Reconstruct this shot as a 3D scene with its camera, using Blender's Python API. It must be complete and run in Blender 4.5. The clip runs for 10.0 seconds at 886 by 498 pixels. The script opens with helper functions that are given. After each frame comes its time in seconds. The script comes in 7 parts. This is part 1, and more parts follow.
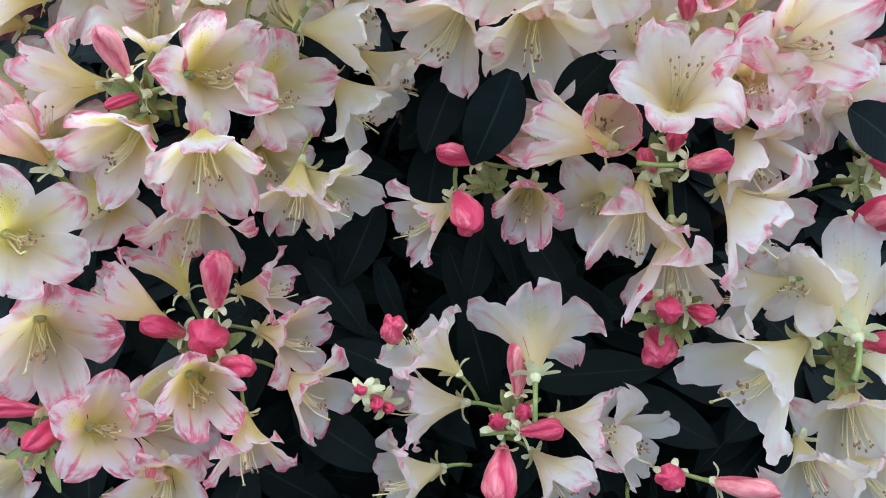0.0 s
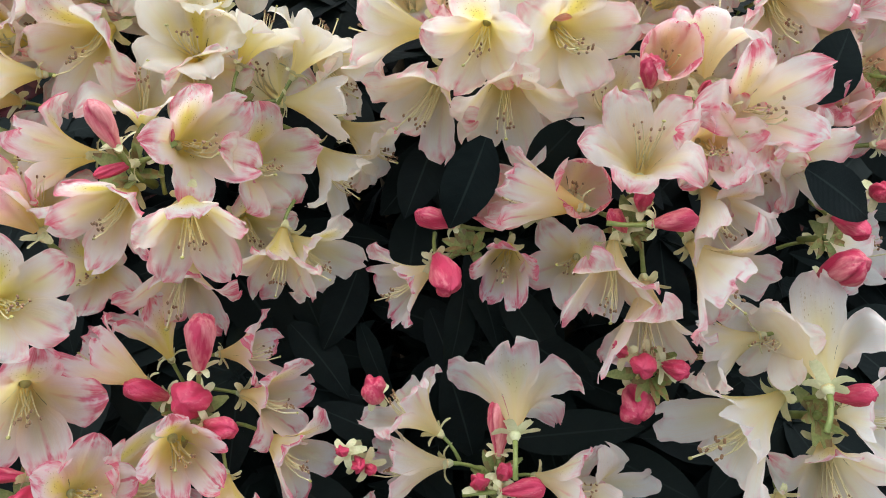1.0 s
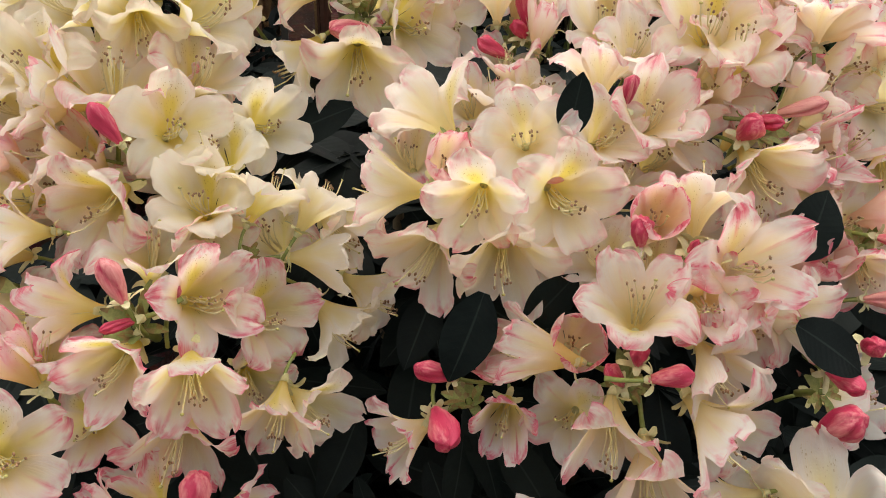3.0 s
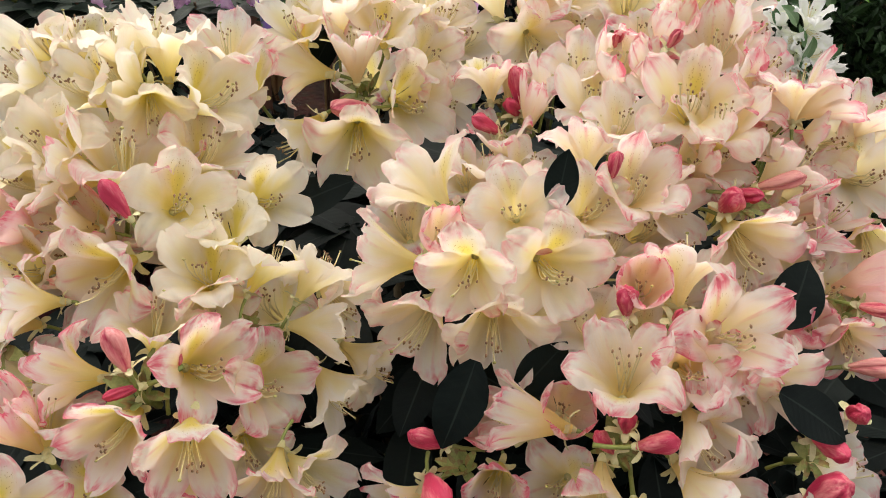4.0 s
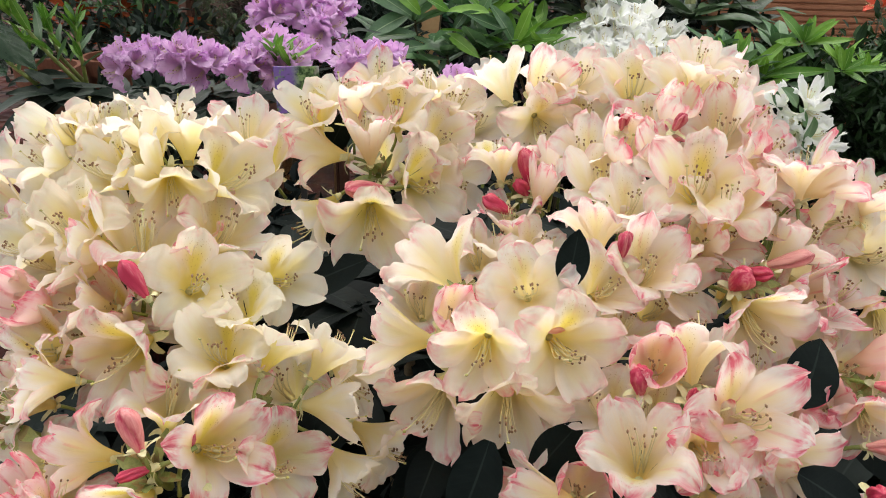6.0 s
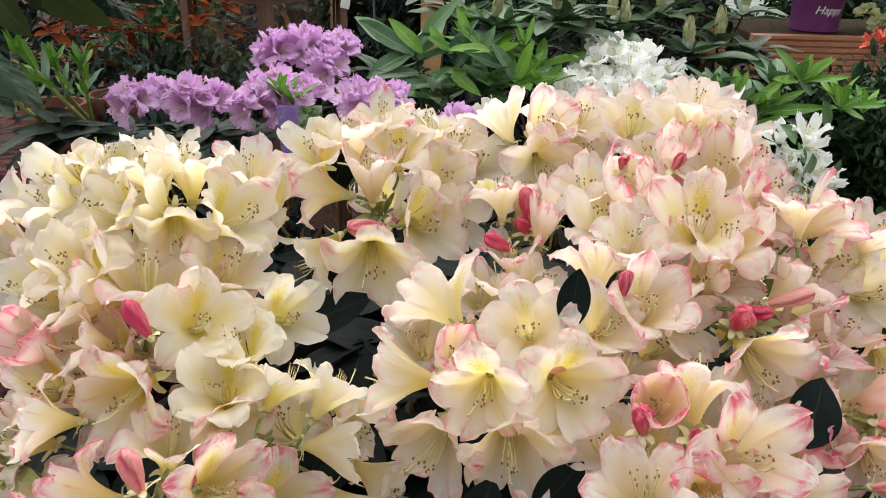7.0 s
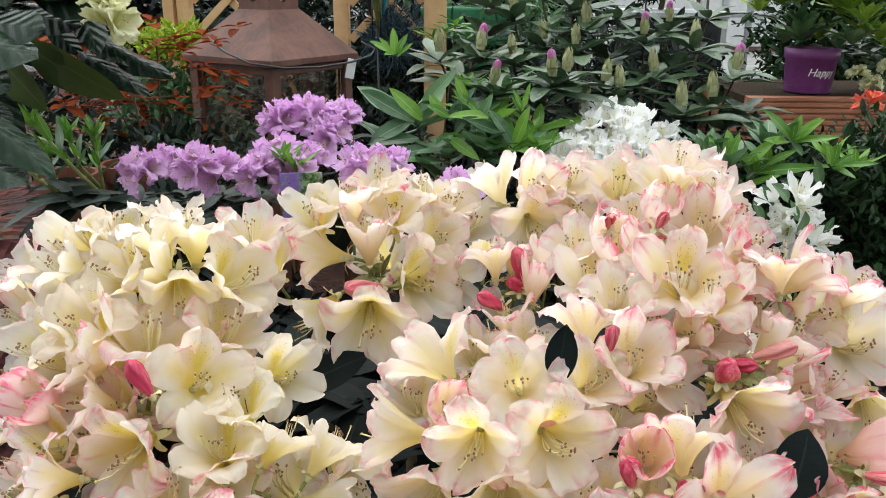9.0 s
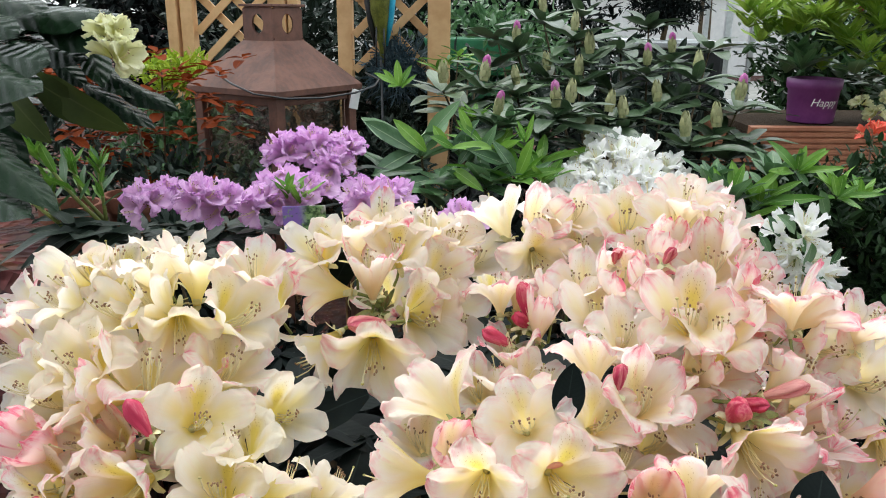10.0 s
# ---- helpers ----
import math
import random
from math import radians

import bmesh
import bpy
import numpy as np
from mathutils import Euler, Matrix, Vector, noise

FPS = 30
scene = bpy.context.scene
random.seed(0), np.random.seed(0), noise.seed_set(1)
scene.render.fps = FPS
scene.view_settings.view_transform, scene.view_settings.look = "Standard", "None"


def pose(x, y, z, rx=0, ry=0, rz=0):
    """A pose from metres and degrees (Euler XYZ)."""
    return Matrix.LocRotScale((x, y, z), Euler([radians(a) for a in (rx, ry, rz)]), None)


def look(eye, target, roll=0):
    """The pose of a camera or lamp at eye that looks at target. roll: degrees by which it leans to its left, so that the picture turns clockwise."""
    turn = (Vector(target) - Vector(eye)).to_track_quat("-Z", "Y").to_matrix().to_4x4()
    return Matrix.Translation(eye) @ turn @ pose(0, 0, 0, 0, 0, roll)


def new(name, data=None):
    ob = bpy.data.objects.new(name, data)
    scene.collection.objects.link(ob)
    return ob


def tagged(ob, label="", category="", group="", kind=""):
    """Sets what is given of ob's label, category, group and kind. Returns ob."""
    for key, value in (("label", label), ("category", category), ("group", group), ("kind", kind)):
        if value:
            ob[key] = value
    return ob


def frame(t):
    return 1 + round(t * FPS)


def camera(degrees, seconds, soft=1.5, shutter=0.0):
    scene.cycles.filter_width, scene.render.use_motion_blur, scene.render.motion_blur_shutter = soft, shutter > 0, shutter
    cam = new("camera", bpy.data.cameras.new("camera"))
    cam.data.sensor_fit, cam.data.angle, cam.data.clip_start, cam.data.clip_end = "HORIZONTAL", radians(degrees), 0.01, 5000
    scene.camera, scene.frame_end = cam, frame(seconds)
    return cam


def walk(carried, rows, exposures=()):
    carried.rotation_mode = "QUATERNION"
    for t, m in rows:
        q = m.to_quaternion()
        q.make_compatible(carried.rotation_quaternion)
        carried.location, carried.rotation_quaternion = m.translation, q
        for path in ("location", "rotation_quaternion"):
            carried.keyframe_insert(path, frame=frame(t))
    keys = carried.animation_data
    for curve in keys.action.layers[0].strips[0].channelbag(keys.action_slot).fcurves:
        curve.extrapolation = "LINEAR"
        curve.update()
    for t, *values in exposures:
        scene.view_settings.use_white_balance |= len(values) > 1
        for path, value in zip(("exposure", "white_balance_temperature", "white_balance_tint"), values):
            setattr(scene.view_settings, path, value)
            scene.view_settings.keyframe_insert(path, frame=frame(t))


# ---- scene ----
cam = camera(59.3, 10.0, soft=1.0)
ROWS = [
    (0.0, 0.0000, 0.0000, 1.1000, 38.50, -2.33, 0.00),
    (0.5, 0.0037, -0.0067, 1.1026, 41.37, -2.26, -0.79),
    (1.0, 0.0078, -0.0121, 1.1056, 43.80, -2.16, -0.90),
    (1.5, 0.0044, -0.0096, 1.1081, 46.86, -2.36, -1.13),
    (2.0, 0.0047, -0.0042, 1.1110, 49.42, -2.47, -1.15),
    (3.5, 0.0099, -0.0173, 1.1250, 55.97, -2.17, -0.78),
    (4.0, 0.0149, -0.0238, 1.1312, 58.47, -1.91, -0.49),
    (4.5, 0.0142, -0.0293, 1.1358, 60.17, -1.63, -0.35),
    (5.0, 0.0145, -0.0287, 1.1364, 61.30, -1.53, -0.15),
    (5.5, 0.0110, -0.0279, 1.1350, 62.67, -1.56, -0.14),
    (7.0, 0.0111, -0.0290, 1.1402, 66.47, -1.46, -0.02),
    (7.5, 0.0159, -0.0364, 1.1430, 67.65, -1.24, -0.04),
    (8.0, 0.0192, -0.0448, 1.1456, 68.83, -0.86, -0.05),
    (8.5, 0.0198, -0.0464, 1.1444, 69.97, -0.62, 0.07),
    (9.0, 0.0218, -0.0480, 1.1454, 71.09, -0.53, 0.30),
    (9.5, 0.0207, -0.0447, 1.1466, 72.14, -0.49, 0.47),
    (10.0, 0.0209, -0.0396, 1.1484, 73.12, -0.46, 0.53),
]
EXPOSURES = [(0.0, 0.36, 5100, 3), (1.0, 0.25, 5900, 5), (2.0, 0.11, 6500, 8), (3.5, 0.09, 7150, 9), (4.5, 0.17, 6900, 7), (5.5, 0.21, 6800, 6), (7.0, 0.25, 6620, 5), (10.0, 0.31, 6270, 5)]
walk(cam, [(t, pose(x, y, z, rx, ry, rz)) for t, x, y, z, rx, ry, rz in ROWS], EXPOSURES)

# ---- light: bright overcast sky over an open garden-centre yard ----
world = bpy.data.worlds.new("world")
scene.world = world
world.use_nodes = True
wn = world.node_tree.nodes
sky = wn.new("ShaderNodeTexSky")
sky.sky_type, sky.sun_disc = "NISHITA", False
sky.sun_elevation, sky.sun_rotation = radians(64), radians(-18)
sky.air_density, sky.dust_density = 1.0, 6.0
soft_sky = wn.new("ShaderNodeHueSaturation")
soft_sky.inputs["Saturation"].default_value = 0.35
world.node_tree.links.new(sky.outputs[0], soft_sky.inputs["Color"])
cloud_veil = wn.new("ShaderNodeMix")
cloud_veil.data_type = "RGBA"
cloud_veil.inputs[0].default_value = 0.8
cloud_veil.inputs[7].default_value = (2.5, 2.55, 2.6, 1.0)
world.node_tree.links.new(soft_sky.outputs[0], cloud_veil.inputs[6])
world.node_tree.links.new(cloud_veil.outputs[2], wn["Background"].inputs[0])
wn["Background"].inputs[1].default_value = 0.53
sun = new("sun", bpy.data.lights.new("sun", "SUN"))
sun.data.energy, sun.data.angle, sun.data.color = 0.2, radians(40), (1.0, 0.95, 0.88)
sun.matrix_basis = look((-0.2, 1.6, 4.0), (0, 0.4, 0.8))


# ---- materials ----
def material(name):
    m = bpy.data.materials.new(name)
    m.use_nodes = True
    nt = m.node_tree
    return m, nt, nt.nodes["Principled BSDF"]


def node(nt, kind, inputs=(), **settings):
    n = nt.nodes.new("ShaderNode" + kind)
    for key, value in settings.items():
        setattr(n, key, value)
    for key, value in dict(inputs).items():
        if isinstance(value, bpy.types.NodeSocket):
            nt.links.new(value, n.inputs[key])
        else:
            n.inputs[key].default_value = value
    return n


def calc(nt, op, a, b=0.0, c=0.0, clamp=False):
    return node(nt, "Math", {0: a, 1: b, 2: c}, operation=op, use_clamp=clamp).outputs[0]


def ramp01(nt, value, lo, hi):
    return node(nt, "MapRange", {0: value, 1: lo, 2: hi}, interpolation_type="SMOOTHSTEP").outputs[0]


def blend(nt, fac, a, b, mode="MIX"):
    n = node(nt, "Mix", data_type="RGBA", blend_type=mode)
    for socket, value in zip((n.inputs[0], n.inputs[6], n.inputs[7]), (fac, a, b)):
        if isinstance(value, bpy.types.NodeSocket):
            nt.links.new(value, socket)
        else:
            socket.default_value = value if isinstance(value, float) else (*value, 1.0)
    return n.outputs[2]


def noise_at(nt, vector, scale, detail=3.0, rough=0.55):
    return node(nt, "TexNoise", {"Vector": vector, "Scale": scale, "Detail": detail, "Roughness": rough}).outputs[0]


def bump(nt, shader, height, strength, distance):
    b = node(nt, "Bump", {"Height": height, "Strength": strength, "Distance": distance})
    nt.links.new(b.outputs[0], shader.inputs["Normal"])


def coords(nt, which="Object"):
    return node(nt, "TexCoord").outputs[which]


def see_through(m, nt, shader, colour, amount):
    t = node(nt, "BsdfTranslucent", {"Color": colour})
    mix = node(nt, "MixShader", {0: amount, 1: shader.outputs[0], 2: t.outputs[0]})
    nt.links.new(mix.outputs[0], nt.nodes["Material Output"].inputs[0])


def petal_material(name, pale, flush, edge, throat, fleck, amount=0.3, blush=(0.98, 0.81, 0.66), tinge=(0.98, 0.95, 0.73)):
    """Petal tissue: pale body, inner side flushed and tinted as by warm bounced light, coloured rim and ribs, a spotted
    blotch on the upper lobe.
    The object's colour holds how strong rim (red) and blotch (green) are."""
    m, nt, sh = material(name)
    at = node(nt, "Attribute", attribute_name="petal")
    sep = node(nt, "SeparateColor", {0: at.outputs["Color"]})
    s, u, lobe = sep.outputs[0], sep.outputs[1], sep.outputs[2]
    info = node(nt, "ObjectInfo")
    own = node(nt, "SeparateColor", {0: info.outputs["Color"]})
    pink, yellow = own.outputs[0], own.outputs[1]
    side = calc(nt, "ABSOLUTE", calc(nt, "MULTIPLY_ADD", u, 2.0, -1.0))
    place = node(nt, "CombineXYZ", {0: u, 1: s, 2: calc(nt, "MULTIPLY_ADD", info.outputs["Random"], 40.0, calc(nt, "MULTIPLY", at.outputs["Alpha"], 9.0))}).outputs[0]
    cloud = noise_at(nt, place, 2.3, 3.0)
    fibre = node(nt, "CombineXYZ", {0: calc(nt, "MULTIPLY", u, 22.0), 1: s, 2: calc(nt, "MULTIPLY", at.outputs["Alpha"], 9.0)}).outputs[0]
    veins = noise_at(nt, fibre, 1.6, 2.0)
    # peach flush towards the throat, strengthened to paint warm bounced light there
    bounced_flush = calc(nt, "MULTIPLY", ramp01(nt, s, 0.80, 0.32), calc(nt, "MULTIPLY_ADD", pink, 1.0, calc(nt, "MULTIPLY_ADD", cloud, 0.9, -0.33)), clamp=True)
    base = blend(nt, calc(nt, "MULTIPLY", yellow, calc(nt, "MULTIPLY_ADD", pink, -0.42, 0.34), clamp=True), pale, tinge)
    col = blend(nt, bounced_flush, base, blend(nt, ramp01(nt, pink, 0.25, 0.75), flush, blush))
    col = blend(nt, calc(nt, "MULTIPLY", own.outputs[2], calc(nt, "MULTIPLY_ADD", cloud, 0.6, 0.10), clamp=True), col, (0.96, 0.64, 0.65))
    rim = calc(nt, "MAXIMUM", calc(nt, "MULTIPLY", ramp01(nt, side, 0.35, 1.10), ramp01(nt, s, 0.5, 0.9)), calc(nt, "MULTIPLY", ramp01(nt, s, 0.64, 1.06), 0.95))
    rib = calc(nt, "MULTIPLY", ramp01(nt, side, 0.15, 0.0), calc(nt, "MULTIPLY", ramp01(nt, s, 0.3, 0.75), 0.5))
    patch = noise_at(nt, place, 6.5, 3.0)
    mark = calc(nt, "MULTIPLY", calc(nt, "ADD", rim, rib), calc(nt, "MULTIPLY_ADD", ramp01(nt, calc(nt, "MULTIPLY_ADD", patch, 0.45, calc(nt, "MULTIPLY", cloud, 0.6)), 0.43, 0.66), 1.5, 0.02))
    mark = calc(nt, "MULTIPLY", mark, calc(nt, "MULTIPLY", calc(nt, "POWER", pink, 0.85), 1.35), clamp=True)
    whole = calc(nt, "MULTIPLY", ramp01(nt, pink, 0.50, 1.0), calc(nt, "MULTIPLY_ADD", ramp01(nt, s, 0.25, 0.95), 0.34, 0.08))
    mark = calc(nt, "MAXIMUM", mark, calc(nt, "MULTIPLY", whole, calc(nt, "MULTIPLY_ADD", cloud, 0.9, 0.0)), clamp=True)
    col = blend(nt, calc(nt, "MULTIPLY", mark, calc(nt, "MULTIPLY_ADD", veins, 1.5, 0.3), clamp=True), col, edge)
    glow = calc(nt, "MULTIPLY", calc(nt, "MULTIPLY", ramp01(nt, s, 0.82, 0.46), ramp01(nt, side, 0.8, 0.1)), calc(nt, "MULTIPLY_ADD", lobe, 0.8, 0.45))
    deep = ramp01(nt, s, 0.58, 0.25)
    glow = calc(nt, "MULTIPLY", calc(nt, "MAXIMUM", glow, calc(nt, "MULTIPLY", deep, 1.0)), calc(nt, "MULTIPLY_ADD", yellow, 0.72, 0.19), clamp=True)
    col = blend(nt, glow, col, throat)
    dots = node(nt, "TexVoronoi", {"Vector": place, "Scale": 29.0})
    dot = calc(nt, "MULTIPLY", ramp01(nt, dots.outputs["Distance"], 0.30, 0.18), calc(nt, "GREATER_THAN", noise_at(nt, place, 14.0), 0.51))
    zone = calc(nt, "MULTIPLY", calc(nt, "MULTIPLY", ramp01(nt, s, 0.86, 0.74), ramp01(nt, s, 0.36, 0.46)), calc(nt, "MULTIPLY", ramp01(nt, side, 0.75, 0.5), calc(nt, "GREATER_THAN", lobe, 0.6)))
    col = blend(nt, calc(nt, "MULTIPLY", calc(nt, "MULTIPLY", dot, zone), calc(nt, "MULTIPLY_ADD", yellow, 0.6, 0.25), clamp=True), col, fleck)
    thread = node(nt, "CombineXYZ", {0: calc(nt, "MULTIPLY", u, 80.0), 1: calc(nt, "MULTIPLY", s, 2.5), 2: calc(nt, "MULTIPLY", at.outputs["Alpha"], 9.0)}).outputs[0]
    threads = noise_at(nt, thread, 1.0, 3.0, 0.65)
    col = blend(nt, calc(nt, "MULTIPLY", ramp01(nt, threads, 0.50, 0.32), 0.20), col, flush)
    nt.links.new(col, sh.inputs["Base Color"])
    sh.inputs["Roughness"].default_value = 0.65
    sh.inputs["Specular IOR Level"].default_value = 0.16
    crinkle = noise_at(nt, node(nt, "CombineXYZ", {0: calc(nt, "MULTIPLY", u, 5.0), 1: calc(nt, "MULTIPLY", s, 9.0), 2: calc(nt, "MULTIPLY", at.outputs["Alpha"], 9.0)}).outputs[0], 1.5, 4.0)
    bump(nt, sh, calc(nt, "ADD", calc(nt, "MULTIPLY", threads, 0.9), calc(nt, "MULTIPLY", crinkle, 1.3)), 0.60, 0.0016)
    see_through(m, nt, sh, blend(nt, 0.50, col, col, "MULTIPLY"), amount)
    return m


PETAL = petal_material("cream_petal", (0.988, 0.950, 0.925), (0.97, 0.78, 0.52), (0.88, 0.27, 0.38), (0.93, 0.82, 0.25), (0.50, 0.33, 0.05), 0.66)
PURPLE = petal_material("purple_petal", (0.92, 0.65, 0.92), (0.78, 0.44, 0.80), (0.56, 0.20, 0.64), (0.55, 0.38, 0.40), (0.20, 0.08, 0.04), 0.36, (0.80, 0.46, 0.80), (0.88, 0.64, 0.90))
WHITE = petal_material("white_petal", (0.99, 0.988, 0.985), (0.97, 0.97, 0.93), (0.97, 0.95, 0.95), (0.72, 0.80, 0.38), (0.30, 0.34, 0.05), 0.42, (0.95, 0.94, 0.93), (0.96, 0.97, 0.90))
BUTTER = petal_material("butter_petal", (0.84, 0.84, 0.58), (0.78, 0.78, 0.44), (0.84, 0.80, 0.60), (0.66, 0.66, 0.16), (0.20, 0.12, 0.03), 0.3, (0.8, 0.78, 0.5), (0.80, 0.82, 0.50))


def plain(name, a, b, rough=0.6, scale=40.0, depth=0.3, dist=0.001, metal=0.0, through_light=0.0, own=0.25):
    """Two tones mixed by noise at two scales, with fine relief; each object a little lighter or darker."""
    m, nt, sh = material(name)
    at = coords(nt)
    n1, n2 = noise_at(nt, at, scale, 4.0), noise_at(nt, at, scale * 5.3, 3.0)
    fac = ramp01(nt, calc(nt, "MULTIPLY_ADD", n2, 0.4, calc(nt, "MULTIPLY", n1, 0.6)), 0.3, 0.7)
    col = blend(nt, fac, a, b)
    info = node(nt, "ObjectInfo")
    isl = node(nt, "NewGeometry").outputs["Random Per Island"]
    rnd = calc(nt, "FRACT", calc(nt, "ADD", info.outputs["Random"], isl))
    tone = calc(nt, "MULTIPLY_ADD", rnd, 2 * own, 1 - own)
    col = blend(nt, 1.0, col, node(nt, "CombineColor", {0: tone, 1: tone, 2: tone}).outputs[0], "MULTIPLY")
    nt.links.new(col, sh.inputs["Base Color"])
    nt.links.new(calc(nt, "MULTIPLY_ADD", n2, 0.3, rough - 0.15), sh.inputs["Roughness"])
    sh.inputs["Metallic"].default_value = metal
    sh.inputs["Specular IOR Level"].default_value = 0.12 if rough >= 0.7 else 0.5
    bump(nt, sh, calc(nt, "ADD", n1, n2), depth, dist)
    if through_light:
        see_through(m, nt, sh, col, through_light)
    return m


def leaf_material(name, dark, light, rib, rough=0.42, through_light=0.08, vein=26.0, gloss=0.4, relief=0.3, quilt=0.07):
    m, nt, sh = material(name)
    at = node(nt, "Attribute", attribute_name="blade")
    sep = node(nt, "SeparateColor", {0: at.outputs["Color"]})
    s, u = sep.outputs[0], sep.outputs[1]
    info = node(nt, "ObjectInfo")
    isl = node(nt, "NewGeometry").outputs["Random Per Island"]
    rnd = calc(nt, "FRACT", calc(nt, "ADD", info.outputs["Random"], isl))
    side = calc(nt, "ABSOLUTE", calc(nt, "MULTIPLY_ADD", u, 2.0, -1.0))
    herring = calc(nt, "SINE", calc(nt, "MULTIPLY", calc(nt, "SUBTRACT", s, calc(nt, "MULTIPLY", side, 0.16)), vein * 3.0))
    place = node(nt, "CombineXYZ", {0: u, 1: calc(nt, "MULTIPLY", s, 2.5), 2: calc(nt, "MULTIPLY", rnd, 30.0)}).outputs[0]
    n1, n2 = noise_at(nt, place, 3.0), noise_at(nt, place, 30.0)
    col = blend(nt, ramp01(nt, calc(nt, "MULTIPLY_ADD", rnd, 0.5, calc(nt, "MULTIPLY", n1, 0.6)), 0.25, 0.85), dark, light)
    line = calc(nt, "MAXIMUM", ramp01(nt, side, 0.07, 0.02), calc(nt, "MULTIPLY", ramp01(nt, herring, 0.9, 1.0), 0.10))
    col = blend(nt, line, col, rib)
    col = blend(nt, calc(nt, "MULTIPLY", calc(nt, "GREATER_THAN", n2, 0.68), 0.35), col, rib)
    nt.links.new(col, sh.inputs["Base Color"])
    nt.links.new(calc(nt, "MULTIPLY_ADD", n1, 0.25, rough - 0.1), sh.inputs["Roughness"])
    sh.inputs["Specular IOR Level"].default_value = gloss
    bump(nt, sh, calc(nt, "ADD", calc(nt, "MULTIPLY", herring, quilt), calc(nt, "MULTIPLY", n2, 0.25)), relief, 0.0012)
    if through_light:
        see_through(m, nt, sh, col, through_light)
    return m


# dark leaf taken down to near black, with the shade of plant gaps painted in
LEAF_DARK_SHADED = leaf_material("dark_leaf", (0.003, 0.0055, 0.0055), (0.007, 0.011, 0.010), (0.015, 0.021, 0.019), 0.50, 0.01, gloss=0.065)
LEAF_GLOSS = leaf_material("glossy_dark_leaf", (0.004, 0.012, 0.006), (0.010, 0.026, 0.011), (0.018, 0.034, 0.02), 0.24, 0.0, 12.0, gloss=0.10, relief=1.0, quilt=0.45)
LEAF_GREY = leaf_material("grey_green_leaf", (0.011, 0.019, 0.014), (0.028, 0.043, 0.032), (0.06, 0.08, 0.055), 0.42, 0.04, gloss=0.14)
LEAF_MID = leaf_material("mid_green_leaf", (0.050, 0.118, 0.050), (0.115, 0.225, 0.090), (0.24, 0.34, 0.18), 0.34, 0.20, gloss=0.5)
LEAF_FRESH = leaf_material("fresh_green_leaf", (0.08, 0.21, 0.024), (0.18, 0.35, 0.048), (0.32, 0.48, 0.14), 0.36, 0.32)
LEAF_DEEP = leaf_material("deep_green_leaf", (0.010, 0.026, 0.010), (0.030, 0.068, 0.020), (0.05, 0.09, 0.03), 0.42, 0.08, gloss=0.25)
LEAF_SHRUB = leaf_material("dull_green_leaf", (0.030, 0.058, 0.028), (0.078, 0.130, 0.060), (0.11, 0.16, 0.08), 0.30, 0.12, gloss=0.5)
LEAF_PIERIS = leaf_material("yellow_green_leaf", (0.14, 0.26, 0.03), (0.36, 0.50, 0.07), (0.36, 0.46, 0.12), 0.40, 0.3, gloss=0.25)
LEAF_RUST = leaf_material("rust_leaf", (0.12, 0.022, 0.006), (0.25, 0.050, 0.012), (0.22, 0.05, 0.02), 0.6, 0.25, gloss=0.04)
LEAF_LIME = leaf_material("lime_leaf", (0.22, 0.34, 0.02), (0.42, 0.52, 0.04), (0.5, 0.6, 0.1), 0.5, 0.25)
STEM_GREEN = plain("green_stem", (0.15, 0.19, 0.035), (0.25, 0.28, 0.08), 0.5, 120.0, own=0.15)
STEM_BROWN = plain("brown_stem", (0.06, 0.045, 0.03), (0.13, 0.10, 0.06), 0.75, 60.0)
SEPAL = plain("pale_sepal", (0.60, 0.60, 0.30), (0.76, 0.72, 0.46), 0.5, 150.0, through_light=0.2, own=0.12)
BRACT_GREEN = plain("green_bract", (0.15, 0.20, 0.05), (0.34, 0.36, 0.12), 0.5, 120.0, through_light=0.15, own=0.15)
BRACT = plain("brown_bract", (0.22, 0.12, 0.04), (0.30, 0.26, 0.10), 0.6, 150.0, through_light=0.1)
FILAMENT = plain("cream_filament", (0.76, 0.66, 0.34), (0.82, 0.74, 0.48), 0.45, 200.0, through_light=0.15, own=0.1)
ANTHER = plain("brown_anther", (0.20, 0.10, 0.05), (0.34, 0.20, 0.10), 0.6, 400.0)
STIGMA = plain("olive_stigma", (0.40, 0.38, 0.10), (0.50, 0.42, 0.14), 0.35, 400.0)


def bud_material(name, red, pale):
    m, nt, sh = material(name)
    at = node(nt, "Attribute", attribute_name="petal")
    sep = node(nt, "SeparateColor", {0: at.outputs["Color"]})
    info = node(nt, "ObjectInfo")
    own = node(nt, "SeparateColor", {0: info.outputs["Color"]})
    n = noise_at(nt, node(nt, "Mapping", {"Vector": coords(nt), "Scale": (9.0, 9.0, 2.2)}).outputs[0], 1.0, 4.0)
    stripe = calc(nt, "MULTIPLY_ADD", ramp01(nt, sep.outputs[1], 0.9, 0.1), 0.45, calc(nt, "MULTIPLY", sep.outputs[0], 0.2))
    fac = calc(nt, "ADD", calc(nt, "MULTIPLY_ADD", own.outputs[0], 1.1, -0.35), calc(nt, "ADD", stripe, calc(nt, "MULTIPLY_ADD", n, 1.4, -0.6)), clamp=True)
    col = blend(nt, fac, pale, red)
    nt.links.new(col, sh.inputs["Base Color"])
    sh.inputs["Roughness"].default_value = 0.45
    bump(nt, sh, n, 0.4, 0.002)
    see_through(m, nt, sh, col, 0.15)
    return m


BUD = bud_material("pink_bud", (0.58, 0.040, 0.105), (0.90, 0.44, 0.40))
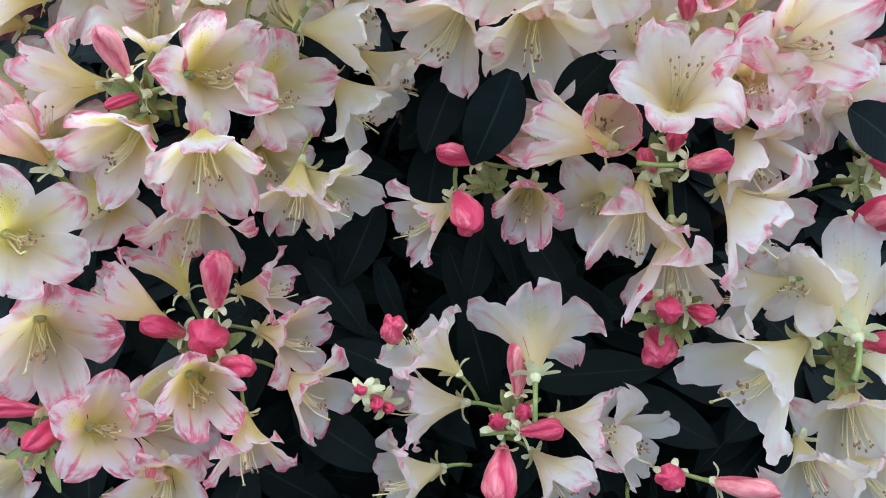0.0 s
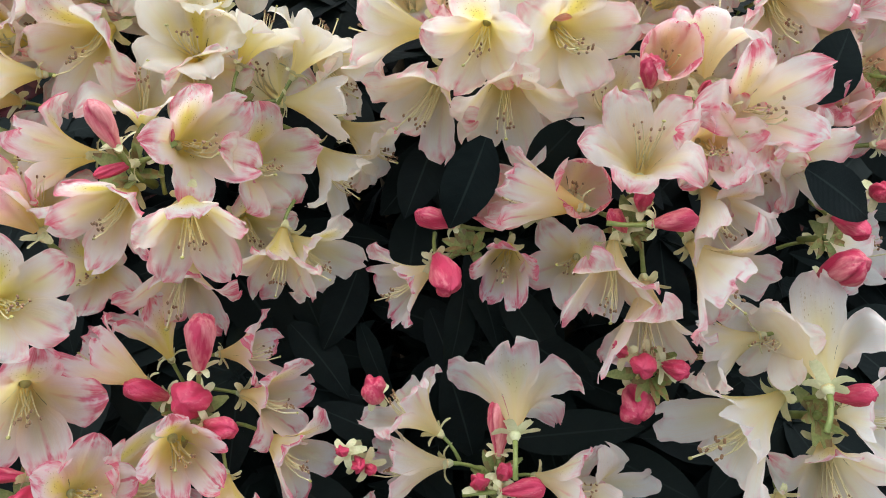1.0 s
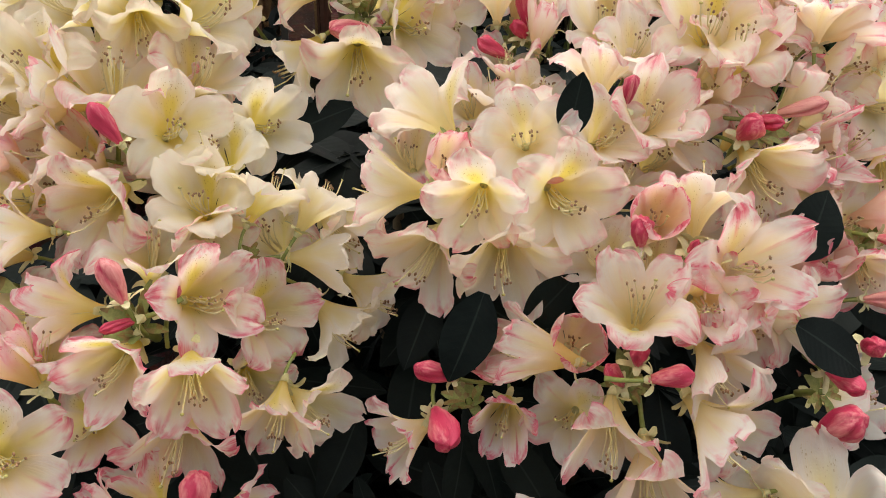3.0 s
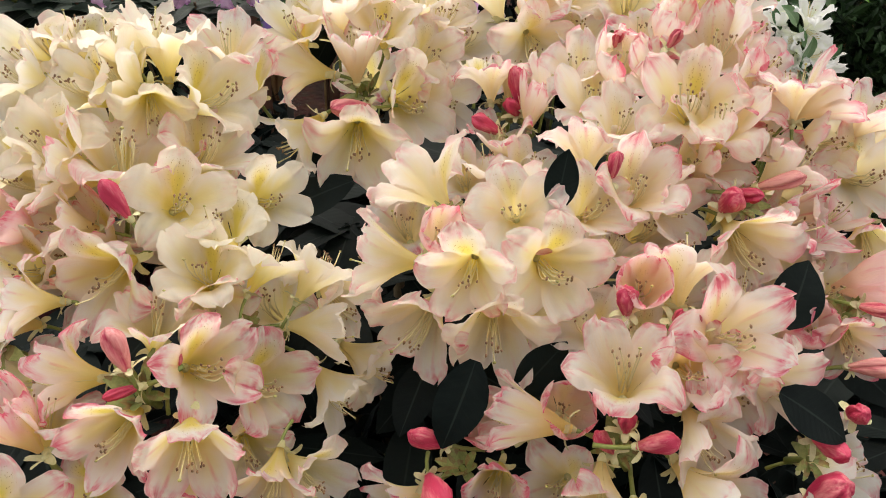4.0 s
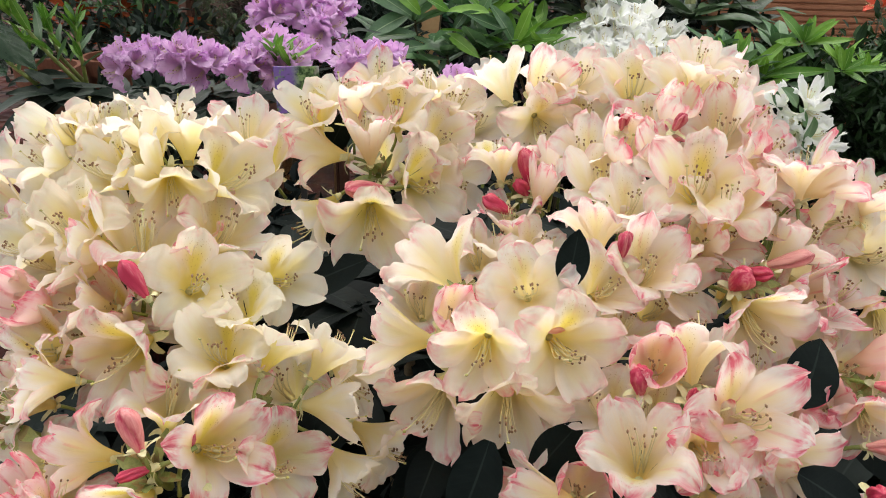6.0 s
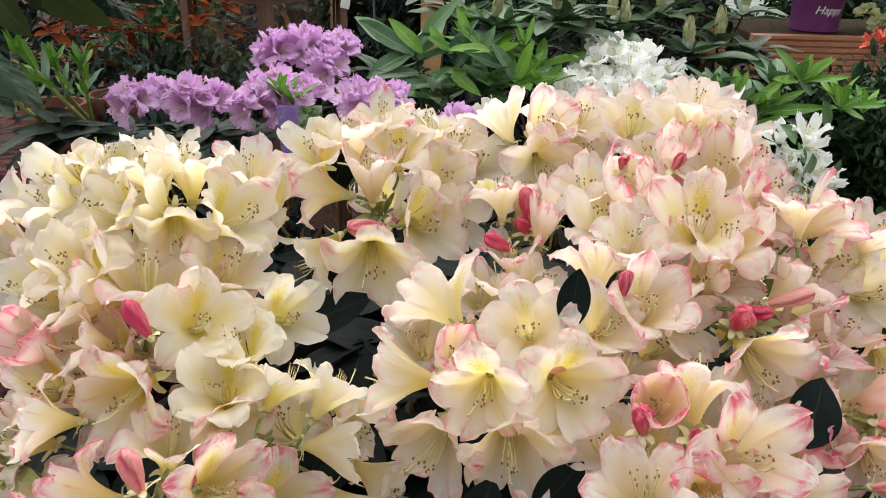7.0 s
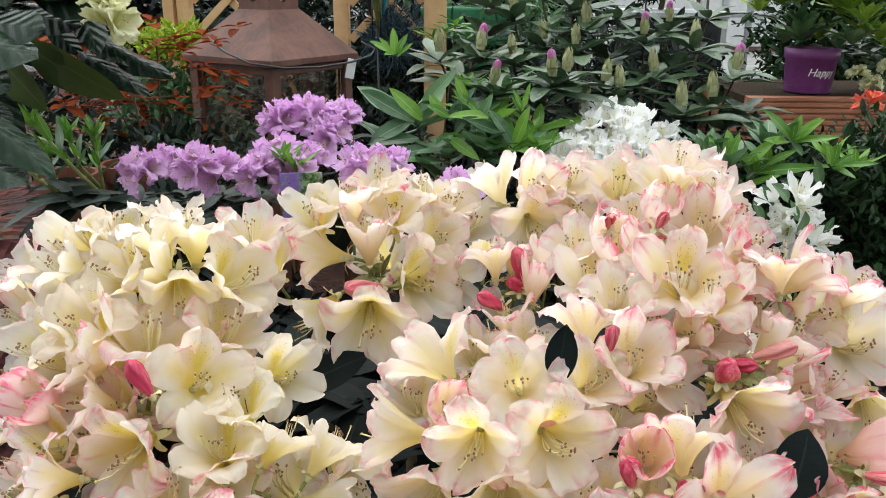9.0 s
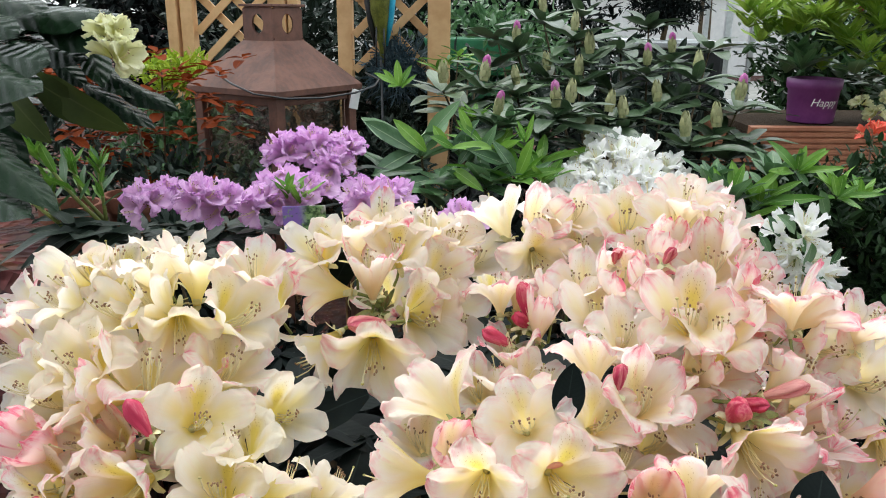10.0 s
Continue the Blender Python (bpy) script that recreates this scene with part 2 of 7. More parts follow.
BUD_PURPLE = bud_material("purple_bud", (0.36, 0.03, 0.25), (0.58, 0.22, 0.46))


# ---- mesh helpers ----
def mesh_of(name, bm, *mats, smooth=True):
    me = bpy.data.meshes.new(name)
    bm.to_mesh(me)
    bm.free()
    for m in mats:
        me.materials.append(m)
    if smooth:
        me.polygons.foreach_set("use_smooth", [True] * len(me.polygons))
    return me


def part(name, data, parent, m=Matrix(), label=""):
    """A mesh under a thing or a part, at the pose m within it."""
    ob = new(name, data)
    ob.parent = parent
    ob.matrix_basis = m
    return tagged(ob, label) if label else ob


def thing(name, x, y, z, label, category, group="", kind=""):
    ob = new(name)
    ob.empty_display_size = 0.05
    ob.location = (x, y, z)
    return tagged(ob, label, category, group, kind)


def sweep(bm, points, radii, sides=6, slot=0):
    """A tube through the points."""
    points = [Vector(p) for p in points]
    rings = []
    for i, p in enumerate(points):
        d = (points[min(i + 1, len(points) - 1)] - points[max(i - 1, 0)]).normalized()
        a = d.orthogonal().normalized() if not rings else (last - last.dot(d) * d).normalized()
        last = a
        b = d.cross(a)
        rad = radii[i] if isinstance(radii, (list, tuple)) else radii
        rings.append([bm.verts.new(p + rad * (math.cos(k * math.tau / sides) * a + math.sin(k * math.tau / sides) * b)) for k in range(sides)])
    for r0, r1 in zip(rings, rings[1:]):
        for k in range(sides):
            bm.faces.new((r0[k], r0[(k + 1) % sides], r1[(k + 1) % sides], r1[k])).material_index = slot
    for ring, flip in ((rings[0], True), (rings[-1], False)):
        bm.faces.new(ring[::-1] if flip else ring).material_index = slot


def block(bm, sx, sy, sz, m=Matrix(), bevel=0.0):
    made = bmesh.ops.create_cube(bm, size=1.0, matrix=m @ Matrix.Diagonal((sx, sy, sz, 1)))
    if bevel:
        edges = list({e for v in made["verts"] for e in v.link_edges})
        bmesh.ops.bevel(bm, geom=edges, offset=bevel, segments=2, affect="EDGES", profile=0.6)


def aim(axis, up=(0, 0, 1), roll=0.0):
    """A turn whose +z lies along axis and whose +y leans towards up."""
    z = Vector(axis).normalized()
    y = Vector(up) - Vector(up).dot(z) * z
    if y.length < 0.2:
        y = Vector((0, 1, 0)) - z.y * z
    y.normalize()
    x = y.cross(z)
    return Matrix((x, y, z)).transposed().to_4x4() @ Matrix.Rotation(radians(roll), 4, "Z")


def heading(az, el):
    a, e = radians(az), radians(el)
    return Vector((math.sin(a) * math.cos(e), -math.cos(a) * math.cos(e), math.sin(e)))


def lerp_table(table, s):
    return [float(np.interp(s, [r[0] for r in table], [r[k] for r in table])) for k in range(1, len(table[0]))]


# s, radius and height along the middle of one of the five lobes; its half width where it is broadest
SHAPES = {
    "open": ([(0, .0026, -.033), (.15, .0040, -.027), (.3, .0075, -.019), (.45, .0125, -.0105), (.6, .0185, -.0030), (.75, .0245, .0030), (.9, .0300, .0062), (1, .0345, .0062)], .0135),
    "flat": ([(0, .0026, -.031), (.15, .0040, -.0255), (.3, .0075, -.018), (.45, .0125, -.0105), (.6, .0195, -.0045), (.75, .0265, -.0010), (.9, .0325, .0000), (1, .0362, -.0016)], .0143),
    "bell": ([(0, .0026, -.034), (.15, .0044, -.027), (.3, .0085, -.018), (.45, .0125, -.0085), (.6, .0162, .0015), (.75, .0200, .0105), (.9, .0240, .0165), (1, .0272, .0182)], .0117),
    "cup": ([(0, .0024, -.026), (.15, .0042, -.021), (.3, .0080, -.013), (.45, .0125, -.005), (.6, .0158, .0035), (.75, .0172, .0115), (.9, .0160, .0180), (1, .0140, .0205)], .0118),
}
FUSED, BROAD = .35, .66


def corolla(kind, seed, mat, narrow=1.0, ruffle=1.0):
    """Five petals, fused into a funnel below and free above as broad rounded lobes with wavy margins."""
    rng = random.Random(seed * 7 + 3)
    table, half = SHAPES[kind]
    loose = .45 if kind == "cup" else 1.0
    bm = bmesh.new()
    layer = bm.verts.layers.float_color.new("petal")
    ns, nu = 24, 14
    for k in range(5):
        theta = radians(90 + 72 * k + rng.uniform(-3, 3))
        lift, curl = rng.gauss(-.05, .42) * loose, max(0.0, rng.gauss(.15, .45)) * loose
        sway, reach, roll = rng.uniform(-.10, .10), rng.uniform(.93, 1.09), rng.uniform(-.30, .30) * loose
        wide, cupped = half * narrow * rng.uniform(.88, 1.10), rng.uniform(-.22, .26)
        ph, ph2, ph3, notch = rng.uniform(0, 6), rng.uniform(0, 6), rng.uniform(0, 6), rng.choice((0, .02, .045))
        out, across = Vector((math.cos(theta), math.sin(theta), 0)), Vector((-math.sin(theta), math.cos(theta), 0))
        grid = []
        for i in range(ns):
            s = 1 - (1 - i / (ns - 1)) ** 1.3
            free = max(0.0, (s - FUSED) / (1 - FUSED))
            r, h = lerp_table(table, s)
            if s <= BROAD:
                q = max(0.0, (s - FUSED) / (BROAD - FUSED))
                w = .628 * r + (wide - .628 * r) * q * q * (3 - 2 * q)
            else:
                w = max(.0030, wide * (1 - ((s - BROAD) / (1 - BROAD)) ** 2.4) ** .5)
            r *= 1 + (reach - 1) * free
            bow = r * (1 + 2.2 * free) if kind != "cup" else r * (1 + .25 * free)
            row = []
            for j in range(nu + 1):
                u = -1 + 2 * j / nu
                edge = abs(u) ** 1.7
                rim = 1 + free * edge * (.055 * math.sin(16 * s + ph3 + 2 * u) + .030 * math.sin(37 * s + ph + 3 * u))
                arc = w * rim * u / bow
                rad = r - bow * (1 - math.cos(arc)) - notch * r * max(0, s - .9) * 10 * math.exp(-(u / .3) ** 2) - .30 * max(0, lift) * free * free * r
                z = h + lift * free ** 1.6 * .017 - curl * free ** 3 * .010 + roll * free * u * w
                z += cupped * edge * free * w + ruffle * free ** .8 * edge * (.0030 * math.sin(8.5 * s + ph + (1.9 if u > 0 else 0)) + .0016 * math.sin(19 * s + ph2 + 2.6 * u) + .0007 * math.sin(41 * s + ph3))
                z += ruffle * free * free * (.0018 * math.sin(4.5 * u + ph2) + .0008 * math.sin(9 * u + ph3)) - min(1, free * 3) * .0011 * math.exp(-(u / .15) ** 2)
                z += (.0, .0030, .0008, .0026, .0014)[k] * min(1, free * 1.6)
                p = out * rad + across * (bow * math.sin(arc) + sway * free * free * .03) + Vector((0, 0, z))
                v = bm.verts.new(p)
                v[layer] = (s, (u + 1) / 2, (1.0, .3, 0.0, 0.0, .3)[k], (k + seed % 7 * 5) / 35)
                row.append(v)
            grid.append(row)
        for i in range(ns - 1):
            for j in range(nu):
                bm.faces.new((grid[i][j], grid[i][j + 1], grid[i + 1][j + 1], grid[i + 1][j]))
    return mesh_of("corolla", bm, mat)


def stamens(seed, short=1.0, count=9):
    """Thin filaments with brown anthers, and one longer style with an olive knob."""
    rng = random.Random(seed)
    bm = bmesh.new()
    for k in range(count + 1):
        style = k == count
        a = rng.uniform(0, math.tau)
        length = (.039 if style else rng.uniform(.025, .034)) * short
        lean = Vector((rng.uniform(-.28, .28), -.30 + rng.uniform(-.16, .12), 0))
        start = Vector((math.cos(a) * .0025, math.sin(a) * .0025 - .001, -.022))
        pts = [start + lean * length * (q ** 1.2) * (1 - .28 * q * q) + Vector((0, .006 * q ** 3, length * q)) for q in (0, .25, .5, .75, 1)]
        sweep(bm, pts, [.0005, .00042, .00036, .00032, .00028] if not style else [.0006, .0006, .0005, .0005, .0005], 5)
        tip = pts[-1]
        m = Matrix.Translation(tip) @ Matrix.Rotation(rng.uniform(0, 3), 4, "X")
        size = Matrix.Diagonal((.0013, .0011, .0008, 1)) if style else Matrix.Diagonal((.0008, .0014, .0008, 1))
        before = set(bm.faces)
        bmesh.ops.create_icosphere(bm, subdivisions=1, radius=1.0, matrix=m @ size)
        for fc in set(bm.faces) - before:
            fc.material_index = 2 if style else 1
    return mesh_of("stamen_tuft", bm, FILAMENT, ANTHER, STIGMA)


def calyx_mesh(seed, base=-.033):
    """Five small curled sepals round a swollen green base."""
    rng = random.Random(seed)
    bm = bmesh.new()
    sweep(bm, [(0, 0, base - .003), (0, 0, base - .0005), (0, 0, base + .003)], [.0016, .0030, .0026], 8)
    for k in range(5):
        t = radians(72 * k + rng.uniform(-12, 12))
        o, c = Vector((math.cos(t), math.sin(t), 0)), Vector((-math.sin(t), math.cos(t), 0))
        ln = rng.uniform(.010, .018)
        back = rng.uniform(.2, 1.0)
        rows = []
        for i in range(5):
            q = i / 4
            p = o * (.0022 + ln * q * (.8 - .15 * back)) + Vector((0, 0, base + .001 + ln * (.5 * q - back * .75 * q * q)))
            w = .0029 * (1 - .15 * q) * (1 if i < 4 else .55)
            rows.append([bm.verts.new(p - c * w + Vector((0, 0, .0006))), bm.verts.new(p), bm.verts.new(p + c * w + Vector((0, 0, .0006)))])
        for a, b in zip(rows, rows[1:]):
            for j in (0, 1):
                bm.faces.new((a[j], a[j + 1], b[j + 1], b[j]))
    return mesh_of("calyx", bm, SEPAL)


def pedicel_mesh(seed, base=-.035, length=.020):
    rng = random.Random(seed)
    bm = bmesh.new()
    bx, by = rng.uniform(-.006, .006), rng.uniform(-.006, .004)
    sweep(bm, [(bx * q * q, by * q * q, base - length * q) for q in (0, .3, .65, 1)], [.0016, .0013, .0013, .0015], 6)
    return mesh_of("flower_stalk", bm, STEM_GREEN)


def bud_mesh(seed, mat=None, folds=3, wrinkle=.20, crumple=.04):
    """A closed bud one unit long and one wide, with twisted overlapping folds."""
    rng = random.Random(seed)
    bm = bmesh.new()
    layer = bm.verts.layers.float_color.new("petal")
    rings, sides = 15, 34
    grid = []
    for i in range(rings):
        q = i / (rings - 1)
        rad = float(np.interp(q, (0, .12, .3, .5, .68, .82, .92, .97, 1), (.16, .22, .36, .46, .50, .46, .34, .20, .05)))
        row = []
        for j in range(sides):
            a = j / sides * math.tau
            tw = a * folds / 2 + q * q * 1.6 + .7 * math.sin(a + seed) + .4 * math.sin(2 * a + 2.3 * seed) * q
            groove = abs(math.sin(tw))
            wob = 1 + .09 * math.sin(2 * a + seed + 3 * q) + .05 * q * math.sin(5 * a + 2 * seed)
            r = rad * wob * (1 - wrinkle * (1 - groove) ** 2 + crumple * (math.sin(a * 7 + q * 9 + seed) + .7 * math.sin(a * 4 - q * 15 + 2 * seed)) * q)
            v = bm.verts.new((math.cos(a) * r, math.sin(a) * r, q + .02 * math.sin(3 * a + seed) * q))
            v[layer] = (q, groove, 0, 0)
            row.append(v)
        grid.append(row)
    for i in range(rings - 1):
        for j in range(sides):
            bm.faces.new((grid[i][j], grid[i][(j + 1) % sides], grid[i + 1][(j + 1) % sides], grid[i + 1][j]))
    bm.faces.new(grid[0][::-1]), bm.faces.new(grid[-1])
    return mesh_of("bud", bm, mat or BUD)


def leaf_mesh(seed, mat, ratio=.4, droop=.12, fold=.12, point=1.0, ns=9, nu=4):
    """A blade one unit long along +y, facing +z, folded along its midrib; thickened below by a rib."""
    rng = random.Random(seed)
    bm = bmesh.new()
    layer = bm.verts.layers.float_color.new("blade")
    bend, twist, ph = rng.uniform(-.06, .06), rng.uniform(-.25, .25), rng.uniform(0, 6)
    grid = []
    for i in range(ns):
        s = i / (ns - 1)
        w = ratio / 2 * (math.sin(math.pi * min(1.0, s * .965 + .03) ** .92) ** (.72 + .2 * (point - 1)))
        row = []
        for j in range(nu + 1):
            u = -1 + 2 * j / nu
            x, z = u * w, fold * abs(u) * w - droop * s * s + .02 * math.sin(9 * s + ph) * abs(u)
            c, d = math.cos(twist * s), math.sin(twist * s)
            v = bm.verts.new((x * c - z * d * .3 + bend * s * s, s, z + x * d))
            v[layer] = (s, (u + 1) / 2, 0, 0)
            row.append(v)
        grid.append(row)
    for i in range(ns - 1):
        for j in range(nu):
            bm.faces.new((grid[i][j], grid[i][j + 1], grid[i + 1][j + 1], grid[i + 1][j]))
    return mesh_of("leaf", bm, mat)


def leaf_pose(base, tip_way, face, length, wide=1.0):
    """The pose of a blade of that length that starts at base and points tip_way, facing face."""
    y = Vector(tip_way).normalized()
    z = Vector(face) - Vector(face).dot(y) * y
    if z.length < .05:
        z = y.orthogonal()
    z.normalize()
    x = y.cross(z)
    return Matrix.Translation(base) @ Matrix((x, y, z)).transposed().to_4x4() @ Matrix.Diagonal((length * wide, length, length, 1))


def bract_mesh(seed, count=11):
    """A tuft of narrow green and brown bracts round the foot of a flower head."""
    rng = random.Random(seed)
    bm = bmesh.new()
    for k in range(count):
        t = radians(137.5 * k)
        o, c = Vector((math.cos(t), math.sin(t), 0)), Vector((-math.sin(t), math.cos(t), 0))
        ln, out, w = rng.uniform(.012, .028), rng.uniform(.3, 1.0), rng.uniform(.0022, .0042)
        rows = []
        for i in range(5):
            q = i / 4
            p = o * (.003 + ln * q * out) + Vector((0, 0, ln * (q * (1.1 - out * .8) - .3 * out * q * q)))
            ww = w * math.sin(math.pi * (.15 + .8 * q)) + .0003
            rows.append([bm.verts.new(p - c * ww + Vector((0, 0, .001))), bm.verts.new(p), bm.verts.new(p + c * ww + Vector((0, 0, .001)))])
        for r, s in zip(rows, rows[1:]):
            for j in (0, 1):
                bm.faces.new((r[j], r[j + 1], s[j + 1], s[j])).material_index = 0 if rng.random() < .6 else 1
    sweep(bm, [(0, 0, -.028), (0, 0, -.012), (0, 0, .002)], [.0026, .0026, .0024], 7, 2)
    return mesh_of("bract_tuft", bm, BRACT_GREEN, BRACT, STEM_GREEN)


# ---- the ground ----
def mulch_material():
    m, nt, sh = material("red_bark_mulch")
    at = coords(nt)
    v = node(nt, "TexVoronoi", {"Vector": at, "Scale": 42.0, "Randomness": 1.0})
    n = noise_at(nt, at, 9.0, 5.0)
    col = blend(nt, ramp01(nt, n, .35, .65), (.032, .008, .006), (.088, .022, .014))
    col = blend(nt, .5, col, v.outputs["Color"], "SOFT_LIGHT")
    nt.links.new(col, sh.inputs["Base Color"])
    sh.inputs["Roughness"].default_value = .9
    bump(nt, sh, calc(nt, "ADD", v.outputs["Distance"], n), 1.0, .02)
    return m


MULCH = mulch_material()
bm = bmesh.new()
half = 400.0
span = sorted({round(v, 3) for v in [*np.linspace(-4, 4, 65), -half, half, -60, 60, -15, 15]})
grid = [[bm.verts.new((x, y + 1.5, .018 * noise.noise((x * 5, y * 5, 0)) if abs(x) < 4 and abs(y) < 4 else 0)) for x in span] for y in span]
for i in range(len(span) - 1):
    for j in range(len(span) - 1):
        bm.faces.new((grid[i][j], grid[i][j + 1], grid[i + 1][j + 1], grid[i + 1][j]))
tagged(new("ground", mesh_of("ground", bm, MULCH)), "red-brown bark mulch covering the bed between pots", "ground", kind="structure")

# ---- the cream rhododendron ----
BX, BY = 0.03, 0.42
bush = thing("rhododendron", BX, BY, 0, "cream rhododendron bush flushed pink, in full bloom, dark leaves beneath", "flowering shrub")
INTO = Matrix.Translation((-BX, -BY, 0))
OPEN = {kind: [corolla(kind, 11 * i + n, PETAL) for n in range(count)] for i, (kind, count) in enumerate((("open", 24), ("flat", 12), ("cup", 5), ("bell", 8)))}
INNER = [stamens(40 + n) for n in range(6)]
INNER_SHORT = [stamens(60 + n, .8, 7) for n in range(3)]
CALYX = [calyx_mesh(70 + n) for n in range(5)]
CALYX_BUD = [calyx_mesh(80 + n, 0.0) for n in range(4)]
STALK = [pedicel_mesh(90 + n) for n in range(5)]
STALK_BUD = [pedicel_mesh(95 + n, 0.0, .022) for n in range(4)]
BUDS = [bud_mesh(100 + n, None, 3, .34, .06) for n in range(5)]
BUDS_SMALL = [bud_mesh(110 + n, None, 5, .42, .11) for n in range(5)]
LEAVES = [leaf_mesh(120 + n, LEAF_DARK_SHADED, .4, droop=d) for n, d in enumerate((.05, .12, .2, .08, .16))]
TUFTS = [bract_mesh(150 + n) for n in range(4)]
dice = random.Random(5)


def bloom(x, y, z, az, el, wide, kind, pink, yellow, roll=None):
    """One flower with its mouth at x, y, z, facing that way, its spotted lobe turned by roll from the upright."""
    at = Matrix.Translation((x, y, z)) @ aim(heading(az, el), roll=dice.uniform(-25, 25) if roll is None else roll)
    k = wide / {"open": .062, "flat": .066, "cup": .040, "bell": .056}[kind]
    fl = part("flower", dice.choice(OPEN[kind]), bush, INTO @ at @ Matrix.Scale(k, 4))
    fl.color = (pink, yellow, 1 if kind == "cup" and pink > .6 else 0, 1)
    part("stamen_tuft", dice.choice(INNER_SHORT if kind == "cup" else INNER), fl)
    part("calyx", dice.choice(CALYX), fl)
    part("flower_stalk", dice.choice(STALK), fl)
    return fl


def bud(x, y, z, az, el, length, ratio, red):
    """One unopened bud whose base is at x, y, z."""
    at = Matrix.Translation((x, y, z)) @ aim(heading(az, el), roll=dice.uniform(0, 360))
    b = part("bud", dice.choice(BUDS if length > .021 else BUDS_SMALL), bush, INTO @ at @ Matrix.Diagonal((length * ratio, length * ratio, length, 1)))
    b.color = (red, 0, 0, 1)
    undo = Matrix.Diagonal((1 / (length * ratio), 1 / (length * ratio), 1 / length, 1))
    part("calyx", dice.choice(CALYX_BUD), b, undo @ Matrix.Scale(.8, 4))
    part("flower_stalk", dice.choice(STALK_BUD), b, undo)


def hub(x, y, z, az, el, size):
    """The foot of a flower head, ringed by bracts."""
    at = Matrix.Translation((x, y, z)) @ aim(heading(az, el), roll=dice.uniform(0, 360))
    part("bract_tuft", dice.choice(TUFTS), bush, INTO @ at @ Matrix.Scale(size, 4))


def leaf(base, way, face, length, ratio):
    part("leaf", dice.choice(LEAVES), bush, INTO @ leaf_pose(base, way, face, length, ratio / .4))


bloom(-0.186, 0.516, 0.978, 116, 85, 0.055, 'open', 0.05, 0.80, 19)
bloom(-0.218, 0.497, 0.976, 0, 81, 0.057, 'open', 0.10, 0.90, 2)
bloom(-0.243, 0.478, 0.964, -23, 39, 0.059, 'open', 0.06, 1.00, 1)
bloom(-0.250, 0.468, 0.955, -69, 38, 0.051, 'open', 0.06, 0.75, 22)
bloom(-0.184, 0.480, 0.975, -117, 76, 0.060, 'open', 0.03, 0.80, 56)
bloom(-0.158, 0.484, 0.979, -172, 75, 0.061, 'open', 0.05, 0.80, 103)
bloom(-0.182, 0.454, 0.963, -69, 53, 0.056, 'open', 0.03, 0.90, 26)
bloom(-0.120, 0.459, 0.951, 73, 36, 0.065, 'open', 0.05, 1.00, -15)
bloom(-0.202, 0.442, 0.959, -42, 42, 0.059, 'open', 0.05, 1.00, 5)
bloom(-0.237, 0.442, 0.931, -42, 44, 0.053, 'open', 0.03, 1.00, 8)
bloom(-0.156, 0.438, 0.942, 22, -23, 0.049, 'open', 0.06, 1.00, -8)
bloom(-0.168, 0.413, 0.928, 80, 81, 0.070, 'open', 0.25, 0.70, 19)
bloom(-0.123, 0.439, 0.923, 69, 57, 0.064, 'open', 0.25, 0.60, -31)
bloom(-0.212, 0.409, 0.936, -26, 52, 0.060, 'open', 0.05, 1.00, 5)
bloom(-0.207, 0.405, 0.916, -83, 11, 0.058, 'open', 0.35, 0.63, 29)
bloom(-0.127, 0.379, 0.914, 36, 41, 0.061, 'flat', 0.09, 1.00, -18)
bloom(-0.106, 0.381, 0.899, -22, 69, 0.050, 'open', 0.00, 1.00)
bloom(-0.084, 0.414, 0.898, 35, 31, 0.053, 'open', 0.03, 1.00, 4)
bloom(-0.228, 0.402, 0.911, -41, 38, 0.051, 'open', 0.03, 0.75, 14)
bloom(-0.189, 0.392, 0.885, -25, 55, 0.046, 'bell', 0.78, 0.63, 7)
bloom(-0.205, 0.381, 0.895, -55, 28, 0.051, 'open', 0.30, 0.51, 25)
bloom(-0.233, 0.382, 0.892, -31, 46, 0.037, 'cup', 0.84, 0.15)
bloom(-0.224, 0.368, 0.871, -23, 34, 0.051, 'open', 0.06, 0.87, 3)
# lower-left blooms: yellow raised, painting warm light scattered between their petals
bloom(-0.169, 0.346, 0.878, -16, 8, 0.062, 'open', 0.33, 1.00, 32)
bloom(-0.111, 0.351, 0.885, -1, 62, 0.054, 'open', 0.03, 1.00, -9)
bloom(-0.078, 0.371, 0.880, 148, 39, 0.051, 'flat', 0.06, 1.00, -38)
bloom(-0.214, 0.337, 0.868, -67, 14, 0.048, 'open', 0.28, 0.70, 33)
bloom(-0.136, 0.331, 0.865, 76, 81, 0.056, 'open', 0.28, 0.70, -167)
bloom(-0.106, 0.347, 0.860, 31, -3, 0.050, 'open', 0.33, 0.80, -20)
bloom(-0.185, 0.306, 0.841, -83, 7, 0.055, 'open', 0.71, 0.80, 42)
bloom(-0.101, 0.304, 0.852, 49, 32, 0.058, 'open', 0.75, 0.90, -8)
bloom(-0.073, 0.320, 0.826, 50, 24, 0.060, 'open', 0.46, 0.90, -26)
bloom(-0.144, 0.268, 0.834, -14, 11, 0.052, 'open', 0.66, 1.00, 26)
bloom(-0.101, 0.260, 0.832, 16, 4, 0.056, 'open', 0.46, 1.00, -6)
bloom(-0.083, 0.303, 0.787, 27, 11, 0.050, 'open', 0.41, 0.90, -9)
bloom(-0.200, 0.280, 0.832, -94, 63, 0.036, 'cup', 0.80, 0.50)
bloom(-0.186, 0.290, 0.832, 113, 79, 0.050, 'open', 0.51, 0.70)
bloom(-0.212, 0.319, 0.825, -25, 39, 0.050, 'open', 0.31, 1.00)
bloom(-0.228, 0.336, 0.856, -46, 35, 0.050, 'open', 0.58, 0.60)
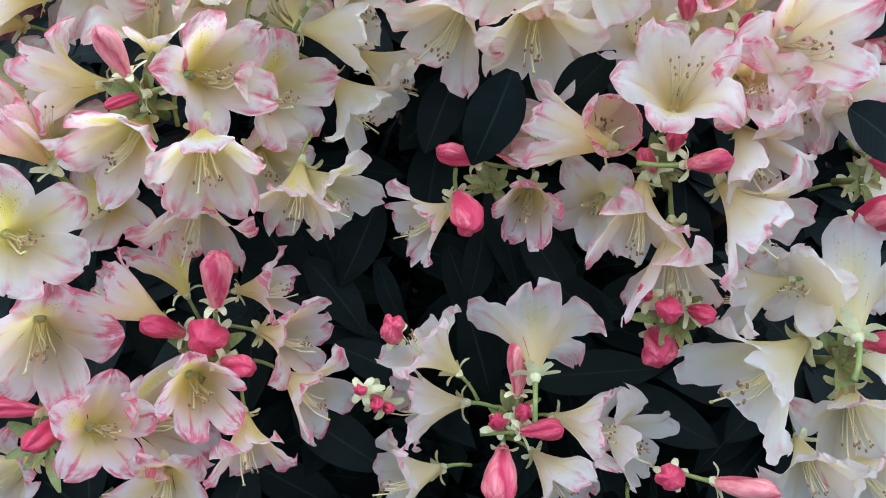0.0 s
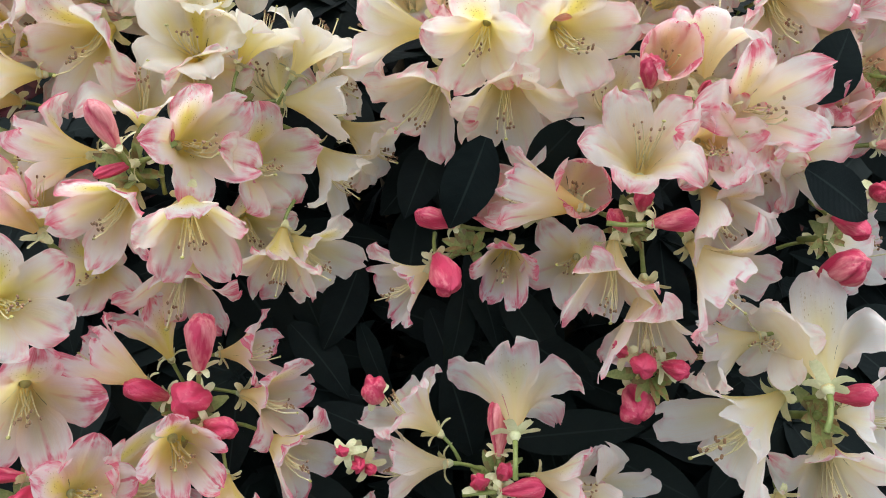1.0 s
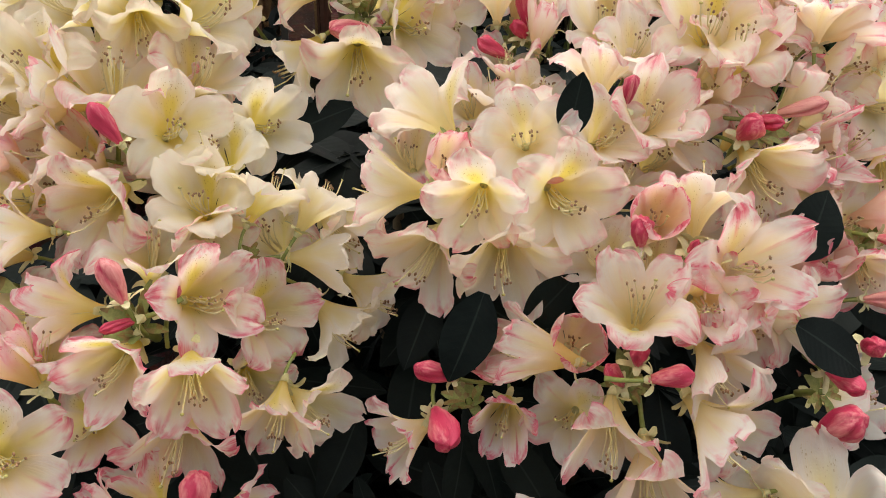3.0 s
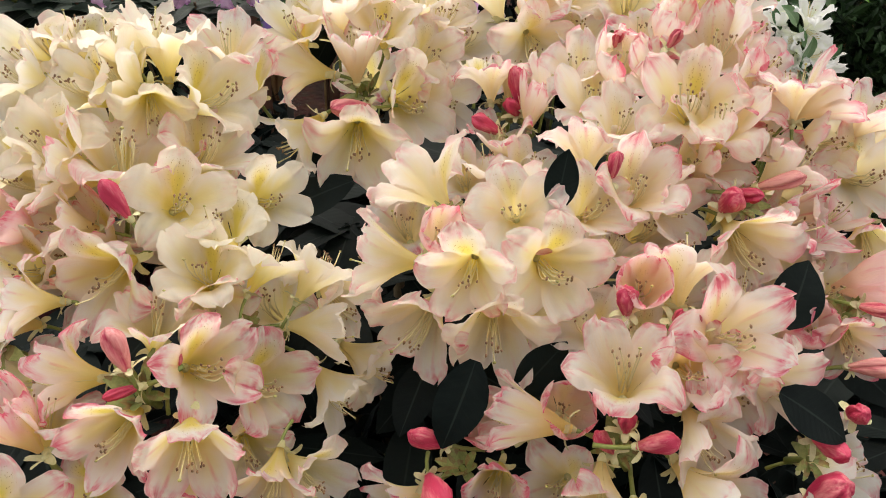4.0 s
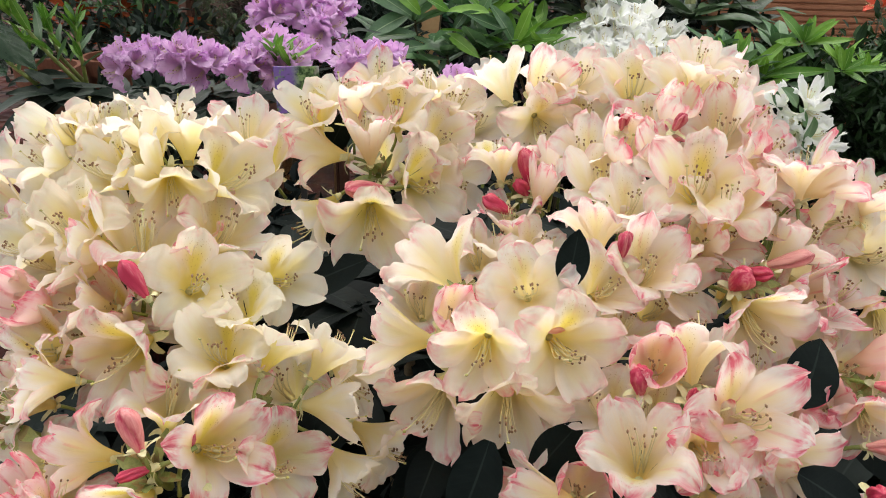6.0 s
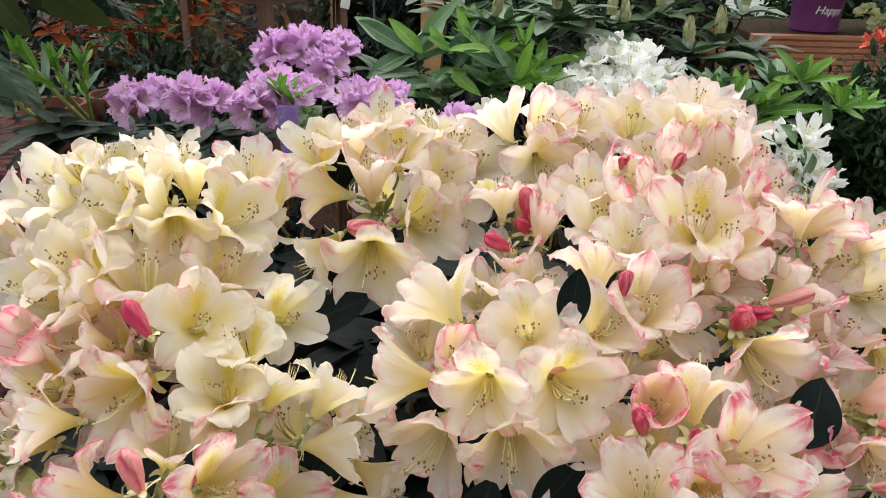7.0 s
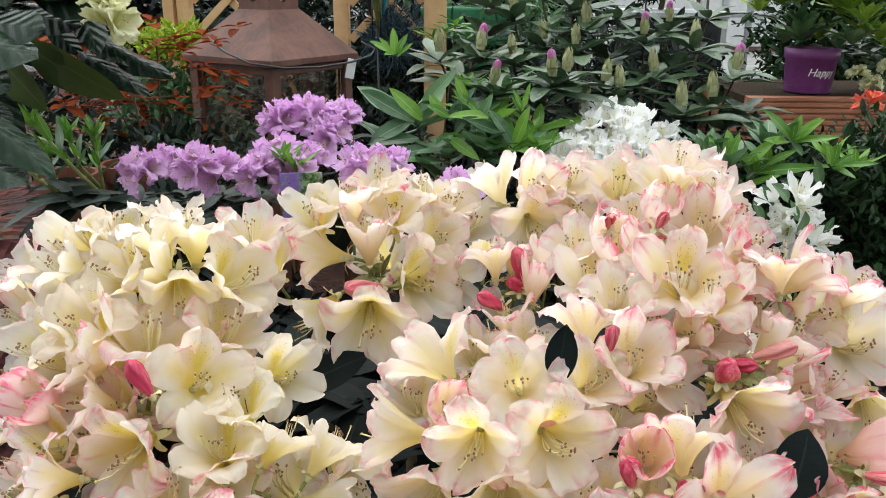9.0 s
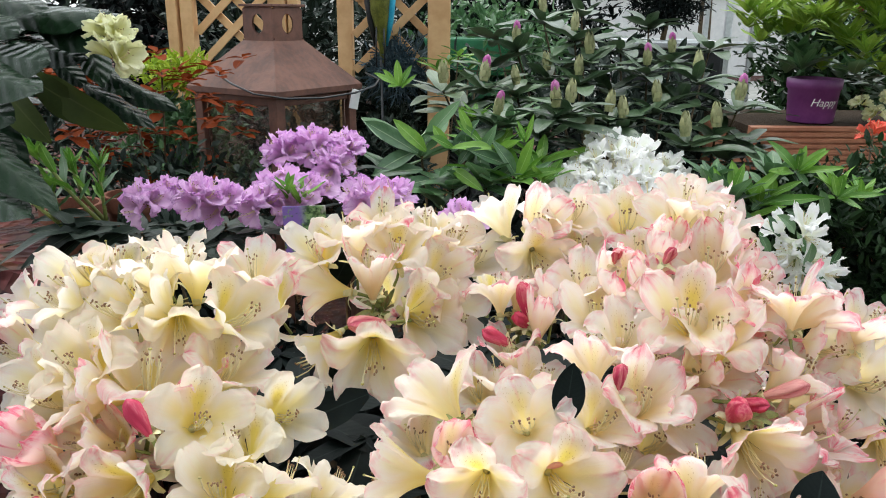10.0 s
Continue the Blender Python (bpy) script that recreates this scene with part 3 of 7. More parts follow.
bloom(-0.248, 0.412, 0.917, -51, 32, 0.050, 'open', 0.06, 0.93)
bloom(-0.238, 0.360, 0.867, -54, 18, 0.050, 'open', 0.38, 0.70)
bloom(-0.185, 0.232, 0.810, 54, 34, 0.063, 'flat', 0.51, 1.00, -18)
bloom(-0.164, 0.271, 0.789, 14, 39, 0.050, 'open', 0.56, 0.90)
bloom(-0.186, 0.203, 0.759, 28, 25, 0.064, 'open', 0.90, 0.60, -26)
bloom(-0.155, 0.234, 0.759, -102, 36, 0.044, 'bell', 0.99, 0.50, 66)
bloom(-0.118, 0.262, 0.778, 3, -15, 0.061, 'open', 0.61, 0.60, -3)
bloom(-0.142, 0.271, 0.748, -143, 55, 0.050, 'open', 0.70, 0.80)
bloom(-0.077, 0.248, 0.751, 94, 5, 0.042, 'open', 0.84, 0.50, -55)
bloom(-0.063, 0.224, 0.737, 71, 12, 0.050, 'open', 0.84, 0.50, -54)
bloom(-0.110, 0.190, 0.742, 32, 39, 0.048, 'bell', 1.00, 0.90, -5)
bloom(-0.154, 0.171, 0.736, 59, 48, 0.051, 'open', 0.99, 0.90, 25)
bloom(-0.136, 0.194, 0.708, 86, 24, 0.071, 'open', 0.80, 0.70, -57)
bloom(-0.083, 0.163, 0.722, 13, -11, 0.046, 'open', 0.80, 0.70, -42)
bloom(-0.052, 0.198, 0.719, 53, 2, 0.052, 'open', 0.65, 0.60, -60)
bloom(-0.127, 0.150, 0.706, 13, 33, 0.050, 'open', 0.70, 0.80)
bloom(-0.221, 0.163, 0.687, -24, 36, 0.050, 'open', 0.80, 0.70)
bloom(-0.227, 0.192, 0.740, -42, 35, 0.050, 'open', 0.80, 0.60)
bloom(-0.044, 0.291, 0.778, 47, -2, 0.052, 'open', 0.10, 0.70, -45)
bloom(-0.066, 0.274, 0.789, -3, -19, 0.049, 'open', 0.41, 0.70, 9)
bloom(-0.084, 0.531, 0.944, -94, 8, 0.061, 'open', 0.35, 0.63, 19)
bloom(-0.081, 0.485, 0.905, -60, -30, 0.057, 'open', 0.06, 0.87, 27)
bloom(-0.038, 0.527, 0.963, -10, 83, 0.052, 'bell', 0.52, 0.10, 1)
bloom(0.006, 0.518, 0.926, 32, 19, 0.072, 'open', 0.15, 0.90, 1)
bloom(-0.033, 0.480, 0.904, 5, -12, 0.069, 'open', 0.20, 1.00, -3)
bloom(-0.054, 0.544, 0.986, -33, 83, 0.056, 'open', 0.05, 0.60, -7)
bloom(-0.018, 0.539, 0.978, 2, 60, 0.054, 'open', 0.05, 0.80, 1)
bloom(0.005, 0.575, 0.986, 73, 86, 0.053, 'open', 0.05, 0.60, 18)
bloom(-0.079, 0.531, 0.977, -9, 54, 0.054, 'open', 0.06, 0.87, 4)
bloom(0.028, 0.586, 0.972, 69, 54, 0.051, 'open', 0.05, 0.30)
bloom(0.018, 0.546, 0.953, 40, 34, 0.054, 'open', 0.25, 0.50, -11)
bloom(0.045, 0.588, 0.956, 13, 40, 0.064, 'open', 0.10, 0.36, 3)
bloom(0.032, 0.546, 0.917, 34, 13, 0.055, 'open', 0.15, 0.30, -10)
bloom(0.061, 0.611, 0.988, -142, 54, 0.060, 'open', 0.05, 0.30, 16)
bloom(0.097, 0.590, 0.984, 12, 43, 0.055, 'bell', 0.55, 0.24, -2)
bloom(0.095, 0.565, 0.955, 6, -4, 0.062, 'flat', 0.15, 0.60, 0)
bloom(0.126, 0.597, 0.988, 20, 55, 0.056, 'open', 0.15, 0.36)
bloom(0.062, 0.546, 0.941, -176, 57, 0.054, 'flat', 0.35, 0.18, -1)
bloom(0.082, 0.554, 0.936, 154, 48, 0.050, 'flat', 0.35, 0.18)
bloom(0.106, 0.544, 0.939, 153, 80, 0.050, 'open', 0.30, 0.24)
bloom(0.093, 0.518, 0.928, 144, 78, 0.039, 'bell', 0.72, 0.10, -109)
bloom(0.069, 0.504, 0.907, -126, 75, 0.052, 'open', 0.50, 0.18, 90)
bloom(0.063, 0.487, 0.891, -127, 80, 0.058, 'open', 0.05, 0.30, -16)
bloom(0.089, 0.470, 0.898, 63, 68, 0.054, 'open', 0.15, 0.36, -34)
bloom(0.011, 0.434, 0.907, -137, 30, 0.072, 'flat', 0.20, 0.50, 26)
bloom(0.067, 0.372, 0.917, -11, 42, 0.060, 'flat', 0.30, 0.48, 20)
bloom(0.025, 0.378, 0.894, 18, 54, 0.035, 'cup', 0.78, 0.20)
bloom(0.039, 0.333, 0.895, -13, 5, 0.056, 'flat', 0.33, 0.90, 11)
bloom(0.089, 0.339, 0.897, 15, 19, 0.065, 'flat', 0.23, 0.90, -18)
bloom(-0.014, 0.373, 0.881, -98, 1, 0.058, 'open', 0.28, 0.60, 33)
bloom(0.011, 0.348, 0.845, -30, -15, 0.064, 'open', 0.33, 0.40, -8)
bloom(0.057, 0.331, 0.858, -1, -12, 0.062, 'open', 0.10, 0.80, 0)
bloom(-0.048, 0.376, 0.872, 140, 40, 0.050, 'open', 0.00, 0.60, -45)
bloom(-0.041, 0.356, 0.840, 98, -8, 0.052, 'open', 0.00, 0.50, -37)
bloom(-0.034, 0.378, 0.843, 46, -9, 0.052, 'open', 0.10, 0.40, -28)
bloom(-0.033, 0.338, 0.800, 54, -27, 0.055, 'open', 0.00, 0.60, -55)
bloom(-0.013, 0.367, 0.801, 59, -10, 0.059, 'open', 0.10, 0.50, -38)
bloom(0.115, 0.379, 0.917, 18, 48, 0.050, 'open', 0.20, 0.54, 0)
bloom(0.138, 0.614, 0.987, -14, 55, 0.063, 'open', 0.15, 0.36, 6)
bloom(0.167, 0.579, 0.992, -11, 55, 0.066, 'open', 0.20, 0.60, -1)
bloom(0.199, 0.538, 1.000, -16, 53, 0.068, 'open', 0.15, 0.80, 4)
bloom(0.224, 0.526, 1.004, 54, 62, 0.061, 'open', 0.15, 0.24, -17)
bloom(0.229, 0.492, 0.992, 40, 39, 0.054, 'open', 0.20, 0.24, -10)
bloom(0.218, 0.569, 1.007, 101, 87, 0.060, 'open', 0.15, 0.24, 19)
bloom(0.196, 0.609, 0.997, -72, 84, 0.060, 'open', 0.20, 0.24, -15)
bloom(0.167, 0.528, 0.980, -17, 65, 0.049, 'open', 0.60, 0.18, 9)
bloom(0.179, 0.502, 0.987, 9, 73, 0.035, 'cup', 0.60, 0.12, -2)
bloom(0.147, 0.495, 0.964, -10, 57, 0.044, 'cup', 0.60, 0.30, 6)
bloom(0.206, 0.479, 0.985, -4, 59, 0.061, 'open', 0.60, 0.24, 6)
bloom(0.236, 0.472, 0.974, 38, 50, 0.051, 'open', 0.60, 0.18, -12)
bloom(0.167, 0.472, 0.967, -20, 56, 0.049, 'open', 0.40, 0.36, 4)
bloom(0.122, 0.511, 0.958, -23, 57, 0.053, 'open', 0.20, 0.30, 11)
bloom(0.178, 0.434, 0.965, -25, 51, 0.068, 'open', 0.30, 0.95, 2)
bloom(0.196, 0.423, 0.957, -21, 68, 0.058, 'open', 0.25, 0.90, 10)
bloom(0.224, 0.444, 0.966, 28, 49, 0.051, 'open', 0.50, 0.24, -10)
bloom(0.248, 0.451, 0.969, 175, 57, 0.053, 'flat', 0.50, 0.18, -13)
bloom(0.273, 0.452, 0.963, 96, 41, 0.055, 'open', 0.60, 0.24, -27)
bloom(0.280, 0.449, 0.934, 22, 22, 0.057, 'open', 0.25, 0.42, -4)
bloom(0.306, 0.451, 0.953, 41, 65, 0.050, 'open', 0.55, 0.24)
bloom(0.305, 0.438, 0.915, 0, 31, 0.070, 'flat', 0.30, 0.42, 10)
bloom(0.126, 0.475, 0.949, -17, 56, 0.060, 'open', 0.15, 0.48, 7)
bloom(0.139, 0.436, 0.948, 9, 67, 0.051, 'open', 0.20, 0.30, -3)
bloom(0.230, 0.442, 0.942, 30, 29, 0.052, 'open', 0.20, 0.36, -7)
bloom(0.117, 0.432, 0.937, 177, 53, 0.058, 'flat', 0.40, 0.24, -10)
bloom(0.142, 0.390, 0.926, 8, 59, 0.056, 'open', 0.45, 0.36, 8)
bloom(0.168, 0.398, 0.908, 33, 17, 0.053, 'open', 0.25, 0.30, -7)
bloom(0.189, 0.429, 0.924, 12, 29, 0.050, 'open', 0.50, 0.30)
bloom(0.200, 0.425, 0.929, 43, 52, 0.050, 'open', 0.60, 0.18)
bloom(0.252, 0.431, 0.926, 86, 54, 0.061, 'open', 0.45, 0.30, -36)
bloom(0.264, 0.429, 0.897, 18, 23, 0.051, 'open', 0.40, 0.30)
bloom(0.249, 0.399, 0.898, 53, 28, 0.055, 'bell', 0.75, 0.12, -23)
bloom(0.276, 0.415, 0.897, 71, 56, 0.050, 'open', 0.55, 0.18)
bloom(0.209, 0.368, 0.896, 10, -1, 0.064, 'open', 0.38, 0.70, -10)
bloom(0.305, 0.405, 0.876, -9, -15, 0.055, 'open', 0.48, 0.80, 9)
bloom(0.244, 0.392, 0.867, 12, 17, 0.050, 'open', 0.43, 0.40)
bloom(0.274, 0.383, 0.859, 29, 47, 0.054, 'open', 0.10, 0.70, -12)
bloom(0.164, 0.356, 0.896, 171, 47, 0.063, 'flat', 0.43, 0.40, -30)
bloom(0.208, 0.361, 0.872, -179, 48, 0.050, 'flat', 0.33, 0.40)
bloom(0.139, 0.339, 0.886, -12, 53, 0.035, 'cup', 0.84, 0.20)
bloom(0.129, 0.380, 0.890, 113, 79, 0.050, 'open', 0.23, 0.50)
bloom(0.121, 0.290, 0.868, -38, 73, 0.058, 'open', 0.48, 0.60, -162)
bloom(0.137, 0.328, 0.864, -65, 75, 0.058, 'open', 0.23, 0.50, 38)
bloom(0.111, 0.334, 0.864, -39, 57, 0.050, 'open', 0.10, 0.40)
bloom(0.158, 0.291, 0.866, 5, 32, 0.045, 'open', 0.78, 0.50, -2)
bloom(0.181, 0.303, 0.882, 6, 40, 0.062, 'open', 0.63, 0.40, 17)
bloom(0.172, 0.304, 0.865, 27, 50, 0.046, 'open', 0.58, 0.40, -16)
bloom(0.184, 0.296, 0.848, 15, 14, 0.051, 'open', 0.43, 0.50, -10)
bloom(0.211, 0.295, 0.854, 21, 17, 0.053, 'open', 0.38, 0.40, -6)
bloom(0.273, 0.343, 0.846, -8, 8, 0.044, 'open', 0.78, 0.40, 7)
bloom(0.250, 0.358, 0.847, 20, 55, 0.038, 'cup', 0.84, 0.00)
bloom(0.098, 0.307, 0.822, -2, 47, 0.037, 'cup', 0.84, 0.20)
bloom(0.071, 0.296, 0.827, -100, 8, 0.049, 'bell', 0.53, 0.70, 42)
bloom(0.297, 0.374, 0.871, 39, 37, 0.046, 'cup', 0.84, 0.00)
bloom(0.060, 0.287, 0.781, -12, 17, 0.042, 'bell', 0.85, 0.80, 12)
bloom(0.063, 0.310, 0.805, -58, 40, 0.035, 'cup', 0.84, 0.30)
bloom(0.169, 0.273, 0.830, 13, -4, 0.052, 'open', 0.20, 0.40, -11)
bloom(0.112, 0.255, 0.796, -9, -23, 0.057, 'open', 0.45, 0.40, 32)
bloom(0.172, 0.250, 0.809, 28, -2, 0.064, 'open', 0.45, 0.40, -30)
bloom(0.096, 0.283, 0.788, -24, 36, 0.050, 'open', 0.30, 0.50)
bloom(0.134, 0.237, 0.777, -1, -22, 0.066, 'open', 0.35, 0.20, 10)
bloom(0.174, 0.244, 0.762, -87, -23, 0.051, 'open', 0.10, 0.40, 56)
bloom(0.203, 0.242, 0.775, -48, 17, 0.050, 'open', 0.10, 0.30)
bloom(0.226, 0.244, 0.776, 171, -2, 0.070, 'open', 0.05, 0.30, -14)
bloom(0.181, 0.206, 0.735, -58, -9, 0.079, 'open', 0.10, 0.50, 47)
bloom(0.243, 0.189, 0.713, -13, 10, 0.064, 'open', 0.35, 0.40, 21)
bloom(0.218, 0.165, 0.700, -0, 9, 0.051, 'open', 0.10, 0.40)
bloom(0.103, 0.195, 0.698, 64, 22, 0.050, 'open', 0.50, 0.20)
bloom(0.128, 0.192, 0.684, 45, 28, 0.055, 'open', 0.05, 0.30)
bloom(0.066, 0.240, 0.735, 177, 1, 0.070, 'flat', 0.30, 0.30, -8)
bloom(0.004, 0.229, 0.729, -119, 32, 0.052, 'open', 0.30, 0.40, 70)
bloom(0.001, 0.205, 0.701, -83, 7, 0.055, 'open', 0.40, 0.20, 60)
bloom(-0.009, 0.172, 0.673, -70, 8, 0.053, 'open', 0.35, 0.30, 62)
bloom(-0.001, 0.280, 0.769, -58, -7, 0.049, 'open', 0.65, 0.30, 40)
bloom(0.086, 0.171, 0.676, 39, 9, 0.050, 'open', 0.50, 0.20)
bloom(0.268, 0.217, 0.738, 49, 41, 0.054, 'open', 0.10, 0.30)
bloom(0.256, 0.163, 0.697, 19, 24, 0.054, 'open', 0.20, 0.30)
bloom(0.260, 0.291, 0.800, 45, 36, 0.054, 'open', 0.30, 0.30)
bloom(-0.180, 0.125, 0.685, -8, 27, 0.056, 'open', 0.80, 0.30)
bloom(-0.033, 0.132, 0.660, -19, 18, 0.060, 'open', 0.80, 0.30)
bloom(0.134, 0.135, 0.656, 6, 20, 0.062, 'open', 0.30, 0.30)
bloom(0.202, 0.127, 0.666, 12, 20, 0.060, 'open', 0.20, 0.30)
bloom(-0.108, 0.117, 0.680, -1, 19, 0.056, 'open', 0.80, 0.30)
bloom(-0.120, 0.502, 0.971, 22, 75, 0.052, 'open', 0.40, 0.30)
bloom(-0.030, 0.560, 0.997, 22, 75, 0.051, 'open', 0.50, 0.30)
bloom(0.020, 0.592, 0.970, 49, 64, 0.054, 'open', 0.10, 0.40)
bloom(0.197, 0.518, 1.021, 38, 81, 0.050, 'open', 0.15, 0.30)
bloom(-0.239, 0.495, 0.967, -49, 64, 0.051, 'open', 0.05, 0.40)
bloom(0.132, 0.588, 0.961, 9, 62, 0.056, 'open', 0.29, 0.52)
bloom(-0.297, 0.497, 0.939, -56, 40, 0.057, 'open', 0.37, 0.53)
bloom(-0.114, 0.511, 0.946, -13, 57, 0.058, 'open', 0.39, 0.76)
bloom(-0.035, 0.573, 0.925, -25, 45, 0.058, 'open', 0.44, 0.56)
bloom(-0.288, 0.471, 0.915, -52, 35, 0.055, 'open', 0.32, 0.47)
bloom(-0.208, 0.463, 0.921, -47, 48, 0.055, 'open', 0.21, 0.32)
bloom(-0.159, 0.460, 0.905, -35, 49, 0.058, 'open', 0.41, 0.37)
bloom(0.166, 0.450, 0.921, 26, 61, 0.052, 'open', 0.50, 0.62)
bloom(0.346, 0.481, 0.915, 43, 38, 0.053, 'open', 0.45, 0.38)
bloom(-0.200, 0.440, 0.897, -51, 57, 0.058, 'open', 0.40, 0.47)
bloom(-0.130, 0.453, 0.896, -36, 55, 0.051, 'open', 0.30, 0.45)
bloom(-0.018, 0.515, 0.869, -30, 62, 0.057, 'open', 0.24, 0.74)
bloom(0.042, 0.475, 0.888, -17, 61, 0.050, 'open', 0.54, 0.46)
bloom(-0.277, 0.430, 0.882, -57, 57, 0.055, 'open', 0.31, 0.34)
bloom(0.217, 0.436, 0.898, 29, 68, 0.053, 'open', 0.62, 0.62)
bloom(0.349, 0.467, 0.885, 40, 51, 0.053, 'open', 0.58, 0.40)
bloom(-0.167, 0.420, 0.878, -38, 49, 0.052, 'open', 0.31, 0.63)
bloom(0.003, 0.427, 0.875, -11, 60, 0.056, 'open', 0.46, 0.31)
bloom(0.054, 0.418, 0.880, 15, 70, 0.050, 'open', 0.29, 0.34)
bloom(0.099, 0.407, 0.885, 12, 51, 0.053, 'open', 0.50, 0.45)
bloom(0.158, 0.410, 0.885, 20, 54, 0.053, 'open', 0.68, 0.65)
bloom(-0.277, 0.410, 0.861, -57, 38, 0.050, 'open', 0.45, 0.37)
bloom(-0.145, 0.407, 0.868, -43, 52, 0.059, 'open', 0.41, 0.54)
bloom(-0.206, 0.388, 0.861, -32, 55, 0.059, 'open', 0.32, 0.41)
bloom(0.067, 0.388, 0.861, -8, 66, 0.054, 'open', 0.49, 0.71)
bloom(-0.181, 0.365, 0.852, -61, 52, 0.056, 'open', 0.45, 0.44)
bloom(-0.084, 0.394, 0.833, -19, 68, 0.059, 'open', 0.30, 0.48)
bloom(0.173, 0.371, 0.856, 19, 50, 0.060, 'open', 0.56, 0.52)
bloom(0.096, 0.369, 0.839, 27, 45, 0.058, 'open', 0.52, 0.40)
bloom(0.320, 0.384, 0.836, 47, 55, 0.055, 'open', 0.40, 0.69)
bud(-0.153, 0.366, 0.907, -103, 59, 0.027, 0.42, 1.00)
bud(-0.139, 0.293, 0.856, -120, 68, 0.027, 0.44, 0.41)
bud(-0.124, 0.305, 0.839, 105, 73, 0.023, 0.43, 0.71)
bud(-0.133, 0.294, 0.846, -67, -5, 0.021, 0.34, 1.00)
bud(-0.026, 0.511, 0.922, -51, 12, 0.034, 0.43, 0.46)
bud(0.086, 0.524, 0.918, -130, 72, 0.033, 0.41, 0.81)
bud(0.083, 0.521, 0.915, -63, 51, 0.018, 0.60, 1.00)
bud(0.070, 0.507, 0.906, -80, 32, 0.027, 0.47, 0.91)
bud(0.125, 0.395, 0.924, 113, 79, 0.020, 0.47, 0.76)
bud(0.198, 0.396, 0.906, 7, 54, 0.024, 0.60, 0.81)
bud(0.202, 0.401, 0.916, 50, 14, 0.021, 0.51, 0.96)
bud(0.223, 0.414, 0.914, 73, 24, 0.030, 0.40, 0.18)
bud(0.172, 0.482, 0.980, 37, 60, 0.017, 0.47, 0.60)
bud(0.144, 0.511, 0.970, 13, 70, 0.016, 0.48, 0.66)
bud(-0.148, 0.404, 0.908, 151, 74, 0.018, 0.50, 0.50)
bud(0.154, 0.323, 0.874, 29, 68, 0.013, 0.40, 0.86)
bud(0.168, 0.319, 0.871, -42, 58, 0.022, 0.31, 0.66)
bud(0.021, 0.294, 0.781, 12, 13, 0.035, 0.51, 0.86)
bud(0.032, 0.303, 0.797, -84, 25, 0.026, 0.47, 0.91)
bud(0.058, 0.209, 0.707, 178, 56, 0.035, 0.44, 0.51)
bud(-0.012, 0.233, 0.728, -6, 70, 0.027, 0.56, 0.86)
bud(0.051, 0.188, 0.685, -6, -7, 0.034, 0.56, 0.71)
bud(0.059, 0.192, 0.696, 82, 26, 0.026, 0.47, 0.96)
bud(0.050, 0.197, 0.691, -52, 71, 0.019, 0.52, 1.00)
bud(0.059, 0.200, 0.695, 57, 78, 0.018, 0.52, 1.00)
bud(-0.105, 0.229, 0.758, 166, 62, 0.033, 0.52, 0.66)
bud(-0.124, 0.225, 0.738, -72, 47, 0.027, 0.49, 0.96)
bud(-0.107, 0.229, 0.735, -3, 51, 0.037, 0.56, 1.00)
bud(-0.100, 0.206, 0.744, 62, 24, 0.023, 0.58, 0.91)
bud(-0.179, 0.181, 0.723, -22, 30, 0.027, 0.56, 1.00)
bud(-0.186, 0.181, 0.732, -84, 23, 0.031, 0.38, 0.91)
bud(0.135, 0.240, 0.729, -8, 27, 0.032, 0.62, 0.86)
bud(0.134, 0.235, 0.765, -24, 36, 0.023, 0.60, 1.00)
bud(0.142, 0.231, 0.765, 35, 34, 0.019, 0.52, 1.00)
bud(0.123, 0.235, 0.768, -64, 53, 0.016, 0.53, 0.96)
bud(0.128, 0.268, 0.834, 77, 23, 0.023, 0.57, 0.81)
bud(0.123, 0.285, 0.811, -77, 55, 0.022, 0.44, 0.81)
bud(0.127, 0.285, 0.827, -16, 82, 0.017, 0.60, 0.96)
bud(0.229, 0.267, 0.795, 21, 62, 0.036, 0.52, 0.76)
bud(0.242, 0.227, 0.742, 54, 45, 0.026, 0.54, 0.96)
bud(0.146, 0.173, 0.684, -40, 57, 0.030, 0.52, 0.96)
bud(0.164, 0.165, 0.695, 67, 24, 0.034, 0.46, 0.56)
bud(-0.023, 0.208, 0.705, 14, 39, 0.018, 0.45, 1.00)
bud(-0.017, 0.204, 0.704, 28, 36, 0.012, 0.52, 1.00)
bud(-0.027, 0.205, 0.716, -30, 60, 0.013, 0.52, 1.00)
bud(0.266, 0.307, 0.821, -29, 45, 0.026, 0.49, 0.91)
bud(0.233, 0.288, 0.823, 13, 23, 0.028, 0.41, 0.91)
bud(0.270, 0.335, 0.835, 55, 26, 0.028, 0.43, 0.26)
bud(0.278, 0.358, 0.864, 33, 20, 0.024, 0.38, 0.56)
bud(0.129, 0.327, 0.875, -52, 79, 0.021, 0.60, 0.91)
hub(0.057, 0.208, 0.684, -6, 69, 0.85)
hub(-0.112, 0.219, 0.730, -5, 63, 0.94)
hub(0.141, 0.236, 0.750, -4, 57, 0.94)
hub(0.242, 0.226, 0.723, 18, 56, 1.02)
hub(0.128, 0.295, 0.803, -5, 63, 0.85)
hub(-0.192, 0.176, 0.708, -4, 57, 0.94)
hub(0.041, 0.302, 0.779, -36, 65, 0.77)
hub(-0.140, 0.303, 0.832, -3, 54, 1.10)
hub(-0.032, 0.540, 0.921, -4, 67, 0.94)
hub(0.077, 0.534, 0.908, -4, 67, 0.77)
hub(0.213, 0.405, 0.904, 21, 60, 0.85)
hub(-0.096, 0.361, 0.834, 31, 58, 0.85)
hub(0.281, 0.369, 0.848, 17, 53, 0.94)
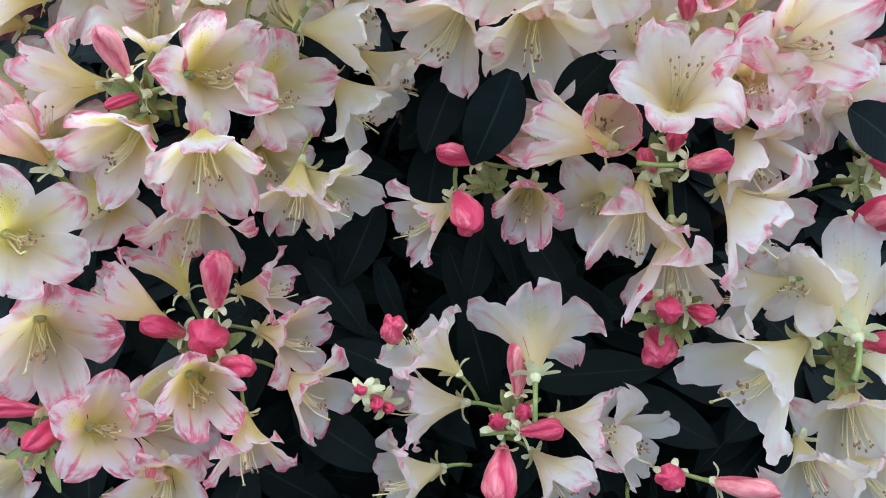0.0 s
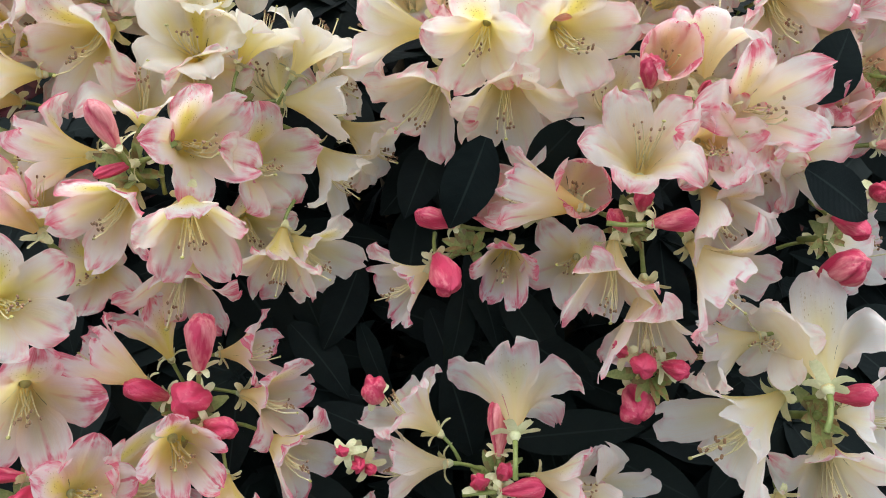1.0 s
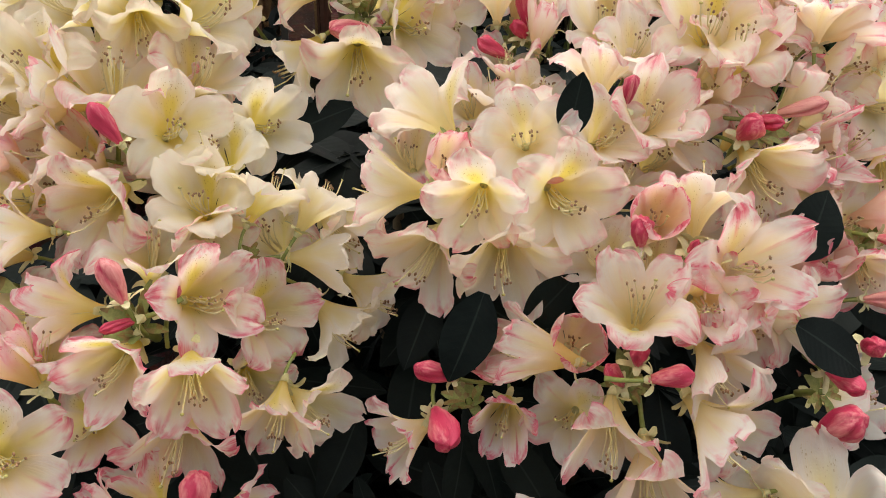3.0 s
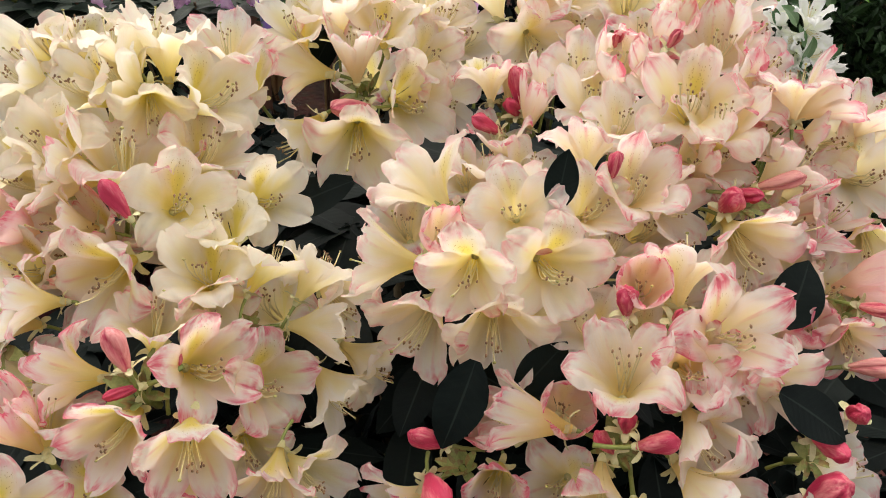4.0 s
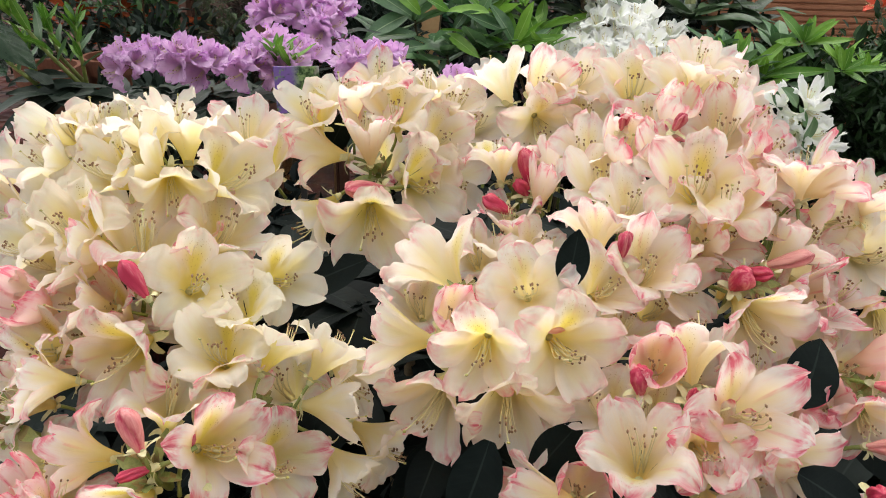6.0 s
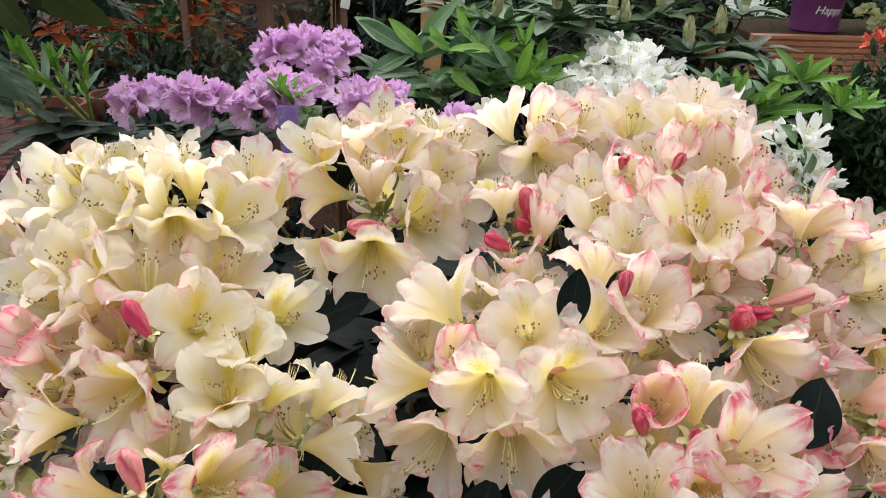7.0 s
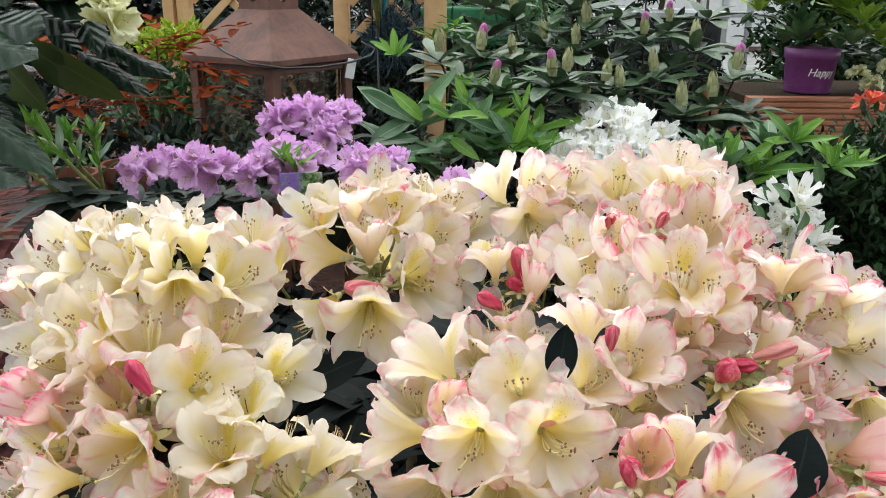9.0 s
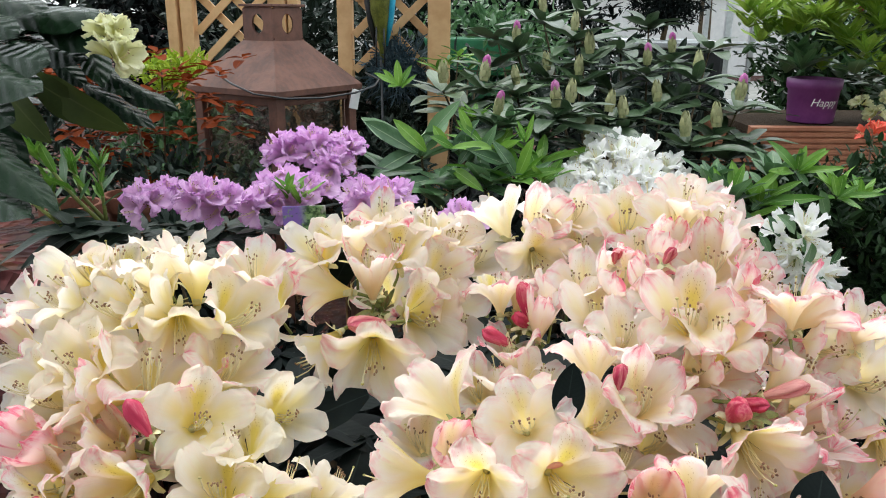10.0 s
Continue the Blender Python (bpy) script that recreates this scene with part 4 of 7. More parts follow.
hub(0.237, 0.289, 0.805, 16, 47, 0.77)
hub(-0.227, 0.330, 0.840, -29, 50, 1.02)
hub(0.030, 0.406, 0.891, 21, 60, 0.68)
hub(-0.176, 0.411, 0.896, -4, 67, 0.68)
leaf((0.046, 0.318, 0.848), (-0.31, -0.56, -0.77), (-0.29, -0.78, 0.56), 0.054, 0.56)
leaf((0.030, 0.365, 0.817), (0.84, -0.37, -0.40), (0.08, -0.65, 0.76), 0.054, 0.50)
leaf((0.071, 0.314, 0.828), (0.66, 0.26, 0.71), (0.20, -0.90, 0.40), 0.041, 0.66)
leaf((0.226, 0.338, 0.861), (0.49, 0.52, 0.70), (-0.24, -0.72, 0.65), 0.044, 0.70)
leaf((0.203, 0.283, 0.860), (0.86, -0.36, -0.36), (0.19, -0.64, 0.75), 0.045, 0.60)
leaf((0.091, 0.373, 0.916), (0.14, 0.29, 0.95), (-0.33, -0.82, 0.46), 0.036, 0.55)
leaf((-0.074, 0.548, 0.931), (0.41, 0.24, 0.88), (0.30, -0.82, 0.48), 0.043, 0.50)
leaf((-0.052, 0.536, 0.908), (-0.22, -0.67, -0.71), (0.30, -0.82, 0.48), 0.052, 0.50)
leaf((-0.036, 0.472, 0.882), (-0.92, -0.27, -0.27), (-0.03, -0.59, 0.81), 0.081, 0.40)
leaf((0.030, 0.376, 0.803), (-0.69, -0.45, -0.57), (0.28, -0.64, 0.72), 0.067, 0.45)
leaf((0.278, 0.380, 0.824), (0.70, -0.55, -0.46), (-0.22, -0.58, 0.78), 0.066, 0.45)
leaf((0.020, 0.374, 0.800), (-0.33, -0.86, -0.40), (0.07, -0.34, 0.94), 0.054, 0.50)
leaf((0.041, 0.317, 0.732), (-0.09, -0.89, -0.44), (0.49, -0.35, 0.80), 0.059, 0.40)
leaf((0.019, 0.312, 0.711), (0.36, -0.86, -0.37), (-0.46, -0.28, 0.84), 0.057, 0.40)
leaf((0.043, 0.339, 0.735), (0.40, -0.85, -0.34), (0.28, -0.20, 0.94), 0.067, 0.40)
leaf((0.064, 0.315, 0.733), (0.59, -0.70, -0.39), (0.06, -0.25, 0.97), 0.066, 0.45)
leaf((-0.026, 0.326, 0.739), (-0.29, -0.80, -0.52), (0.26, -0.33, 0.91), 0.059, 0.45)
leaf((-0.070, 0.299, 0.710), (0.72, -0.62, -0.32), (0.16, -0.25, 0.96), 0.060, 0.45)
leaf((-0.026, 0.302, 0.708), (0.33, -0.80, -0.49), (-0.54, -0.27, 0.80), 0.053, 0.35)
leaf((0.013, 0.372, 0.753), (-0.19, -0.88, -0.44), (0.16, -0.25, 0.96), 0.072, 0.45)
leaf((0.047, 0.234, 0.662), (-0.24, 0.53, 0.81), (0.18, -0.43, 0.89), 0.059, 0.50)
leaf((0.071, 0.244, 0.664), (0.96, -0.05, 0.28), (-0.04, -0.14, 0.99), 0.085, 0.35)
leaf((0.065, 0.295, 0.715), (0.87, -0.46, -0.17), (-0.24, -0.25, 0.94), 0.070, 0.40)
leaf((-0.001, 0.234, 0.677), (-0.89, 0.21, 0.41), (0.06, -0.25, 0.97), 0.055, 0.45)
leaf((-0.072, 0.217, 0.671), (0.82, -0.52, -0.24), (0.06, -0.25, 0.97), 0.067, 0.45)
leaf((0.128, 0.239, 0.659), (0.88, -0.48, -0.07), (-0.04, -0.25, 0.97), 0.071, 0.45)
leaf((0.216, 0.264, 0.701), (-0.85, -0.46, -0.25), (-0.04, -0.16, 0.99), 0.063, 0.40)
leaf((0.022, 0.249, 0.641), (-0.56, -0.70, -0.44), (0.16, -0.25, 0.96), 0.067, 0.40)
leaf((0.079, 0.254, 0.646), (-0.96, -0.26, -0.09), (0.06, -0.16, 0.98), 0.060, 0.40)


def dome(x, y):
    """The height of the bush's flowering surface."""
    d = 1.0 - ((x - .03) / .56) ** 2 - ((y - .60) / .62) ** 2
    return .55 + .40 * max(d, 0) ** .5 if d > 0 else .55


def cover(x, y):
    """How high the lowest flowers stand over a place in the bush's front."""
    front = .468 - .079 * x + 1.486 * y + .351 * x * x - 1.048 * y * y + .208 * x * y
    return min(front, dome(x, y))


# dark foliage in whorls below the flowers, the shade of the gaps in its colour
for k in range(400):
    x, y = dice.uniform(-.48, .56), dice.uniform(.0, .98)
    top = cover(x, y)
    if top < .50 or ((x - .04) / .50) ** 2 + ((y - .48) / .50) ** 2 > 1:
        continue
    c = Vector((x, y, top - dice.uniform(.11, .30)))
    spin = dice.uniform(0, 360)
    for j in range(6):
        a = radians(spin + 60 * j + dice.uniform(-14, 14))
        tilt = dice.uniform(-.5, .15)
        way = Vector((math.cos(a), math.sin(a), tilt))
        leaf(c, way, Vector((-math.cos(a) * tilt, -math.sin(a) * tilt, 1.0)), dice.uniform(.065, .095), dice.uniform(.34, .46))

# the far side, which falls away behind the crown
for k in range(46):
    a = radians(dice.uniform(-10, 190))
    r = dice.uniform(.45, .95)
    x, y = .03 + .36 * r * math.cos(a), .68 + .30 * r * math.sin(a)
    if abs(x + .135) < .075 and y > .58:
        continue
    bloom(x, y, dome(x, y) - .055 - .03 * r, math.degrees(math.atan2(math.cos(a), -math.sin(a))), 75 - 45 * r, dice.uniform(.052, .062), "open", dice.uniform(.05, .45), dice.uniform(.3, .8))

# woody stems
for k in range(16):
    a = k * 2.399
    r = .28 * ((k + .5) / 16) ** .5 * .9
    end = Vector((.03 + r * math.cos(a) * 1.0, .46 + r * math.sin(a) * 1.1, 0))
    end.z = cover(end.x, end.y) - .20
    start = Vector((BX + .02 * math.cos(a), BY + .02 * math.sin(a), 0.0))
    mid = start.lerp(end, .5) + Vector((.02 * math.sin(k), .02 * math.cos(k), .04))
    bm = bmesh.new()
    sweep(bm, [start, start.lerp(mid, .5) + Vector((0, 0, .03)), mid, mid.lerp(end, .6), end], [.016, .012, .010, .007, .005], 7)
    part("branch", mesh_of("branch", bm, STEM_BROWN), bush, INTO)


# ---- the plants behind ----
RUST_METAL = plain("rusted_iron", (.075, .030, .020), (.17, .075, .050), .62, 14.0, .4, .002, own=.0)
WOOD = plain("pale_timber", (.52, .30, .13), (.66, .42, .21), .6, 9.0, .3, .001, own=.12)
WOOD_RED = plain("red_brown_decking", (.30, .11, .055), (.40, .17, .09), .6, 12.0, .3, .001, own=.1)
TERRACOTTA = plain("terracotta", (.13, .052, .034), (.20, .085, .055), .8, 25.0)
POT_PLASTIC = plain("purple_plastic", (.19, .045, .19), (.24, .065, .23), .45, 30.0, .1, own=.0)
SOIL = plain("potting_soil", (.02, .013, .009), (.05, .035, .022), .95, 80.0, 1.0, .004)
STEEL = plain("galvanised_steel", (.45, .47, .48), (.60, .62, .63), .4, 50.0, .1, metal=.6)
PALE_WALL = plain("pale_render", (.50, .51, .51), (.60, .60, .59), .8, 6.0)
PAPER = plain("white_paper", (.78, .78, .76), (.85, .85, .84), .6, 80.0, .05, own=.0)
DARK_PLASTIC = plain("dark_plastic", (.012, .014, .016), (.03, .032, .035), .45, 30.0)
GREEN_CRATE = plain("green_crate_plastic", (.01, .09, .035), (.02, .14, .06), .5, 30.0)
SCALE_PALE = plain("pale_bud_scale", (0.22, 0.24, 0.10), (0.34, 0.33, 0.17), .5, 3.0, own=.15)
ORANGE = petal_material("orange_petal", (.82, .17, .12), (.80, .13, .10), (.72, .07, .05), (.80, .25, .08), (.4, .04, .03), .2, tinge=(.80, .16, .08))
MAGENTA = petal_material("magenta_petal", (.58, .14, .26), (.60, .18, .28), (.42, .05, .14), (.5, .2, .1), (.2, .02, .03), .2, tinge=(.45, .08, .18))
STONE_PAVE = plain("grey_paving", (.20, .20, .19), (.30, .30, .28), .85, 5.0, .4, .003)


def flowers_of(mat, seed, narrow=1.0, ruffle=1.3):
    return [corolla(k, seed + n, mat, narrow, ruffle) for n, k in enumerate(("open", "open", "flat", "open"))]


PURPLE_FLOWERS = flowers_of(PURPLE, 300, 1.02, 1.5)
WHITE_FLOWERS = flowers_of(WHITE, 310, .95, 1.3)
STAR_FLOWERS = flowers_of(WHITE, 360, .72, 1.6)
BUTTER_FLOWERS = flowers_of(BUTTER, 320)
ORANGE_FLOWERS = flowers_of(ORANGE, 330, .9)
MAGENTA_FLOWERS = flowers_of(MAGENTA, 340)
GREY_LEAVES = [leaf_mesh(400 + n, LEAF_GREY, .30, d, .22) for n, d in enumerate((.1, .25, .35))]
MID_LEAVES = [leaf_mesh(410 + n, LEAF_MID, .38, d, .25) for n, d in enumerate((.0, .12, .25))]
FRESH_LEAVES = [leaf_mesh(420 + n, LEAF_FRESH, .26, d, .3) for n, d in enumerate((.0, .1, .22))]
BROAD_LEAVES = [leaf_mesh(430 + n, LEAF_GLOSS, .56, d, -.28) for n, d in enumerate((.02, .08, .12))]
UNDER_LEAVES = [leaf_mesh(435 + n, leaf_material("olive_leaf_underside", (.035, .055, .012), (.06, .085, .02), (.08, .10, .03), .6, .25, gloss=.1), .44, .15, .15) for n in range(1)]
PIERIS_LEAVES = [leaf_mesh(460 + n, LEAF_PIERIS, .28, d, .2) for n, d in enumerate((.05, .15))]
DEEP_LEAVES = [leaf_mesh(440 + n, LEAF_SHRUB, .38, d, .20, .3) for n, d in enumerate((.05, .15, .25))]
RUST_LEAVES = [leaf_mesh(450 + n, LEAF_RUST, .52, d, .25) for n, d in enumerate((.05, .2))]
FAR_STAMENS = [stamens(500 + n, 1.0, 5) for n in range(2)]
TIGHT = [bud_mesh(520 + n, BUD_PURPLE, 4, .2) for n in range(3)]


def scale_bud(seed):
    """A pointed green bud of overlapping scales, one unit long and wide."""
    rng = random.Random(seed)
    bm = bmesh.new()
    for ring in range(4):
        for k in range(5):
            a = radians(72 * k + 36 * (ring % 2) + rng.uniform(-6, 6))
            o, c = Vector((math.cos(a), math.sin(a), 0)), Vector((-math.sin(a), math.cos(a), 0))
            z0, r0 = ring * .17, .38 * math.sin(math.pi * (.30 + ring * .14))
            rows = []
            for i in range(4):
                q = i / 3
                p = o * (r0 * (1 + .25 * math.sin(math.pi * q) - .55 * q * q)) + Vector((0, 0, z0 + .50 * q))
                w = .34 * (r0 / .4) * (1 - q) ** .7 * (1 if i else .9)
                rows.append((bm.verts.new(p - c * w - o * .06 * (1 - q)), bm.verts.new(p), bm.verts.new(p + c * w - o * .06 * (1 - q))))
            for r, s in zip(rows, rows[1:]):
                for j in (0, 1):
                    bm.faces.new((r[j], r[j + 1], s[j + 1], s[j]))
    return mesh_of("leaf_bud", bm, SCALE_PALE)


SCALE_BUDS = [scale_bud(530 + n) for n in range(3)]


def inside(owner, m):
    return Matrix.Translation(-owner.location) @ m


def stalk(owner, tip, mat=None, thick=.004, name="stem"):
    """A stem from the plant's foot up to tip."""
    tip = Vector(tip)
    foot = owner.location + Vector((dice.uniform(-.02, .02), dice.uniform(-.02, .02), 0))
    mid = foot.lerp(tip, .55) + Vector((dice.uniform(-.03, .03), dice.uniform(-.03, .03), .06))
    bm = bmesh.new()
    sweep(bm, [foot, foot.lerp(mid, .6), mid, mid.lerp(tip, .6), tip], [thick * 1.8, thick * 1.5, thick * 1.2, thick, thick * .8], 5)
    part(name, mesh_of(name, bm, mat or STEM_BROWN), owner, inside(owner, Matrix()))


def whorl(owner, meshes, at, count, length, droop=0.0, stem=True):
    """A rosette of leaves at a shoot's tip. droop below 0: the leaves stand up."""
    at = Vector(at)
    spin = dice.uniform(0, 360)
    for j in range(count):
        a = radians(spin + 137.5 * j)
        young = j / count
        tilt = -droop + young * .7 + dice.uniform(-.22, .22)
        way = Vector((math.cos(a), math.sin(a), tilt))
        face = Vector((-math.cos(a) * tilt, -math.sin(a) * tilt, 1.0 + .2 * dice.random()))
        part("leaf", dice.choice(meshes), owner, inside(owner, leaf_pose(at - Vector((0, 0, .012 * (1 - young))), way, face, length * dice.uniform(.7, 1.1) * (1 - .35 * young), dice.uniform(.85, 1.15))))
    if stem and dice.random() < .4:
        stalk(owner, at, thick=.0026)


def truss(owner, meshes, at, wide, count, pink, yellow, stem=True):
    """A ball of flowers at a shoot's tip."""
    at = Vector(at)
    for j in range(count):
        a, e = j * 137.5 + dice.uniform(-25, 25), 84 - 92 * (j + .5) / count + dice.uniform(-10, 10)
        way = heading(a, e)
        m = Matrix.Translation(at + way * wide * .62) @ aim(way, roll=dice.uniform(-30, 30)) @ Matrix.Scale(wide / .061 * dice.uniform(.85, 1.12), 4)
        fl = part("flower", dice.choice(meshes), owner, inside(owner, m))
        fl.color = (pink * dice.uniform(.3, 1), yellow, 0, 1)
        part("stamen_tuft", dice.choice(FAR_STAMENS), fl)
    if stem:
        stalk(owner, at, thick=.003)


def lone_flower(owner, meshes, at, az, el, wide):
    """One loose flower on its own stalk."""
    m = Matrix.Translation(at) @ aim(heading(az, el), roll=dice.uniform(-40, 40)) @ Matrix.Scale(wide / .066, 4)
    fl = part("flower", dice.choice(meshes), owner, inside(owner, m))
    fl.color = (.1, .15, 0, 1)
    part("stamen_tuft", dice.choice(FAR_STAMENS), fl)
    stalk(owner, m @ Vector((0, 0, -.033)), STEM_GREEN, .002)


def blade(owner, meshes, base, tip, face, ratio=1.0):
    """One leaf from base to tip."""
    base, tip = Vector(base), Vector(tip)
    part("leaf", dice.choice(meshes), owner, inside(owner, leaf_pose(base, tip - base, face, (tip - base).length, ratio)))


def shoot(owner, foot, tip, length, count):
    """A pale green stem with leaves up its length and a tuft at its end."""
    foot, tip = Vector(foot), Vector(tip)
    mid = foot.lerp(tip, .5) + Vector((dice.uniform(-.01, .01), 0, -.008))
    bm = bmesh.new()
    sweep(bm, [foot, mid, tip], [.0032, .0028, .0022], 6)
    part("shoot", mesh_of("shoot", bm, STEM_GREEN), owner, inside(owner, Matrix()))
    for k in range(count):
        q = .35 + .65 * k / count
        a = radians(137.5 * k)
        way = (tip - foot).normalized() * (.5 + q) + Vector((math.cos(a), math.sin(a), 0)) * (1.25 - q)
        part("leaf", dice.choice(FRESH_LEAVES if k % 3 else MID_LEAVES), owner, inside(owner, leaf_pose(foot.lerp(tip, q), way, Vector((-math.cos(a), -math.sin(a), .8)), length * dice.uniform(.7, 1.1), 1.0)))
    whorl(owner, FRESH_LEAVES, tip, 6, length, droop=-1.2, stem=False)


def budded(at, kind, length):
    """A leafy shoot of the dark shrub: kind 1 a bud showing colour, 0 a green bud, -1 leaves alone."""
    at = Vector(at)
    whorl(dark_shrub, DEEP_LEAVES, at - Vector((0, 0, .030)), 8, length * .84, droop=-.05)
    if kind < 0:
        return
    tall = dice.uniform(.037, .047)
    turn = aim((dice.uniform(-.2, .2), dice.uniform(-.2, .2), 1))
    m = Matrix.Translation(at - Vector((0, 0, .016))) @ turn
    b = part("flower_bud", dice.choice(SCALE_BUDS), dark_shrub, inside(dark_shrub, m @ Matrix.Diagonal((tall * .54, tall * .54, tall, 1))))
    if kind == 1:
        c = part("bud_tip", dice.choice(TIGHT), b, Matrix.Translation((0, 0, .14)) @ Matrix.Diagonal((.66, .66, .94, 1)), "purple petals breaking from the bud")
        c.color = (dice.uniform(.2, .8), 0, 0, 1)


purple = thing("rhododendron", -.25, 1.12, 0, "purple rhododendron in flower with drooping grey-green leaves", "flowering shrub")
laurel = thing("evergreen_shrub", .08, 1.38, 0, "glossy green shrub with long upright leaves", "shrub")
dark_shrub = thing("rhododendron", .42, 1.62, 0, "dark-leaved rhododendron with green and purple unopened buds", "shrub")
white = thing("azalea", .32, 1.48, 0, "white azalea covered in open flowers", "flowering shrub")
white_small = thing("azalea", .55, 1.20, 0, "small white azalea with loose drooping flowers", "flowering shrub")
fresh_shrub = thing("evergreen_shrub", .62, 1.38, 0, "shrub with narrow fresh green leaves in upright tufts", "shrub")
left_shrub = thing("rhododendron", -.62, .98, 0, "tall rhododendron with dark leathery leaves and cream-yellow flowers", "flowering shrub")
left_sprigs = thing("young_shrub", -.58, 1.22, 0, "young shrub with upright pale green shoots", "shrub")

truss(purple, PURPLE_FLOWERS, (-0.373, 0.949, 0.904), .040, 6, .5, .1, stem=False)
truss(purple, PURPLE_FLOWERS, (-0.352, 0.980, 0.900), .040, 6, .5, .1, stem=False)
truss(purple, PURPLE_FLOWERS, (-0.300, 0.932, 0.913), .040, 6, .5, .1, stem=False)
truss(purple, PURPLE_FLOWERS, (-0.280, 0.960, 0.901), .040, 6, .5, .1, stem=False)
truss(purple, PURPLE_FLOWERS, (-0.199, 0.966, 0.921), .040, 6, .5, .1, stem=False)
truss(purple, PURPLE_FLOWERS, (-0.218, 0.931, 0.908), .040, 6, .5, .1, stem=False)
truss(purple, PURPLE_FLOWERS, (-0.161, 0.984, 0.909), .040, 6, .5, .1, stem=False)
truss(purple, PURPLE_FLOWERS, (-0.215, 1.069, 0.950), .040, 6, .5, .1, stem=False)
truss(purple, PURPLE_FLOWERS, (-0.172, 1.072, 0.958), .040, 6, .5, .1, stem=False)
truss(purple, PURPLE_FLOWERS, (-0.129, 1.071, 0.954), .040, 6, .5, .1, stem=False)
truss(purple, PURPLE_FLOWERS, (-0.084, 0.934, 0.914), .040, 6, .5, .1, stem=False)
truss(purple, PURPLE_FLOWERS, (-0.057, 0.983, 0.903), .040, 6, .5, .1, stem=False)
truss(purple, PURPLE_FLOWERS, (0.037, 0.926, 0.887), .040, 6, .5, .1, stem=False)
truss(purple, PURPLE_FLOWERS, (-0.142, 1.044, 0.936), .040, 6, .5, .1, stem=False)
truss(purple, PURPLE_FLOWERS, (-0.178, 0.932, 0.910), .040, 6, .5, .1, stem=False)
whorl(purple, GREY_LEAVES, (-0.509, 1.018, 0.856), 8, 0.120, droop=.25)
whorl(purple, GREY_LEAVES, (-0.405, 0.997, 0.853), 8, 0.110, droop=.25)
whorl(purple, GREY_LEAVES, (-0.349, 1.019, 0.857), 8, 0.110, droop=.25)
whorl(purple, GREY_LEAVES, (-0.288, 1.001, 0.867), 8, 0.110, droop=.25)
whorl(purple, GREY_LEAVES, (-0.233, 0.972, 0.871), 8, 0.110, droop=.25)
whorl(purple, GREY_LEAVES, (-0.054, 1.023, 0.864), 8, 0.100, droop=.25)
whorl(purple, GREY_LEAVES, (-0.166, 1.028, 0.882), 8, 0.090, droop=.25)
whorl(purple, GREY_LEAVES, (-0.125, 1.094, 0.926), 8, 0.080, droop=.25)
whorl(purple, GREY_LEAVES, (-0.491, 1.059, 0.819), 8, 0.120, droop=.25)
whorl(purple, GREY_LEAVES, (-0.391, 1.057, 0.812), 8, 0.110, droop=.25)
whorl(purple, FRESH_LEAVES, (-0.183, 0.918, 0.934), 7, .045, droop=-.9)
whorl(purple, FRESH_LEAVES, (-0.167, 0.916, 0.928), 7, .045, droop=-.9)
whorl(laurel, MID_LEAVES, (-0.025, 1.231, 0.929), 5, 0.144, droop=-.35)
whorl(laurel, FRESH_LEAVES, (0.098, 1.204, 0.942), 5, 0.115, droop=-.35)
whorl(laurel, FRESH_LEAVES, (0.126, 1.142, 0.906), 5, 0.121, droop=-.35)
whorl(laurel, MID_LEAVES, (0.053, 1.201, 0.930), 5, 0.103, droop=-.35)
whorl(laurel, FRESH_LEAVES, (0.166, 1.199, 0.922), 5, 0.103, droop=-.35)
whorl(laurel, MID_LEAVES, (0.026, 1.137, 0.893), 5, 0.103, droop=-.35)
whorl(laurel, MID_LEAVES, (0.078, 1.139, 0.897), 5, 0.103, droop=-.35)
whorl(laurel, FRESH_LEAVES, (0.165, 1.141, 0.902), 5, 0.092, droop=-.35)
whorl(laurel, MID_LEAVES, (0.009, 1.149, 0.863), 5, 0.092, droop=-.35)
whorl(laurel, MID_LEAVES, (0.123, 1.318, 0.969), 9, 0.081, droop=-.35)
whorl(laurel, FRESH_LEAVES, (0.065, 1.320, 0.978), 9, 0.069, droop=-.35)
whorl(laurel, MID_LEAVES, (-0.078, 1.242, 0.898), 5, 0.103, droop=-.35)
budded((0.009, 1.392, 1.044), 0, 0.138)
budded((0.084, 1.444, 1.043), 1, 0.138)
budded((0.100, 1.275, 1.003), 1, 0.138)
budded((0.158, 1.621, 1.106), 1, 0.145)
budded((0.197, 1.260, 1.018), 1, 0.138)
budded((0.226, 1.302, 1.020), 0, 0.138)
budded((0.277, 1.629, 1.132), 0, 0.145)
budded((0.224, 1.744, 1.168), 1, 0.145)
budded((0.415, 1.559, 1.069), 1, 0.138)
budded((0.478, 1.618, 1.091), 1, 0.145)
budded((0.499, 1.504, 1.060), 0, 0.138)
budded((0.551, 1.408, 1.016), 1, 0.138)
budded((0.335, 1.376, 0.984), 0, 0.138)
budded((0.432, 1.318, 0.962), 0, 0.138)
budded((0.300, 1.564, 1.090), 0, 0.138)
budded((0.146, 1.443, 1.037), 0, 0.138)
budded((0.261, 1.315, 0.958), 0, 0.138)
budded((0.308, 1.379, 0.996), 0, 0.138)
budded((0.270, 1.500, 1.052), 0, 0.138)
budded((0.216, 1.554, 1.057), 0, 0.138)
budded((0.503, 1.373, 0.971), 0, 0.138)
budded((0.409, 1.436, 1.009), 0, 0.138)
budded((0.562, 1.390, 0.959), -1, 0.138)
budded((0.524, 1.361, 0.932), -1, 0.138)
budded((0.476, 1.543, 1.016), -1, 0.138)
